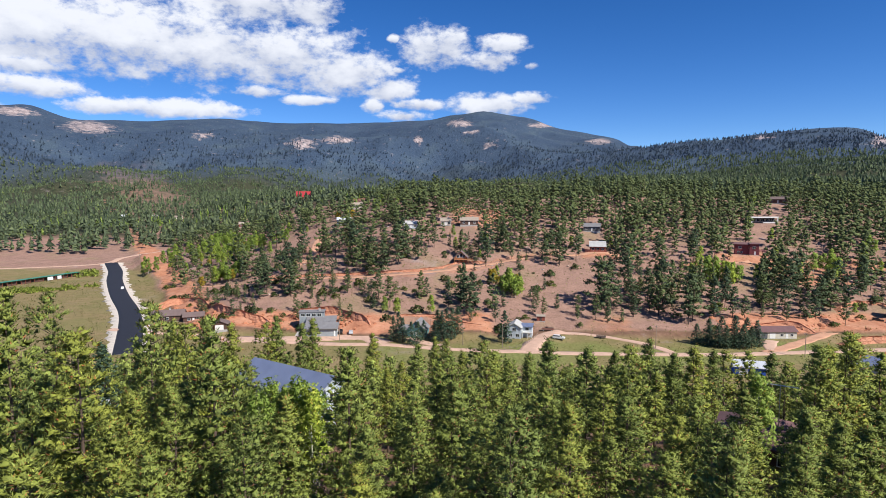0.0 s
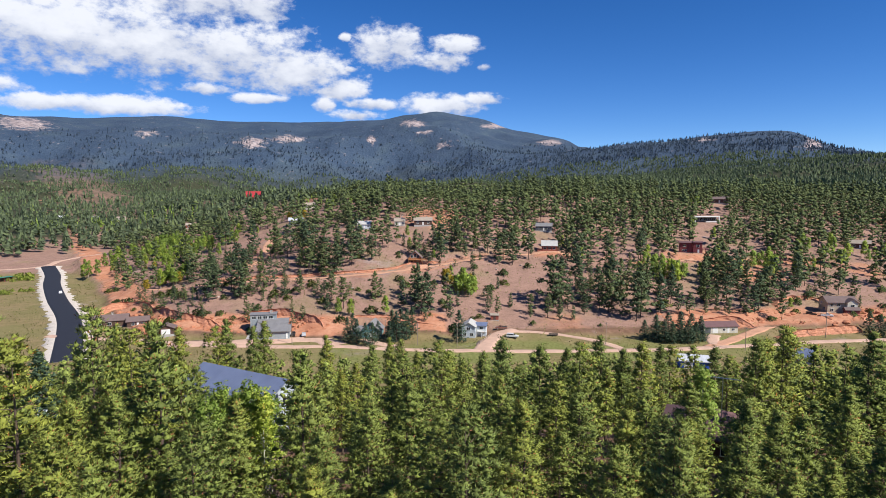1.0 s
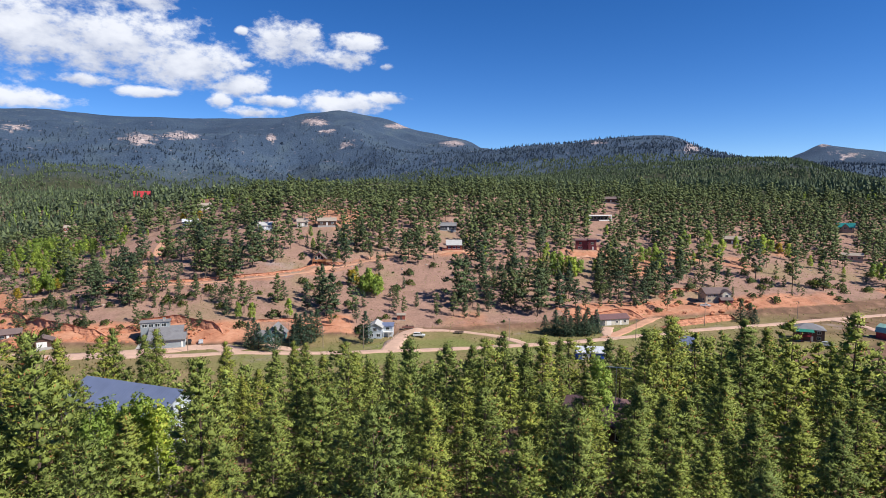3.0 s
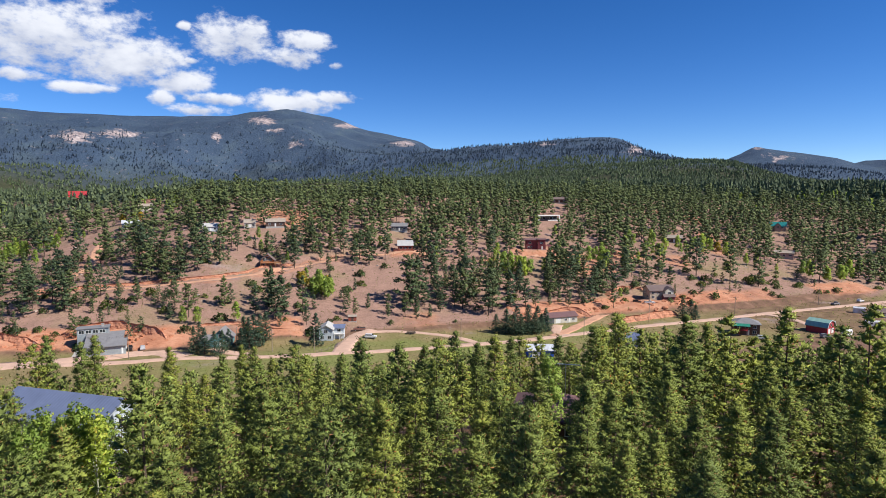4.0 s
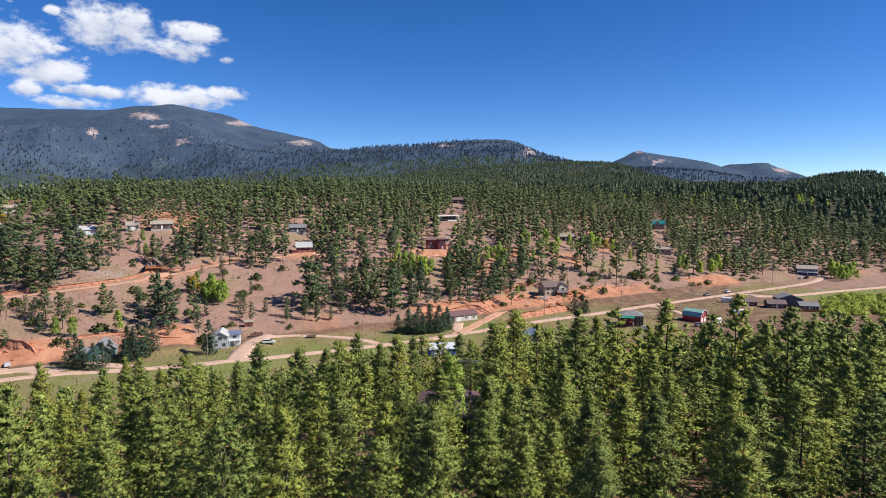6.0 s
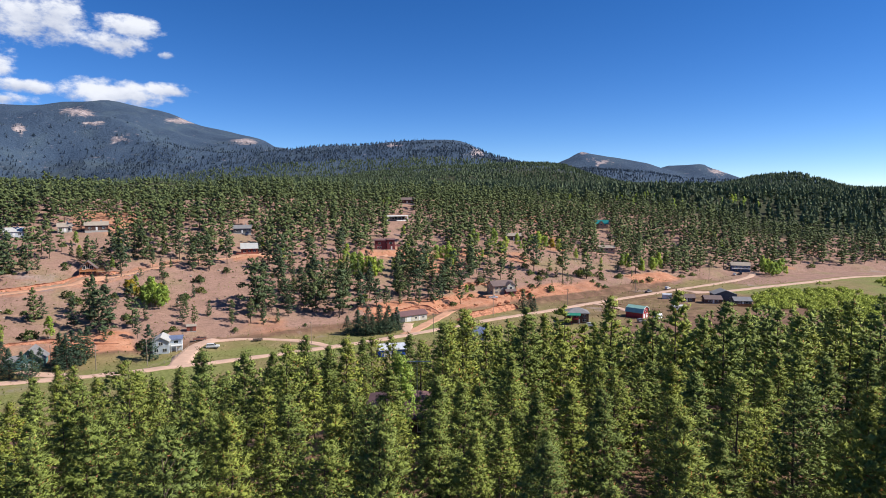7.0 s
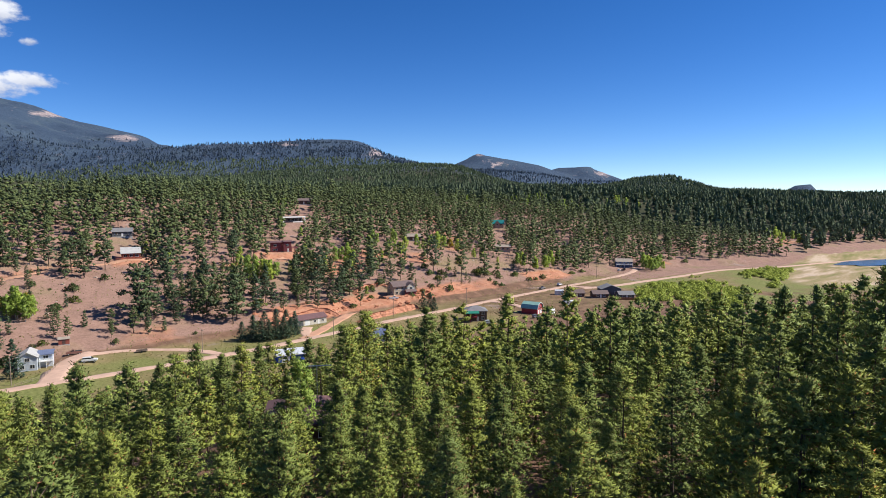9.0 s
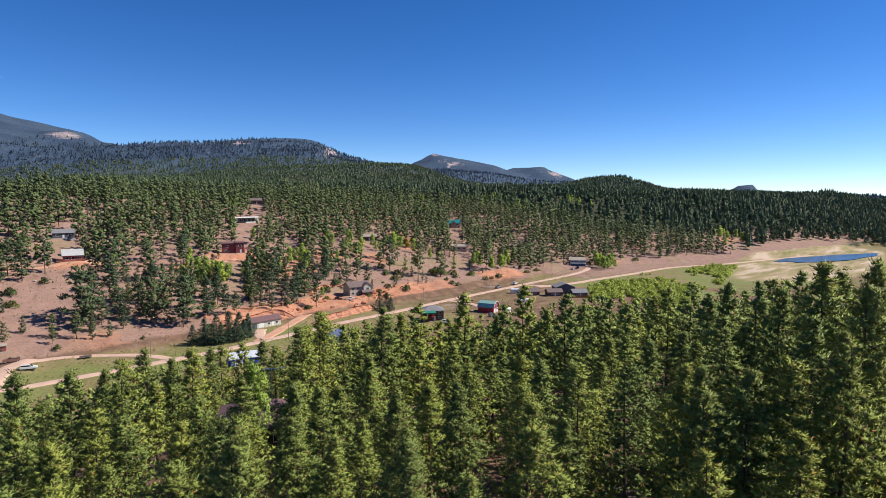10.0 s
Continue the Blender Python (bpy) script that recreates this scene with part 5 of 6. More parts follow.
def door(parent, m, u, ww, hh, mat, name="door"):
    ob = box_part(name, (-ww / 2, ww / 2, -0.06, 0.02, 0.0, hh), mat, parent)
    ob.matrix_local = m @ Matrix.Translation((u, 0, 0.12))
    box_part("handle", (ww * 0.35, ww * 0.35 + 0.08, -0.12, -0.06, hh * 0.45, hh * 0.45 + 0.12), M_steel, ob)


def gable_roof(bm, w, d, h, rise, over, thick=0.18, ridge="x"):
    """Two sloping slabs over a w by d plan."""
    span, length = (d, w) if ridge == "x" else (w, d)
    k = rise / (span / 2)
    e = span / 2 + over
    outline = [(-e, h - k * over), (0, h + rise), (e, h - k * over), (e, h - k * over + thick), (0, h + rise + thick * 1.15), (-e, h - k * over + thick)]
    prism(bm, outline, -length / 2 - over, length / 2 + over)
    if ridge == "x":
        bmesh.ops.rotate(bm, verts=bm.verts, cent=(0, 0, 0), matrix=Matrix.Rotation(radians(90), 3, "Z"))
    return bm


def hip_roof(bm, w, d, h, rise, over):
    a, b = w / 2 + over, d / 2 + over
    ridge = max(a - b, 0.3)
    low = [bm.verts.new((x, y, h)) for x, y in ((-a, -b), (a, -b), (a, b), (-a, b))]
    top = [bm.verts.new((x, 0, h + rise)) for x in (-ridge, ridge)]
    under = [bm.verts.new((x, y, h - 0.18)) for x, y in ((-a, -b), (a, -b), (a, b), (-a, b))]
    for f in ((low[0], low[1], top[1], top[0]), (low[1], low[2], top[1]), (low[2], low[3], top[0], top[1]), (low[3], low[0], top[0])):
        bm.faces.new(f)
    for i in range(4):
        bm.faces.new((under[i], under[(i + 1) % 4], low[(i + 1) % 4], low[i]))
    bm.faces.new(under[::-1])
    bmesh.ops.recalc_face_normals(bm, faces=bm.faces)
    return bm


def wall_body(bm, w, d, h, rise, ridge):
    span, length = (d, w) if ridge == "x" else (w, d)
    outline = [(-span / 2, 0), (span / 2, 0), (span / 2, h)] + ([(0, h + rise)] if rise > 0 else []) + [(-span / 2, h)]
    prism(bm, outline, -length / 2, length / 2)
    if ridge == "x":
        bmesh.ops.rotate(bm, verts=bm.verts, cent=(0, 0, 0), matrix=Matrix.Rotation(radians(90), 3, "Z"))
    return bm


def thing(name, x, y, yaw=0.0, z=None, label="", category="", group=""):
    ob = new(name)
    ob.empty_display_size = 0.3
    ob.matrix_world = pose(x, y, gz(x, y) if z is None else z, 0, 0, yaw)
    return tagged(ob, label, category, group)


def volume(ob, w, d, h, rise, wall, roof, ridge="x", over=0.5, hip=False, at=(0, 0, 0), windows=(), doors=(), trim=None, plinth=1.2):
    """Walls, roof, plinth, windows and doors of one body of a house."""
    trim = trim or M_white
    shift = Matrix.Translation(at)
    a = part("wall", wall_body(bmesh.new(), w, d, h, 0 if hip else rise, ridge), wall, ob)
    a.matrix_local = shift
    bm = bmesh.new()
    r = part("roof", hip_roof(bm, w, d, h, rise, over) if hip else gable_roof(bm, w, d, h, rise, over, ridge=ridge), roof, ob)
    r.matrix_local = shift
    if at[2] < 0.5:
        f = box_part("foundation", (-w / 2 - 0.06, w / 2 + 0.06, -d / 2 - 0.06, d / 2 + 0.06, -plinth, 0.15), M_concrete, ob)
        f.matrix_local = shift
    for face, u, v, ww, hh in windows:
        window(ob, shift @ on_face(face, w, d), u, v, ww, hh, trim)
    for face, u, ww, hh, mat in doors:
        door(ob, shift @ on_face(face, w, d), u, ww, hh, mat)
    return a


def chimney(ob, x, y, z0, z1, mat=None):
    bm = block(bmesh.new(), x - 0.35, x + 0.35, y - 0.35, y + 0.35, z0, z1)
    block(bm, x - 0.45, x + 0.45, y - 0.45, y + 0.45, z1 - 0.15, z1)
    part("chimney", bm, mat or M_concrete, ob)


def deck(ob, x0, x1, y0, y1, z, mat=None, rail=True, posts=3):
    mat = mat or M_deck
    box_part("deck", (x0, x1, y0, y1, z - 0.2, z), mat, ob)
    for i in range(posts):
        x = x0 + 0.15 + (x1 - x0 - 0.3) * i / max(posts - 1, 1)
        box_part("post", (x - 0.1, x + 0.1, y0 + 0.05, y0 + 0.25, -3.5, z - 0.2), mat, ob)
    if rail:
        bm = bmesh.new()
        for a, b, c, e in ((x0, x1, y0, y0 + 0.08), (x0, x0 + 0.08, y0, y1), (x1 - 0.08, x1, y0, y1)):
            block(bm, a, b, c, e, z + 0.92, z + 1.0)
            block(bm, a, b, c, e, z + 0.45, z + 0.52)
        for i in range(9):
            x = x0 + 0.04 + (x1 - x0 - 0.08) * i / 8
            block(bm, x - 0.04, x + 0.04, y0, y0 + 0.08, z, z + 0.92)
        part("railing", bm, mat, ob)


def grey_house():
    ob = thing("house", -55.5, 254.5, 6, None, "grey house with four clerestory windows and a sloping roof", "house")
    volume(ob, 9.0, 4.2, 7.2, 0.0001, M_greywall, R_grey, at=(-1.8, 4.2, 0), over=0.35,
           windows=[("S", -3.2, 5.7, 1.4, 1.0), ("S", -1.2, 5.7, 1.4, 1.0), ("S", 0.8, 5.7, 1.4, 1.0), ("S", 2.8, 5.7, 1.4, 1.0)])
    bm = bmesh.new()
    prism(bm, [(-5.2, 0), (4.8, 0), (4.8, 5.4), (-5.2, 3.0)], -7.0, 3.2)
    bmesh.ops.rotate(bm, verts=bm.verts, cent=(0, 0, 0), matrix=Matrix.Rotation(radians(90), 3, "Z"))
    lower = part("wall", bm, M_greywall, ob)
    lower.matrix_local = Matrix.Translation((0, -2.0, 0))
    bm = bmesh.new()
    prism(bm, [(-5.9, 2.83), (5.0, 5.45), (5.0, 5.65), (-5.9, 3.03)], -7.5, 3.5)
    bmesh.ops.rotate(bm, verts=bm.verts, cent=(0, 0, 0), matrix=Matrix.Rotation(radians(90), 3, "Z"))
    sl = part("roof", bm, R_grey, ob)
    sl.matrix_local = Matrix.Translation((0, -2.0, 0))
    m = Matrix.Translation((0, -2.0, 0))
    for u in (-4.5, -1.5, 1.5):
        window(ob, m @ on_face("S", 10, 10.4), u, 1.0, 1.5, 1.1, M_white)
    volume(ob, 5.0, 7.0, 2.8, 1.4, M_greywall, R_grey, "x", at=(5.6, -3.2, 0), windows=[("S", -1.0, 1.0, 1.6, 1.1), ("E", 0, 1.0, 1.3, 1.1)],
           doors=[("S", 1.4, 0.95, 2.05, M_white)])
    box_part("foundation", (-7.1, 8.2, -7.2, 6.4, -1.2, 0.1), M_concrete, ob)
    chimney(ob, 1.0, 4.0, 6.5, 8.4)
    ob.matrix_world = ob.matrix_world @ Matrix.Scale(1.18, 4)


def brown_house():
    ob = thing("house", -128, 280, 18, None, "low brown timber house under two grey-brown gables", "house")
    volume(ob, 15, 8, 3.0, 2.0, M_brown, R_brown, "x", at=(-4, 1.5, 0), windows=[("S", -4, 1, 1.6, 1.1), ("S", 0, 1, 1.6, 1.1), ("E", 0, 1, 1.2, 1.1)])
    volume(ob, 9, 6, 2.7, 1.5, M_brown, R_brown, "x", at=(8.0, -3.5, 0), windows=[("S", -2, 1, 1.4, 1.0), ("S", 2, 1, 1.4, 1.0)],
           doors=[("S", 0, 0.95, 2.05, M_white)])
    chimney(ob, -3, 1.5, 4, 6.0)
    ob = thing("garage", -98, 256, 14, None, "small brown garage with a white door", "garage")
    volume(ob, 7, 6, 2.5, 1.5, M_brown, R_brown, "y", doors=[("S", 0, 3.4, 2.1, M_white)])


def teal_house():
    ob = thing("house", -10.5, 250, -12, None, "small teal house with a steep grey gable among spruces", "house")
    volume(ob, 7.5, 8, 3.4, 3.4, M_teal, R_grey, "y", 0.6, windows=[("S", -1.8, 1.0, 1.3, 1.2), ("S", 1.8, 1.0, 1.3, 1.2), ("S", 0, 3.9, 1.1, 1.1)],
           doors=[("S", 0, 0.95, 2.05, M_white)])
    volume(ob, 5, 5, 2.6, 1.4, M_teal, R_grey, "x", at=(-5.8, 0.5, 0))


def white_house():
    ob = thing("house", 30.8, 247.5, -14, None, "pale blue two-storey house with white trim and a grey roof", "house")
    volume(ob, 5.6, 8.5, 4.8, 1.7, M_paleblue, R_pale, "y", 0.5,
           windows=[("S", -1.5, 0.9, 1.2, 1.2), ("S", 1.4, 0.9, 1.3, 1.2), ("S", 0, 3.4, 1.4, 1.2), ("E", -2, 3.2, 1.2, 1.1), ("E", 2, 3.2, 1.2, 1.1)])
    volume(ob, 4.0, 5, 4.6, 0.9, M_paleblue, R_blue, "x", at=(5.0, 2.0, 0), windows=[("S", 0, 3.0, 1.4, 1.1)], doors=[("S", 0.6, 0.95, 2.05, M_white)])
    deck(ob, 3.2, 7.4, -2.6, -0.4, 2.5, M_white)
    ob = thing("shed", 44, 262, -10, None, "small rust-coloured storage shed at the foot of the slope", "shed")
    volume(ob, 3.6, 2.6, 2.2, 0.5, M_rust, R_tan, "x", 0.25, doors=[("S", 0, 1.0, 1.9, M_brown)])


def long_shed():
    ob = thing("workshop", 140.5, 246.5, 1, None, "long pale workshop with a plum-brown roof against a red bank", "workshop")
    volume(ob, 15.5, 6.5, 3.1, 1.5, M_cream, R_plum, "x", 0.5, windows=[("S", 1.4, 1.1, 1.2, 1.0), ("S", 5.6, 1.1, 1.2, 1.0)],
           doors=[("S", -6.0, 2.6, 2.4, M_slate), ("S", -2.6, 2.4, 2.4, M_white), ("S", 3.4, 0.95, 2.05, M_white)])


def tan_house():
    ob = thing("house", 211, 265, -12, None, "two-storey tan house with a brown roof and a red porch", "house")
    volume(ob, 13, 8.5, 5.2, 2.2, M_tan, R_brown, "x", 0.6,
           windows=[("S", -4.6, 3.3, 1.4, 1.2), ("S", -1.6, 3.3, 1.4, 1.2), ("W", 1.5, 1.0, 1.3, 1.2), ("W", -1.5, 3.3, 1.3, 1.2), ("S", -4.6, 0.9, 1.4, 1.2)])
    volume(ob, 4.6, 3.0, 5.4, 1.7, M_cream, R_brown, "y", 0.45, at=(3.6, -4.6, 0), windows=[("S", 0, 3.3, 1.5, 1.2)])
    volume(ob, 6.0, 2.4, 2.4, 0.9, M_maroon, R_brown, "x", 0.4, at=(2.6, -7.2, 0), doors=[("S", 0, 1.0, 2.05, M_white)])


def porch_house():
    ob = thing("house", 206, 200, -38, None, "dark red-brown two-storey house with a green porch roof", "house")
    volume(ob, 10, 8, 5.0, 2.0, M_brown, R_grey, "x", 0.6, True,
           windows=[("S", -3, 3.2, 1.3, 1.2), ("S", 0, 3.2, 1.3, 1.2), ("S", 3, 3.2, 1.3, 1.2), ("E", 0, 3.2, 1.3, 1.2), ("S", 3, 0.9, 1.3, 1.2)],
           doors=[("S", 0.5, 1.0, 2.1, M_white)])
    deck(ob, -6.5, 0, -6.6, -4.05, 2.5, M_red)
    bm = bmesh.new()
    prism(bm, [(-7.0, 4.3), (-3.9, 5.1), (-3.9, 5.22), (-7.0, 4.42)], -1.0, 7.0)
    bmesh.ops.rotate(bm, verts=bm.verts, cent=(0, 0, 0), matrix=Matrix.Rotation(radians(90), 3, "Z"))
    part("porch_roof", bm, R_green, ob, "green metal porch roof")
    for x in (-6.3, -3.4, -0.3):
        box_part("post", (x - 0.09, x + 0.09, -6.6, -6.42, 2.5, 4.4), M_red, ob)


def barn():
    ob = thing("barn", 240, 192, -46, None, "bright red gambrel barn with a pale green metal roof", "barn")
    g = [(-5.0, 3.4), (-3.7, 6.0), (0, 7.4), (3.7, 6.0), (5.0, 3.4)]
    bm = prism(bmesh.new(), [(-4.8, 0), (4.8, 0)] + [(x * 0.96, z - 0.12) for x, z in g[::-1]], -5.5, 5.5)
    bmesh.ops.rotate(bm, verts=bm.verts, cent=(0, 0, 0), matrix=Matrix.Rotation(radians(62), 3, "Z"))
    part("wall", bm, M_red, ob)
    bm = prism(bmesh.new(), g + [(x * 1.04, z + 0.2) for x, z in g[::-1]], -6.0, 6.0)
    bmesh.ops.rotate(bm, verts=bm.verts, cent=(0, 0, 0), matrix=Matrix.Rotation(radians(62), 3, "Z"))
    part("roof", bm, R_mint, ob)
    turn = Matrix.Rotation(radians(62), 4, "Z")
    bm = prism(bmesh.new(), g + [(x * 1.05, z + 0.3) for x, z in g[::-1]], -6.08, -5.9)
    edge = part("trim", bm, M_white, ob, "white gable trim")
    edge.matrix_local = turn
    for u, ww in ((-2.2, 2.6), (1.8, 2.6)):
        door(ob, turn @ Matrix.Translation((0, -5.5, 0)), u, ww, 2.8, M_white)
    window(ob, turn @ Matrix.Translation((0, -5.5, 0)), 0, 4.2, 1.2, 1.2, M_white)
    for u in (-2.5, 2.5):
        window(ob, turn @ Matrix.Rotation(radians(90), 4, "Z") @ Matrix.Translation((0, -4.8, 0)), u, 1.4, 1.0, 0.9, M_white)
    ob.matrix_world = ob.matrix_world @ Matrix.Scale(0.78, 4)


def charcoal_house():
    ob = thing("house", 320, 196, -58, None, "charcoal gabled house with a timber deck and steps", "house")
    volume(ob, 12, 9, 4.2, 2.2, M_slate, R_grey, "y", 0.5, windows=[("S", -3, 1.4, 1.5, 1.2), ("S", 2.6, 1.4, 1.5, 1.2), ("E", 0, 1.4, 2.4, 1.5)])
    ob.matrix_world = ob.matrix_world @ Matrix.Rotation(radians(18), 4, "Z")
    deck(ob, 6.0, 10.5, -3.5, 3.5, 1.7, M_post)
    bm = bmesh.new()
    for i in range(7):
        block(bm, 10.5 + 0.3 * i, 10.85 + 0.3 * i, -1.2, 1.2, 1.45 - 0.24 * i, 1.5 - 0.24 * i)
    part("steps", bm, M_post, ob)
    for x, y, yaw, label in ((302, 208, -40, "brown-roofed cabin beside the charcoal house"), (309, 196, -40, "low brown-roofed outbuilding near a cabin"),
                             (318, 184, -40, "small grey shed behind an orange board fence")):
        ob = thing("cabin", x, y, yaw, None, label, "cabin")
        volume(ob, 9, 6.5, 2.5, 1.6, M_brown if x < 315 else M_slate, R_brown if x < 315 else R_grey, "x", 0.5,
               windows=[("S", -2, 1, 1.3, 1.0), ("S", 2, 1, 1.3, 1.0)], doors=[("S", 0, 0.95, 2.05, M_white)])
    ob = thing("board_fence", 312, 179, -45, None, "orange-stained board fence round a yard", "fence")
    for i in range(8):
        box_part("board", (-6 + 1.5 * i, -4.56 + 1.5 * i, -0.03, 0.03, -0.2, 1.5), M_log, ob)


def blue_house():
    ob = thing("house", 449, 262, -52, None, "navy blue two-storey house with a tan roof by the road", "house")
    volume(ob, 13, 9, 5.0, 2.0, M_blue, R_tan, "x", 0.6, windows=[("S", -4.5, 3.0, 1.6, 1.2), ("S", -1.5, 3.0, 1.6, 1.2), ("S", 1.5, 3.0, 1.6, 1.2),
                                                                  ("S", 4.5, 3.0, 1.6, 1.2), ("S", -3, 0.8, 1.5, 1.2), ("E", 0, 3.0, 1.4, 1.2)])
    deck(ob, -6.5, 6.5, -6.6, -4.55, 2.6, M_white)


def hill_houses():
    ob = thing("cabin", 94, 358, -13, None, "rust-red cabin with a pale shed roof and a raised deck", "cabin")
    bm = prism(bmesh.new(), [(-3.5, 0), (3.5, 0), (3.5, 5.6), (-3.5, 3.2)], -4.6, 4.6)
    bmesh.ops.rotate(bm, verts=bm.verts, cent=(0, 0, 0), matrix=Matrix.Rotation(radians(90), 3, "Z"))
    part("wall", bm, M_rust, ob)
    bm = prism(bmesh.new(), [(-4.3, 3.0), (3.9, 5.8), (3.9, 6.0), (-4.3, 3.2)], -5.1, 5.1)
    bmesh.ops.rotate(bm, verts=bm.verts, cent=(0, 0, 0), matrix=Matrix.Rotation(radians(90), 3, "Z"))
    part("roof", bm, R_pale, ob)
    for u in (-2.8, 0, 2.8):
        window(ob, on_face("S", 9.2, 7.0), u, 1.1, 1.5, 1.2, M_white)
    deck(ob, -7.5, 5.2, -6.0, -3.55, 0.5, M_rust, True, 5)
    box_part("foundation", (-4.5, 4.5, -3.4, 3.4, -3, 0), M_concrete, ob)

    ob = thing("house", 182, 356, -24, None, "maroon two-storey house with a nearly flat roof", "house")
    volume(ob, 10.5, 8, 6.2, 0.8, M_maroon, R_plum, "x", 0.6, windows=[("S", -3.2, 0.9, 1.1, 1.1), ("S", -1.6, 0.9, 1.1, 1.1), ("S", -2.4, 3.8, 1.5, 1.1),
                                                                       ("S", 3.2, 3.8, 1.5, 1.1)])
    volume(ob, 5.0, 5.0, 6.6, 0.6, M_maroon, R_plum, "x", 0.4, at=(5.2, -2.6, 0), windows=[("S", 0, 3.8, 1.6, 1.2)], doors=[("S", 0.4, 1.0, 2.1, M_white)])
    deck(ob, 7.7, 11.5, -5.0, -0.5, 2.6, M_maroon)

    ob = thing("house", 229, 425, 4, None, "modern house with a bold white roof edge and white corner posts", "house")
    box_part("wall", (-9.0, 9.0, -1.0, 6.0, -1.5, 4.2), M_slate, ob)
    box_part("roof", (-9.9, 9.9, -3.4, 6.6, 4.3, 4.62), R_grey, ob)
    box_part("fascia", (-10.2, 10.2, -3.9, -3.402, 4.0, 4.85), M_white, ob, 0.0, "broad white roof edge")
    for x in (-9.8, 9.4):
        box_part("post", (x - 0.1, x + 0.6, -3.8, -3.1, -1.5, 4.3), M_white, ob, 0.0, "white corner post")
    box_part("balcony_edge", (-1.0, 9.4, -3.5, -3.2, 0.2, 0.9), M_white, ob, 0.0, "white balcony edge")
    for u in (-6.5, -3.2, 0.1, 3.4, 6.7):
        window(ob, Matrix.Translation((0, -1.0, 0)), u, 1.3, 2.4, 2.0, M_white)

    ob = thing("log_cabin", 10.5, 340, -4, None, "orange log cabin with a glazed gable and a front deck", "cabin")
    volume(ob, 7.0, 8.5, 3.8, 3.3, M_log, R_brown, "y", 0.9, windows=[("S", -1.6, 3.5, 1.3, 1.6), ("S", 0, 3.9, 1.3, 2.0), ("S", 1.6, 3.5, 1.3, 1.6),
                                                                       ("S", -1.6, 0.4, 1.6, 1.6), ("S", 1.6, 0.4, 1.6, 1.6)], plinth=3)
    deck(ob, -3.6, 7.0, -7.4, -4.3, 2.7, M_log, True, 5)

    ob = thing("house", 434, 392, -48, None, "salmon house with a teal metal roof among pines", "house")
    volume(ob, 12, 8, 4.6, 3.0, M_pink, R_teal, "x", 0.7, windows=[("S", -3.5, 2.6, 1.5, 1.2), ("S", 3.5, 2.6, 1.5, 1.2), ("E", 0, 2.6, 1.4, 1.2)], plinth=4)
    volume(ob, 4.5, 3, 5.0, 2.2, M_pink, R_teal, "y", 0.5, at=(0, -4.6, 0), windows=[("S", 0, 3.0, 1.6, 1.4)], plinth=4)

    ob = thing("house", 368, 326, -48, None, "long salmon bungalow on the slope", "house")
    volume(ob, 12, 7, 3.4, 1.4, M_pink, R_tan, "x", 0.5, windows=[("S", -4, 1.2, 1.6, 1.2), ("S", 0, 1.2, 1.6, 1.2), ("S", 4, 1.2, 1.6, 1.2)], plinth=4)

    small = [(303, 364, -40, M_brown, R_tan, "low brown house with a tan roof in the aspens", 11), (275, 487, -30, M_brown, R_brown, "brown-roofed house among tall pines", 14),
             (-80, 479, 8, M_blue, R_white, "blue house with a white roof behind pines", 11), (-22, 405, 2, M_paleblue, R_pale, "pale house partly hidden by pines", 9),
             (2, 409, 0, M_cream, R_tan, "cream cottage on the wooded hillside", 7), (18, 406, -3, M_brown, R_tan, "tan-roofed cabin under the pines", 12),
             (-80, 560, 6, M_cream, R_tan, "cream house with a tan gable on the crest", 13), (101, 401, -14, M_slate, R_grey, "dark cabin with a stone chimney", 11),
             (-207, 614, 15, M_rust, R_tan, "tall rust-red cabin on the shoulder of the hill", 9), (-180, 770, 12, M_rust, R_red, "house with a vivid red metal roof", 20),
             (-486, 902, 26, M_white, R_white, "white house on the far wooded slope", 17), (-400, 889, 22, M_cream, R_tan, "tan house on the far wooded slope", 16),
             (-445, 915, 24, M_white, R_pale, "small white outbuilding on the far slope", 9)]
    for x, y, yaw, wall, roof, label, w in small:
        ob = thing("house", x, y, yaw, None, label, "house")
        red = roof is R_red
        volume(ob, w, w * 0.62, 3.2 if w < 15 else 4.5, 7.0 if red else 1.9, wall, roof, "x", 0.5,
               windows=[("S", -w * 0.3, 1.1, 1.3, 1.1), ("S", w * 0.3, 1.1, 1.3, 1.1)], doors=[("S", 0, 1.0, 2.05, M_white)], plinth=4)
        chimney(ob, w * 0.2, 0.4, 3, 6.0)


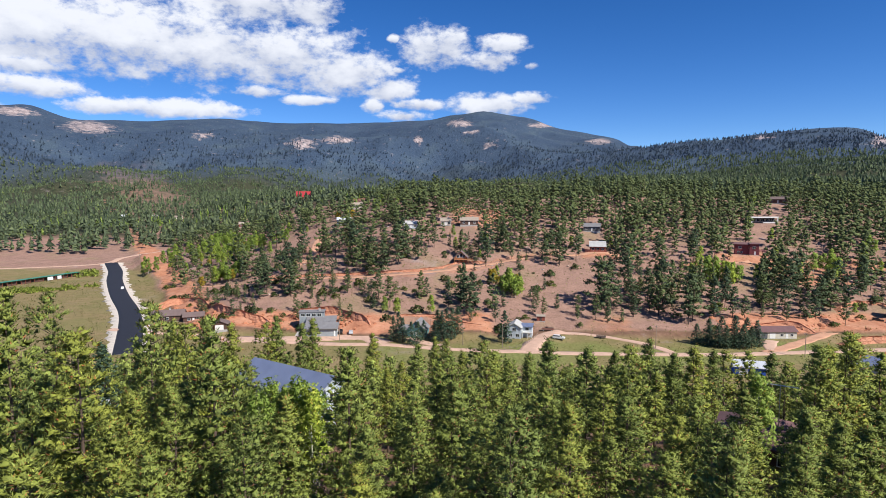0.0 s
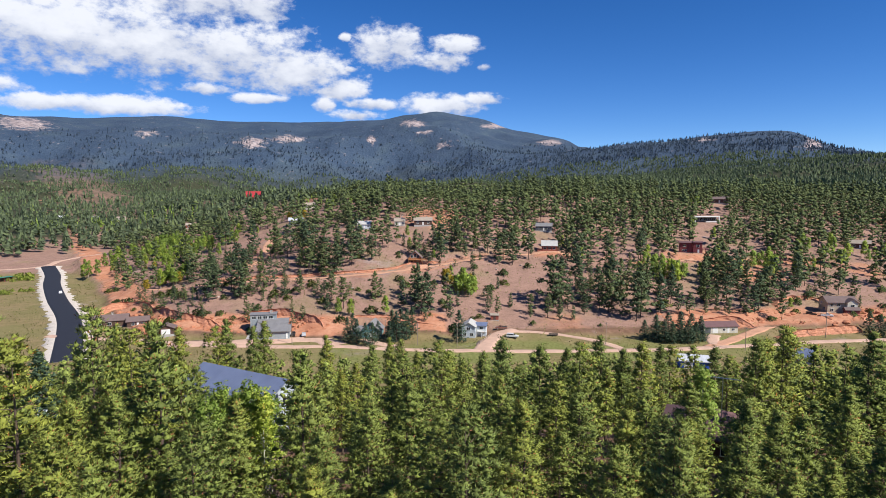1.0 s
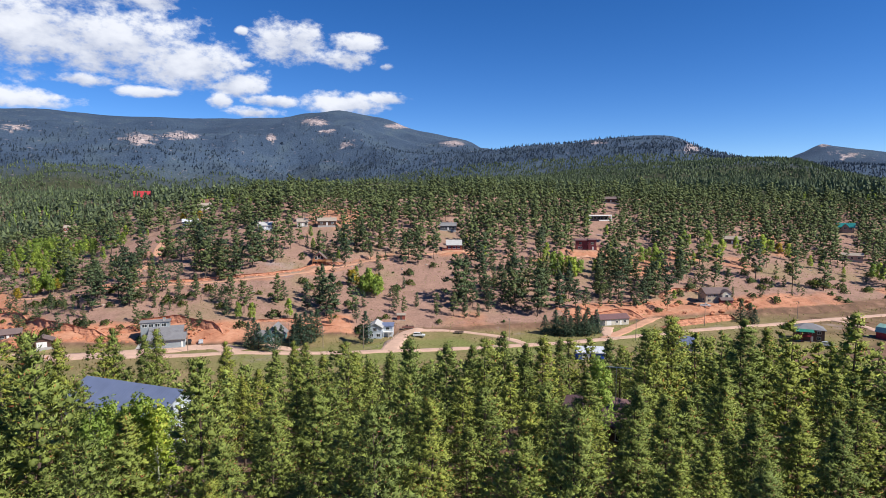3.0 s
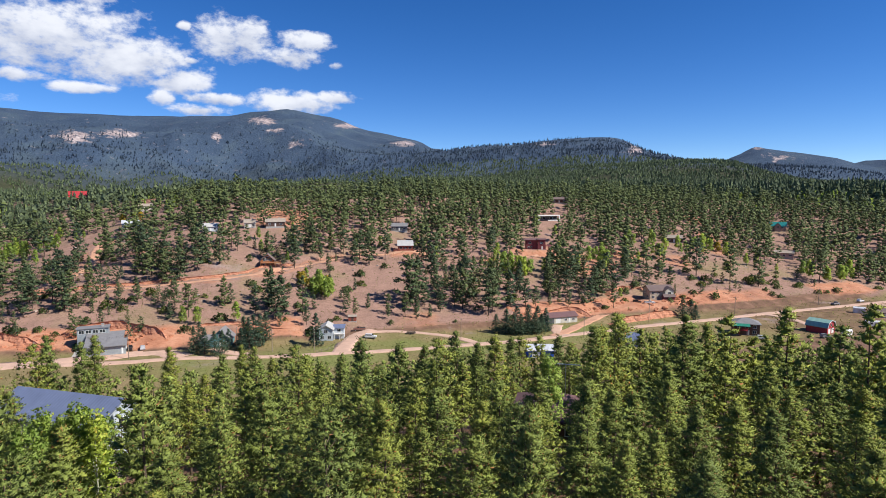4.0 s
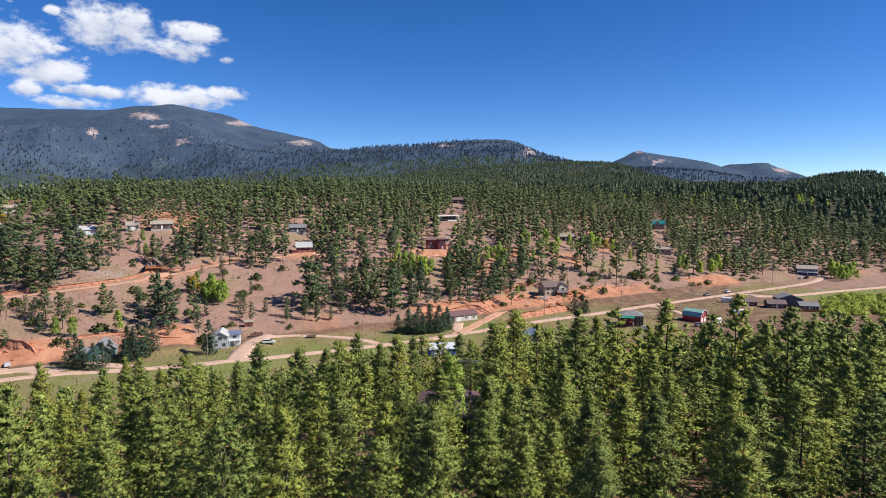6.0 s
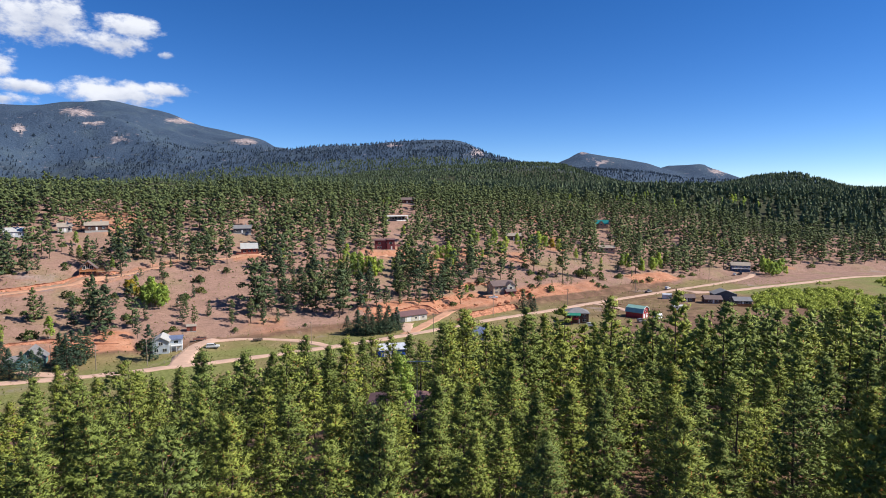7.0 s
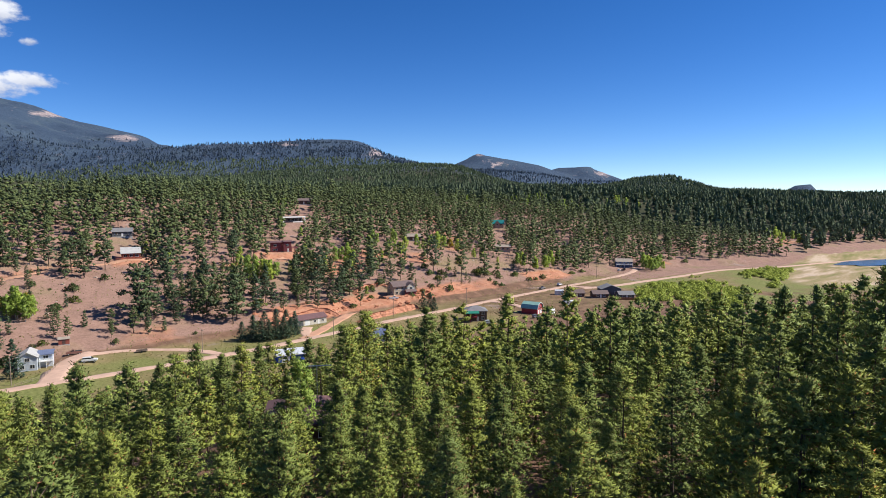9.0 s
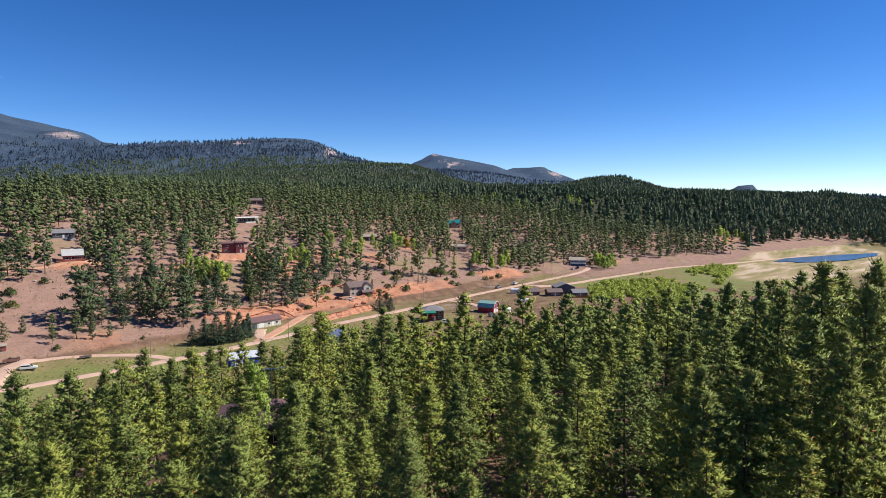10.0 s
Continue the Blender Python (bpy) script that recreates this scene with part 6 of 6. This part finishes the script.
def near_houses():
    ob = thing("house", 37, 66.3, -32, None, "house with a maroon hip roof hidden in the pines", "house")
    volume(ob, 9, 8.5, 2.9, 2.1, M_brown, R_plum, "x", 0.6, True, windows=[("S", -2.5, 1, 1.4, 1.1), ("S", 2.5, 1, 1.4, 1.1)],
           doors=[("S", 0, 0.95, 2.05, M_white)], plinth=3)
    ob = thing("antenna_mast", 37.6, 64.2, -26, None, "tall aerial mast with a long white boom", "antenna")
    part("pole", rod(bmesh.new(), (0, 0, 0), (0, 0, 9.2), 0.05), M_steel, ob)
    bm = rod(bmesh.new(), (-1.8, 0, 9.2), (1.8, 0, 9.08), 0.06)
    for i in range(9):
        rod(bm, (-1.7 + 0.42 * i, -0.4, 9.19 - 0.012 * i), (-1.7 + 0.42 * i, 0.4, 9.19 - 0.012 * i), 0.012, None, 4)
    part("boom", bm, M_white, ob)

    ob = thing("house", -26.5, 102, -34, None, "tall pale building with a slate-blue metal roof behind aspens", "house")
    volume(ob, 19.5, 10, 6.6, 2.5, M_paleblue, R_blue, "x", 0.6, windows=[("E", -2, 2, 1.3, 1.2), ("E", 2, 2, 1.3, 1.2), ("E", 0, 5, 1.6, 1.3),
                                                                       ("S", -5, 4, 1.5, 1.2), ("S", 0, 4, 1.5, 1.2), ("S", 5, 4, 1.5, 1.2)], plinth=4)
    ob = thing("garage", 104, 197, -18, None, "bright blue garage with a white metal roof by the meadow", "garage")
    volume(ob, 9.5, 7.5, 2.9, 1.3, M_bright_blue, R_white, "x", 0.5, doors=[("S", -2, 2.8, 2.3, M_white)], windows=[("E", 0, 1.2, 1.1, 0.9)])
    ob = thing("cabin", 146, 200, -40, None, "small grey-roofed cabin behind the pines", "cabin")
    volume(ob, 8, 7, 2.7, 2.2, M_greywall, R_blue, "x", 0.5, windows=[("S", -2, 1, 1.2, 1.0), ("S", 2, 1, 1.2, 1.0)])
    ob = thing("shed", 300, 219, -45, None, "small white storage shed on dry grass", "shed")
    volume(ob, 5, 3.2, 2.5, 0.5, M_white, R_white, "x", 0.2, doors=[("S", 0, 1.0, 1.95, M_steel)])
    # the long row of stalls across the paved road
    ob = thing("stable", -284, 412, 72, None, "long low stable row with dark stalls and a green roof edge", "stable")
    bm = bmesh.new()
    block(bm, -30, 30, 1.6, 1.8, 0, 2.9)
    block(bm, -30, -29.8, -1.8, 1.6, 0, 2.7)
    block(bm, 29.8, 30, -1.8, 1.6, 0, 2.7)
    part("wall", bm, M_brown, ob)
    box_part("roof", (-30.5, 30.5, -2.4, 2.2, 2.95, 3.15), R_green, ob)
    for i in range(20):
        x = -30 + 3.15 * i
        box_part("post", (x, x + 0.25, -1.9, -1.65, -0.4, 2.95), M_rust, ob)
        if i % 3 != 1:
            box_part("stall_gate", (x + 0.3, x + 3.0, -1.8, -1.7, 0.2, 1.3), M_brown, ob)
    for x, w in ((4.5, 4), (12, 3)):
        box_part("trailer_panel", (x, x + w, -2.6, -1.95, 0.3, 2.6), M_white, ob, 0.0, "white panel leaning on the stalls")


# ---------------------------------------------------------------- vehicles
M_tyre = plain("tyre_rubber", (0.02, 0.02, 0.02), 0.8)
M_lamp = plain("headlight_glass", (0.75, 0.75, 0.72), 0.15)
PAINTS = {}


def paint(name, color):
    if name not in PAINTS:
        m, nt, b = material(name)
        c = ramp(nt, noisy(nt, 2.5, 4), [(0.3, tuple(v * 0.88 for v in color)), (0.7, color)])
        nt.links.new(c, b.inputs["Base Color"])
        b.inputs["Roughness"].default_value = 0.3
        b.inputs["Coat Weight"].default_value = 0.6
        PAINTS[name] = m
    return PAINTS[name]


def vehicle(name, x, y, yaw, colour, color, label, pickup=False, long_=4.7):
    ob = thing(name, x, y, yaw, gz(x, y) + 0.24, label, "car", "parked vehicles")
    L, mat = long_ / 2, paint(colour + "_paint", color)
    bm = prism(bmesh.new(), [(-L, 0.45), (-L, 0.95), (-L + 0.1, 1.05), (L - 1.3, 1.05), (L - 0.1, 0.9), (L, 0.75), (L, 0.4), (L - 0.2, 0.3), (-L + 0.2, 0.3)], -0.9, 0.9)
    bmesh.ops.bevel(bm, geom=list(bm.edges), offset=0.06, segments=2, affect="EDGES")
    part("body", bm, mat, ob)
    back = -0.2 if pickup else -L + 0.12
    bm = prism(bmesh.new(), [(back, 1.0), (back + 0.12, 1.68), (L - 2.1, 1.68), (L - 1.35, 1.0)], -0.78, 0.78)
    bmesh.ops.bevel(bm, geom=list(bm.edges), offset=0.07, segments=2, affect="EDGES")
    cab = part("cabin", bm, mat, ob)
    bm = prism(bmesh.new(), [(back + 0.12, 1.12), (back + 0.22, 1.56), (L - 2.15, 1.56), (L - 1.62, 1.12)], -0.80, 0.80)
    part("side_window", bm, M_glass, cab)
    part("windscreen", prism(bmesh.new(), [(L - 2.05, 1.62), (L - 2.02, 1.62), (L - 1.36, 1.06), (L - 1.42, 1.06)], -0.68, 0.68), M_glass, cab)
    if pickup:
        box_part("bed", (-L + 0.1, -0.3, -0.75, 0.75, 1.052, 1.10), M_tyre, ob)
    for wx in (-L + 0.85, L - 0.9):
        for wy in (-0.82, 0.82):
            w = part("wheel", rod(bmesh.new(), (0, -0.11, 0), (0, 0.11, 0), 0.36, None, 16), M_tyre, ob)
            w.location = (wx, wy, 0.12)
            part("rim", rod(bmesh.new(), (0, -0.12, 0), (0, 0.12, 0), 0.2, None, 10), M_steel, w)
    for wy in (-0.65, 0.65):
        box_part("headlight", (L - 0.06, L + 0.015, wy - 0.16, wy + 0.16, 0.68, 0.84), M_lamp, ob)


def camper(x, y, yaw, label, size=6.5):
    ob = thing("camper_trailer", x, y, yaw, gz(x, y) + 0.1, label, "trailer", "campers")
    bm = prism(bmesh.new(), [(-size / 2, 0.5), (-size / 2, 2.6), (-size / 2 + 0.3, 2.9), (size / 2 - 0.7, 2.9), (size / 2, 2.1), (size / 2, 0.5)], -1.2, 1.2)
    bmesh.ops.bevel(bm, geom=list(bm.edges), offset=0.1, segments=2, affect="EDGES")
    part("body", bm, M_white, ob)
    for u in (-1.6, 1.2):
        window(ob, Matrix.Translation((0, -1.2, 0)), u, 1.5, 0.9, 0.7, M_steel)
    box_part("door", (-0.3, 0.35, -1.25, -1.19, 0.6, 2.4), M_steel, ob)
    for wy in (-1.1, 1.1):
        w = part("wheel", rod(bmesh.new(), (0, -0.1, 0), (0, 0.1, 0), 0.35, None, 14), M_tyre, ob)
        w.location = (-0.4, wy, 0.28)
    box_part("hitch", (size / 2, size / 2 + 1.2, -0.06, 0.06, 0.42, 0.52), M_steel, ob)
    for wx in (-size / 2 + 0.3, size / 2 + 1.0):
        box_part("jack", (wx - 0.05, wx + 0.05, -0.05, 0.05, -0.12, 0.5), M_steel, ob)


def parked():
    vehicle("station_wagon", 48, 240.5, -22, "white", (0.80, 0.80, 0.79), "white four-wheel-drive parked on pale dirt", False, 5.0)
    vehicle("pickup_truck", 45.5, 253, 168, "faded_red", (0.22, 0.10, 0.08), "faded red-brown pickup truck by the drive", True, 5.3)
    vehicle("pickup_truck", -44.5, 253, 95, "black", (0.02, 0.02, 0.024), "black pickup truck beside the grey house", True, 5.3)
    vehicle("car", -40, 252.5, 98, "silver", (0.50, 0.52, 0.55), "silver car beside the grey house", False, 4.4)
    vehicle("car", 196, 262.5, -30, "black", (0.02, 0.02, 0.024), "dark car in front of the tan house", False, 4.5)
    vehicle("pickup_truck", 200, 257.5, -25, "white", (0.80, 0.80, 0.79), "white pickup truck in front of the tan house", True, 5.3)
    vehicle("pickup_truck", 309, 239, 5, "grey", (0.22, 0.23, 0.25), "grey pickup truck pulled up beside the dirt road", True, 5.4)
    vehicle("car", 330, 240.5, 8, "white", (0.80, 0.80, 0.79), "white car on the verge of the dirt road", False, 4.6)
    vehicle("car", 432, 256, 20, "white", (0.80, 0.80, 0.79), "white car beside the blue house", False, 4.6)
    vehicle("car", 438, 255, 40, "black", (0.02, 0.02, 0.024), "dark car beside the blue house", False, 4.6)
    vehicle("car", 311, 214, 30, "white", (0.80, 0.80, 0.79), "white car on dry grass near the shed", False, 4.4)
    vehicle("car", -206, 376, 118, "white", (0.80, 0.80, 0.79), "white car on the black paved road", False, 4.6)
    vehicle("car", 204, 189, -30, "silver", (0.50, 0.52, 0.55), "silver car behind the red-brown house", False, 4.4)
    vehicle("car", 232, 183, -10, "grey", (0.22, 0.23, 0.25), "grey car beside the barn", False, 4.4)
    camper(272, 191, -30, "white camper trailer near the red barn", 7.5)
    camper(243, 182, 20, "white camper trailer beside the barn", 6.0)
    camper(-81, 138, 120, "white camper among the pines on the near slope", 9.0)
    vehicle("car", -103, 147, 20, "white", (0.80, 0.80, 0.79), "white car under the pines", False, 4.7)
    vehicle("pickup_truck", -98, 141, 30, "white", (0.80, 0.80, 0.79), "white pickup truck under the pines", True, 5.3)
    ob = thing("log_trailer", 66, 242.5, -14, None, "small flat trailer loaded with cut logs", "trailer")
    box_part("bed", (-2, 2, -0.9, 0.9, 0.55, 0.7), M_post, ob)
    for wy in (-0.95, 0.95):
        w = part("wheel", rod(bmesh.new(), (0, -0.1, 0), (0, 0.1, 0), 0.33, None, 12), M_tyre, ob)
        w.location = (-0.2, wy, 0.33)
    for i in range(5):
        part("log", rod(bmesh.new(), (-1.9, -0.7 + 0.35 * i, 0.86), (1.9, -0.68 + 0.35 * i, 0.86), 0.17, 0.14, 8), M_bark, ob)


# ---------------------------------------------------------------- poles, wires, fences
POLES = [(-72, 238), (-42.8, 240), (-5, 240), (8, 234), (23.6, 230), (84, 229), (135, 216), (181, 233), (234.6, 235), (300, 242), (382, 245)]


def power_lines():
    tops = []
    for x, y in POLES:
        ob = thing("utility_pole", x, y, 5, gz(x, y), "weathered wooden utility pole beside the dirt road", "pole", "utility poles")
        part("pole", rod(bmesh.new(), (0, 0, -0.8), (0, 0, 9.3), 0.15, 0.10, 8), M_post, ob)
        box_part("crossarm", (-0.06, 0.06, -1.1, 1.1, 8.6, 8.75), M_post, ob)
        for k in (-0.95, 0.0, 0.95):
            part("insulator", rod(bmesh.new(), (0, k, 8.75), (0, k, 8.95), 0.05, 0.03, 6), M_steel, ob)
        tops.append((x, y, gz(x, y) + 8.95))
    for (ax, ay, az), (bx, by, bz) in zip(tops, tops[1:]):
        run = tagged(new("power_line"), "slack overhead wires strung between wooden poles", "cable", "power lines")
        for k in (-0.95, 0.95):
            bm = bmesh.new()
            q = [(ax + (bx - ax) * t, ay + (by - ay) * t + k, az + (bz - az) * t - 3.2 * t * (1 - t)) for t in np.linspace(0, 1, 11)]
            rings = []
            for p in q:
                rings.append([bm.verts.new((p[0] + 0.011 * math.cos(c), p[1] + 0.011 * math.sin(c) * 0.5, p[2] + 0.011 * math.sin(c))) for c in (0, 2.09, 4.19)])
            for r0, r1 in zip(rings, rings[1:]):
                for c in range(3):
                    bm.faces.new((r0[c], r0[(c + 1) % 3], r1[(c + 1) % 3], r1[c]))
            part("wire", bm, M_tyre, run)
    ob = thing("utility_pole", -258, 500, 0, None, "wooden utility pole at the road junction", "pole", "utility poles")
    part("pole", rod(bmesh.new(), (0, 0, -0.8), (0, 0, 10), 0.16, 0.11, 8), M_post, ob)
    box_part("crossarm", (-1.1, 1.1, -0.06, 0.06, 9.2, 9.35), M_post, ob)


def yard_fence():
    pts = line([(24, 226.5), (31.5, 230), (36.5, 239), (40.5, 248)], 2.2)
    ob = thing("yard_fence", *pts[0], 0, 0.0, "grey post-and-rail fence round a lawn", "fence")
    base = Vector((pts[0][0], pts[0][1], 0))
    last = None
    for x, y in pts:
        q = Vector((x, y, gz(x, y))) - base
        part("post", rod(bmesh.new(), q - Vector((0, 0, 0.4)), q + Vector((0, 0, 1.25)), 0.07, None, 6), M_post, ob)
        if last:
            for z in (0.5, 1.05):
                part("rail", rod(bmesh.new(), last + Vector((0, 0, z)), q + Vector((0, 0, z)), 0.045, None, 5), M_post, ob)
        last = q


def willows():
    """The green thicket of the marsh, and the hedge along the stream."""
    rs = np.random.RandomState(5)
    kinds = [shrub_kind(100 + i, 2.2, 2.0, 46, 0.7, M_willow)[2] for i in range(3)]
    places = []
    for _ in range(2600):
        x, y = rs.uniform(312, 540), rs.uniform(95, 212)
        edge = np.interp(x, [312, 345, 390, 440, 540], [176, 196, 205, 200, 180]) - 2
        if y > edge or y < edge - np.interp(x, [312, 400, 540], [60, 75, 18]) or not free(x, y, 2):
            continue
        if fbm(np.array(x), np.array(y), 22, 2) < -0.05 - 0.25 * (x < 400):
            continue
        places.append((kinds[rs.randint(3)], x, y, gz(x, y) - 0.1, rs.uniform(0.5, 1.2), rs.uniform(0, 6.28)))
    for _ in range(150):
        t = rs.rand()
        x, y = -215 - 110 * t + rs.normal() * 5, 372 - 10 * t + 85 * max(0, 0.35 - t) + rs.normal() * 4
        if free(x, y, 2):
            places.append((kinds[rs.randint(3)], x, y, gz(x, y) - 0.1, rs.uniform(0.6, 1.3), rs.uniform(0, 6.28)))
    for _ in range(46):
        x, y = -262 + rs.normal() * 9, 455 + rs.normal() * 13
        if free(x, y, 3):
            places.append((kinds[rs.randint(3)], x, y, gz(x, y) - 0.1, rs.uniform(0.8, 1.6), rs.uniform(0, 6.28)))
    tagged(stuff_of("willow_thicket", places, M_willow), "low green willow thicket on marshy ground", "shrubs", kind="stuff")


def grass_tufts():
    rs = np.random.RandomState(8)
    n = 26000
    x, y = rs.uniform(-330, 430, n), rs.uniform(185, 420, n)
    u = hill_run(x, y)
    ok = (u < 110) & (fbm(x, y, 20, 3) > -0.25)
    for half, pts in ROADS.values():
        ok &= near_line(x, y, pts[::2])[0] > half + 0.8
    ok &= near_line(x, y, HIGHWAY[::2])[0] > 7.5
    x, y = x[ok], y[ok]
    z = np.array([gz(a, b) for a, b in zip(x, y)])
    c = np.stack([x, y, z], 1)
    tufts = blades(rs, c, np.tile([0, 0, 1.2], (len(c), 1)), rs.uniform(0.25, 0.6, len(c)), 3, 0.3, 0.5, 0.6)
    tagged(new("grass_tufts", leafy("grass_tufts", *tufts, M_grass)), "sparse dry grass tufts on meadow and slope", "grass", kind="stuff")


CUTS = [(4.0, [(-149, 298), (-146, 306), (-140, 311), (-131, 306), (-118, 291), (-104, 275), (-91, 267), (-78, 262)]),
        (3.6, [(-72, 272), (-58, 272.5), (-47, 268), (-37, 260), (-31, 254)]), (1.7, [(-24, 266), (-13, 266.5), (-3, 265), (9, 258), (22, 256)]),
        (3.4, [(130, 250), (136, 255), (146, 257), (154, 255.5), (159, 249)]), (3.0, [(160, 232.5), (172, 234.5), (185, 237), (197, 239.5), (207, 242)]),
        (2.2, [(186, 268), (190, 276), (198, 280), (210, 280), (220, 276)]), (1.6, [(-90, 328.5), (-57, 324), (-25, 326), (5, 331), (26, 339)])]


def cut_banks():
    """Steep eroded faces of red earth where the roads and yards are dug into the hill."""
    m, nt, bsdf = material("red_earth_face")
    bands = ramp(nt, noisy(nt, 0.55, 7, 0.7, (1, 1, 4)), [(0.3, (0.24, 0.085, 0.048)), (0.5, (0.50, 0.215, 0.125)), (0.7, (0.64, 0.35, 0.22))])
    crumb = noisy(nt, 2.6, 6, 0.7)
    nt.links.new(mixed(nt, 0.4, bands, ramp(nt, crumb, [(0.3, (0.28, 0.105, 0.06)), (0.7, (0.60, 0.29, 0.17))])), bsdf.inputs["Base Color"])
    bsdf.inputs["Roughness"].default_value = 0.95
    bump(nt, bsdf, crumb, 0.9, 0.25)
    for k, (high, pts) in enumerate(CUTS):
        q = line(pts, 0.7)
        d = np.gradient(q, axis=0)
        d /= np.hypot(d[:, 0], d[:, 1])[:, None]
        back = np.stack([-d[:, 1], d[:, 0]], 1)
        back *= np.sign(back[:, 1:2] + 1e-6)
        ends = np.clip(np.minimum(np.arange(len(q)), np.arange(len(q))[::-1]) / 9.0, 0.15, 1)
        rows, verts = 9, []
        for i, (p, b, e) in enumerate(zip(q, back, ends)):
            tall = high * e * (1 + 0.35 * float(fbm(p[0] * 1.0, p[1], 9, 2)))
            foot = gz(p[0] - 1.0 * b[0], p[1] - 1.0 * b[1])
            for j in range(rows):
                f = j / (rows - 1)
                ledge = (f * 3 % 1.0) ** 2 / 3 + math.floor(f * 3 * 0.999) / 3
                rough = float(fbm(np.array(p[0] * 1.7 + 3 * f + 40 * k), np.array(p[1] * 1.7 - 5 * f), 4.0, 3))
                in_ = 0.2 + 1.8 * ledge + 1.1 * rough * (0.3 + math.sin(math.pi * f)) - (1.0 if j == 0 else 0)
                verts.append((p[0] + b[0] * in_, p[1] + b[1] * in_, foot - 0.5 + (tall + 0.5) * f + 0.25 * rough))
            verts.append((p[0] + b[0] * 4.5, p[1] + b[1] * 4.5, foot + min(tall * 0.8, gz(p[0] + 4.5 * b[0], p[1] + 4.5 * b[1]) - foot - 0.3)))
        w = rows + 1
        a = np.arange(len(q) - 1)[:, None] * w + np.arange(w - 1)[None]
        faces = np.stack([a, a + w, a + w + 1, a + 1], -1).reshape(-1, 4)
        ob = new("cut_bank", mesh_of("cut_bank", verts, faces, m, False))
        tagged(ob, "steep eroded bank of red earth dug into the slope", "bank", kind="structure")


def boulders():
    """Red rock ledges on the cut bank and pale stones on the slopes."""
    rs = np.random.RandomState(9)
    red, pale = plain("red_rock", (0.42, 0.17, 0.09), 0.95, 0, 1.2, 0.35, 0.08), plain("pale_rock", (0.42, 0.34, 0.29), 0.95, 0, 1.2, 0.3, 0.06)
    shapes = []
    for i in range(4):
        bm = bmesh.new()
        bmesh.ops.create_icosphere(bm, subdivisions=2, radius=1)
        for v in bm.verts:
            v.co *= 1 + 0.5 * noise.noise(v.co * 1.3 + Vector((i * 7, 0, 0)))
            v.co.z *= 0.6
        me = bpy.data.meshes.new("rock")
        bm.to_mesh(me)
        bm.free()
        shapes.append(me)
    for mat, lo, hi, count, name, label in ((red, 2, 20, 420, "red_rocks", "broken red rock on the cut bank"), (pale, 40, 260, 300, "stones", "pale stones on the slope")):
        places = []
        while len(places) < count:
            x, y = rs.uniform(-150, 520), rs.uniform(230, 460)
            u = float(hill_run(np.array(x), np.array(y)))
            if mat is red and not (-138 < x < -28 or 120 < x < 238):
                continue
            if lo < u < hi and free(x, y, 0.8):
                places.append((shapes[rs.randint(4)], x, y, gz(x, y), rs.uniform(0.25, 1.1) * (1.6 if mat is red else 0.8), rs.uniform(0, 6.28)))
        tagged(stuff_of(name, places, mat), label, "rocks", kind="stuff")


grey_house(), brown_house(), teal_house(), white_house(), long_shed(), tan_house(), porch_house(), barn(), charcoal_house(), blue_house()
hill_houses(), near_houses(), parked(), power_lines(), yard_fence(), willows(), grass_tufts(), cut_banks(), boulders()
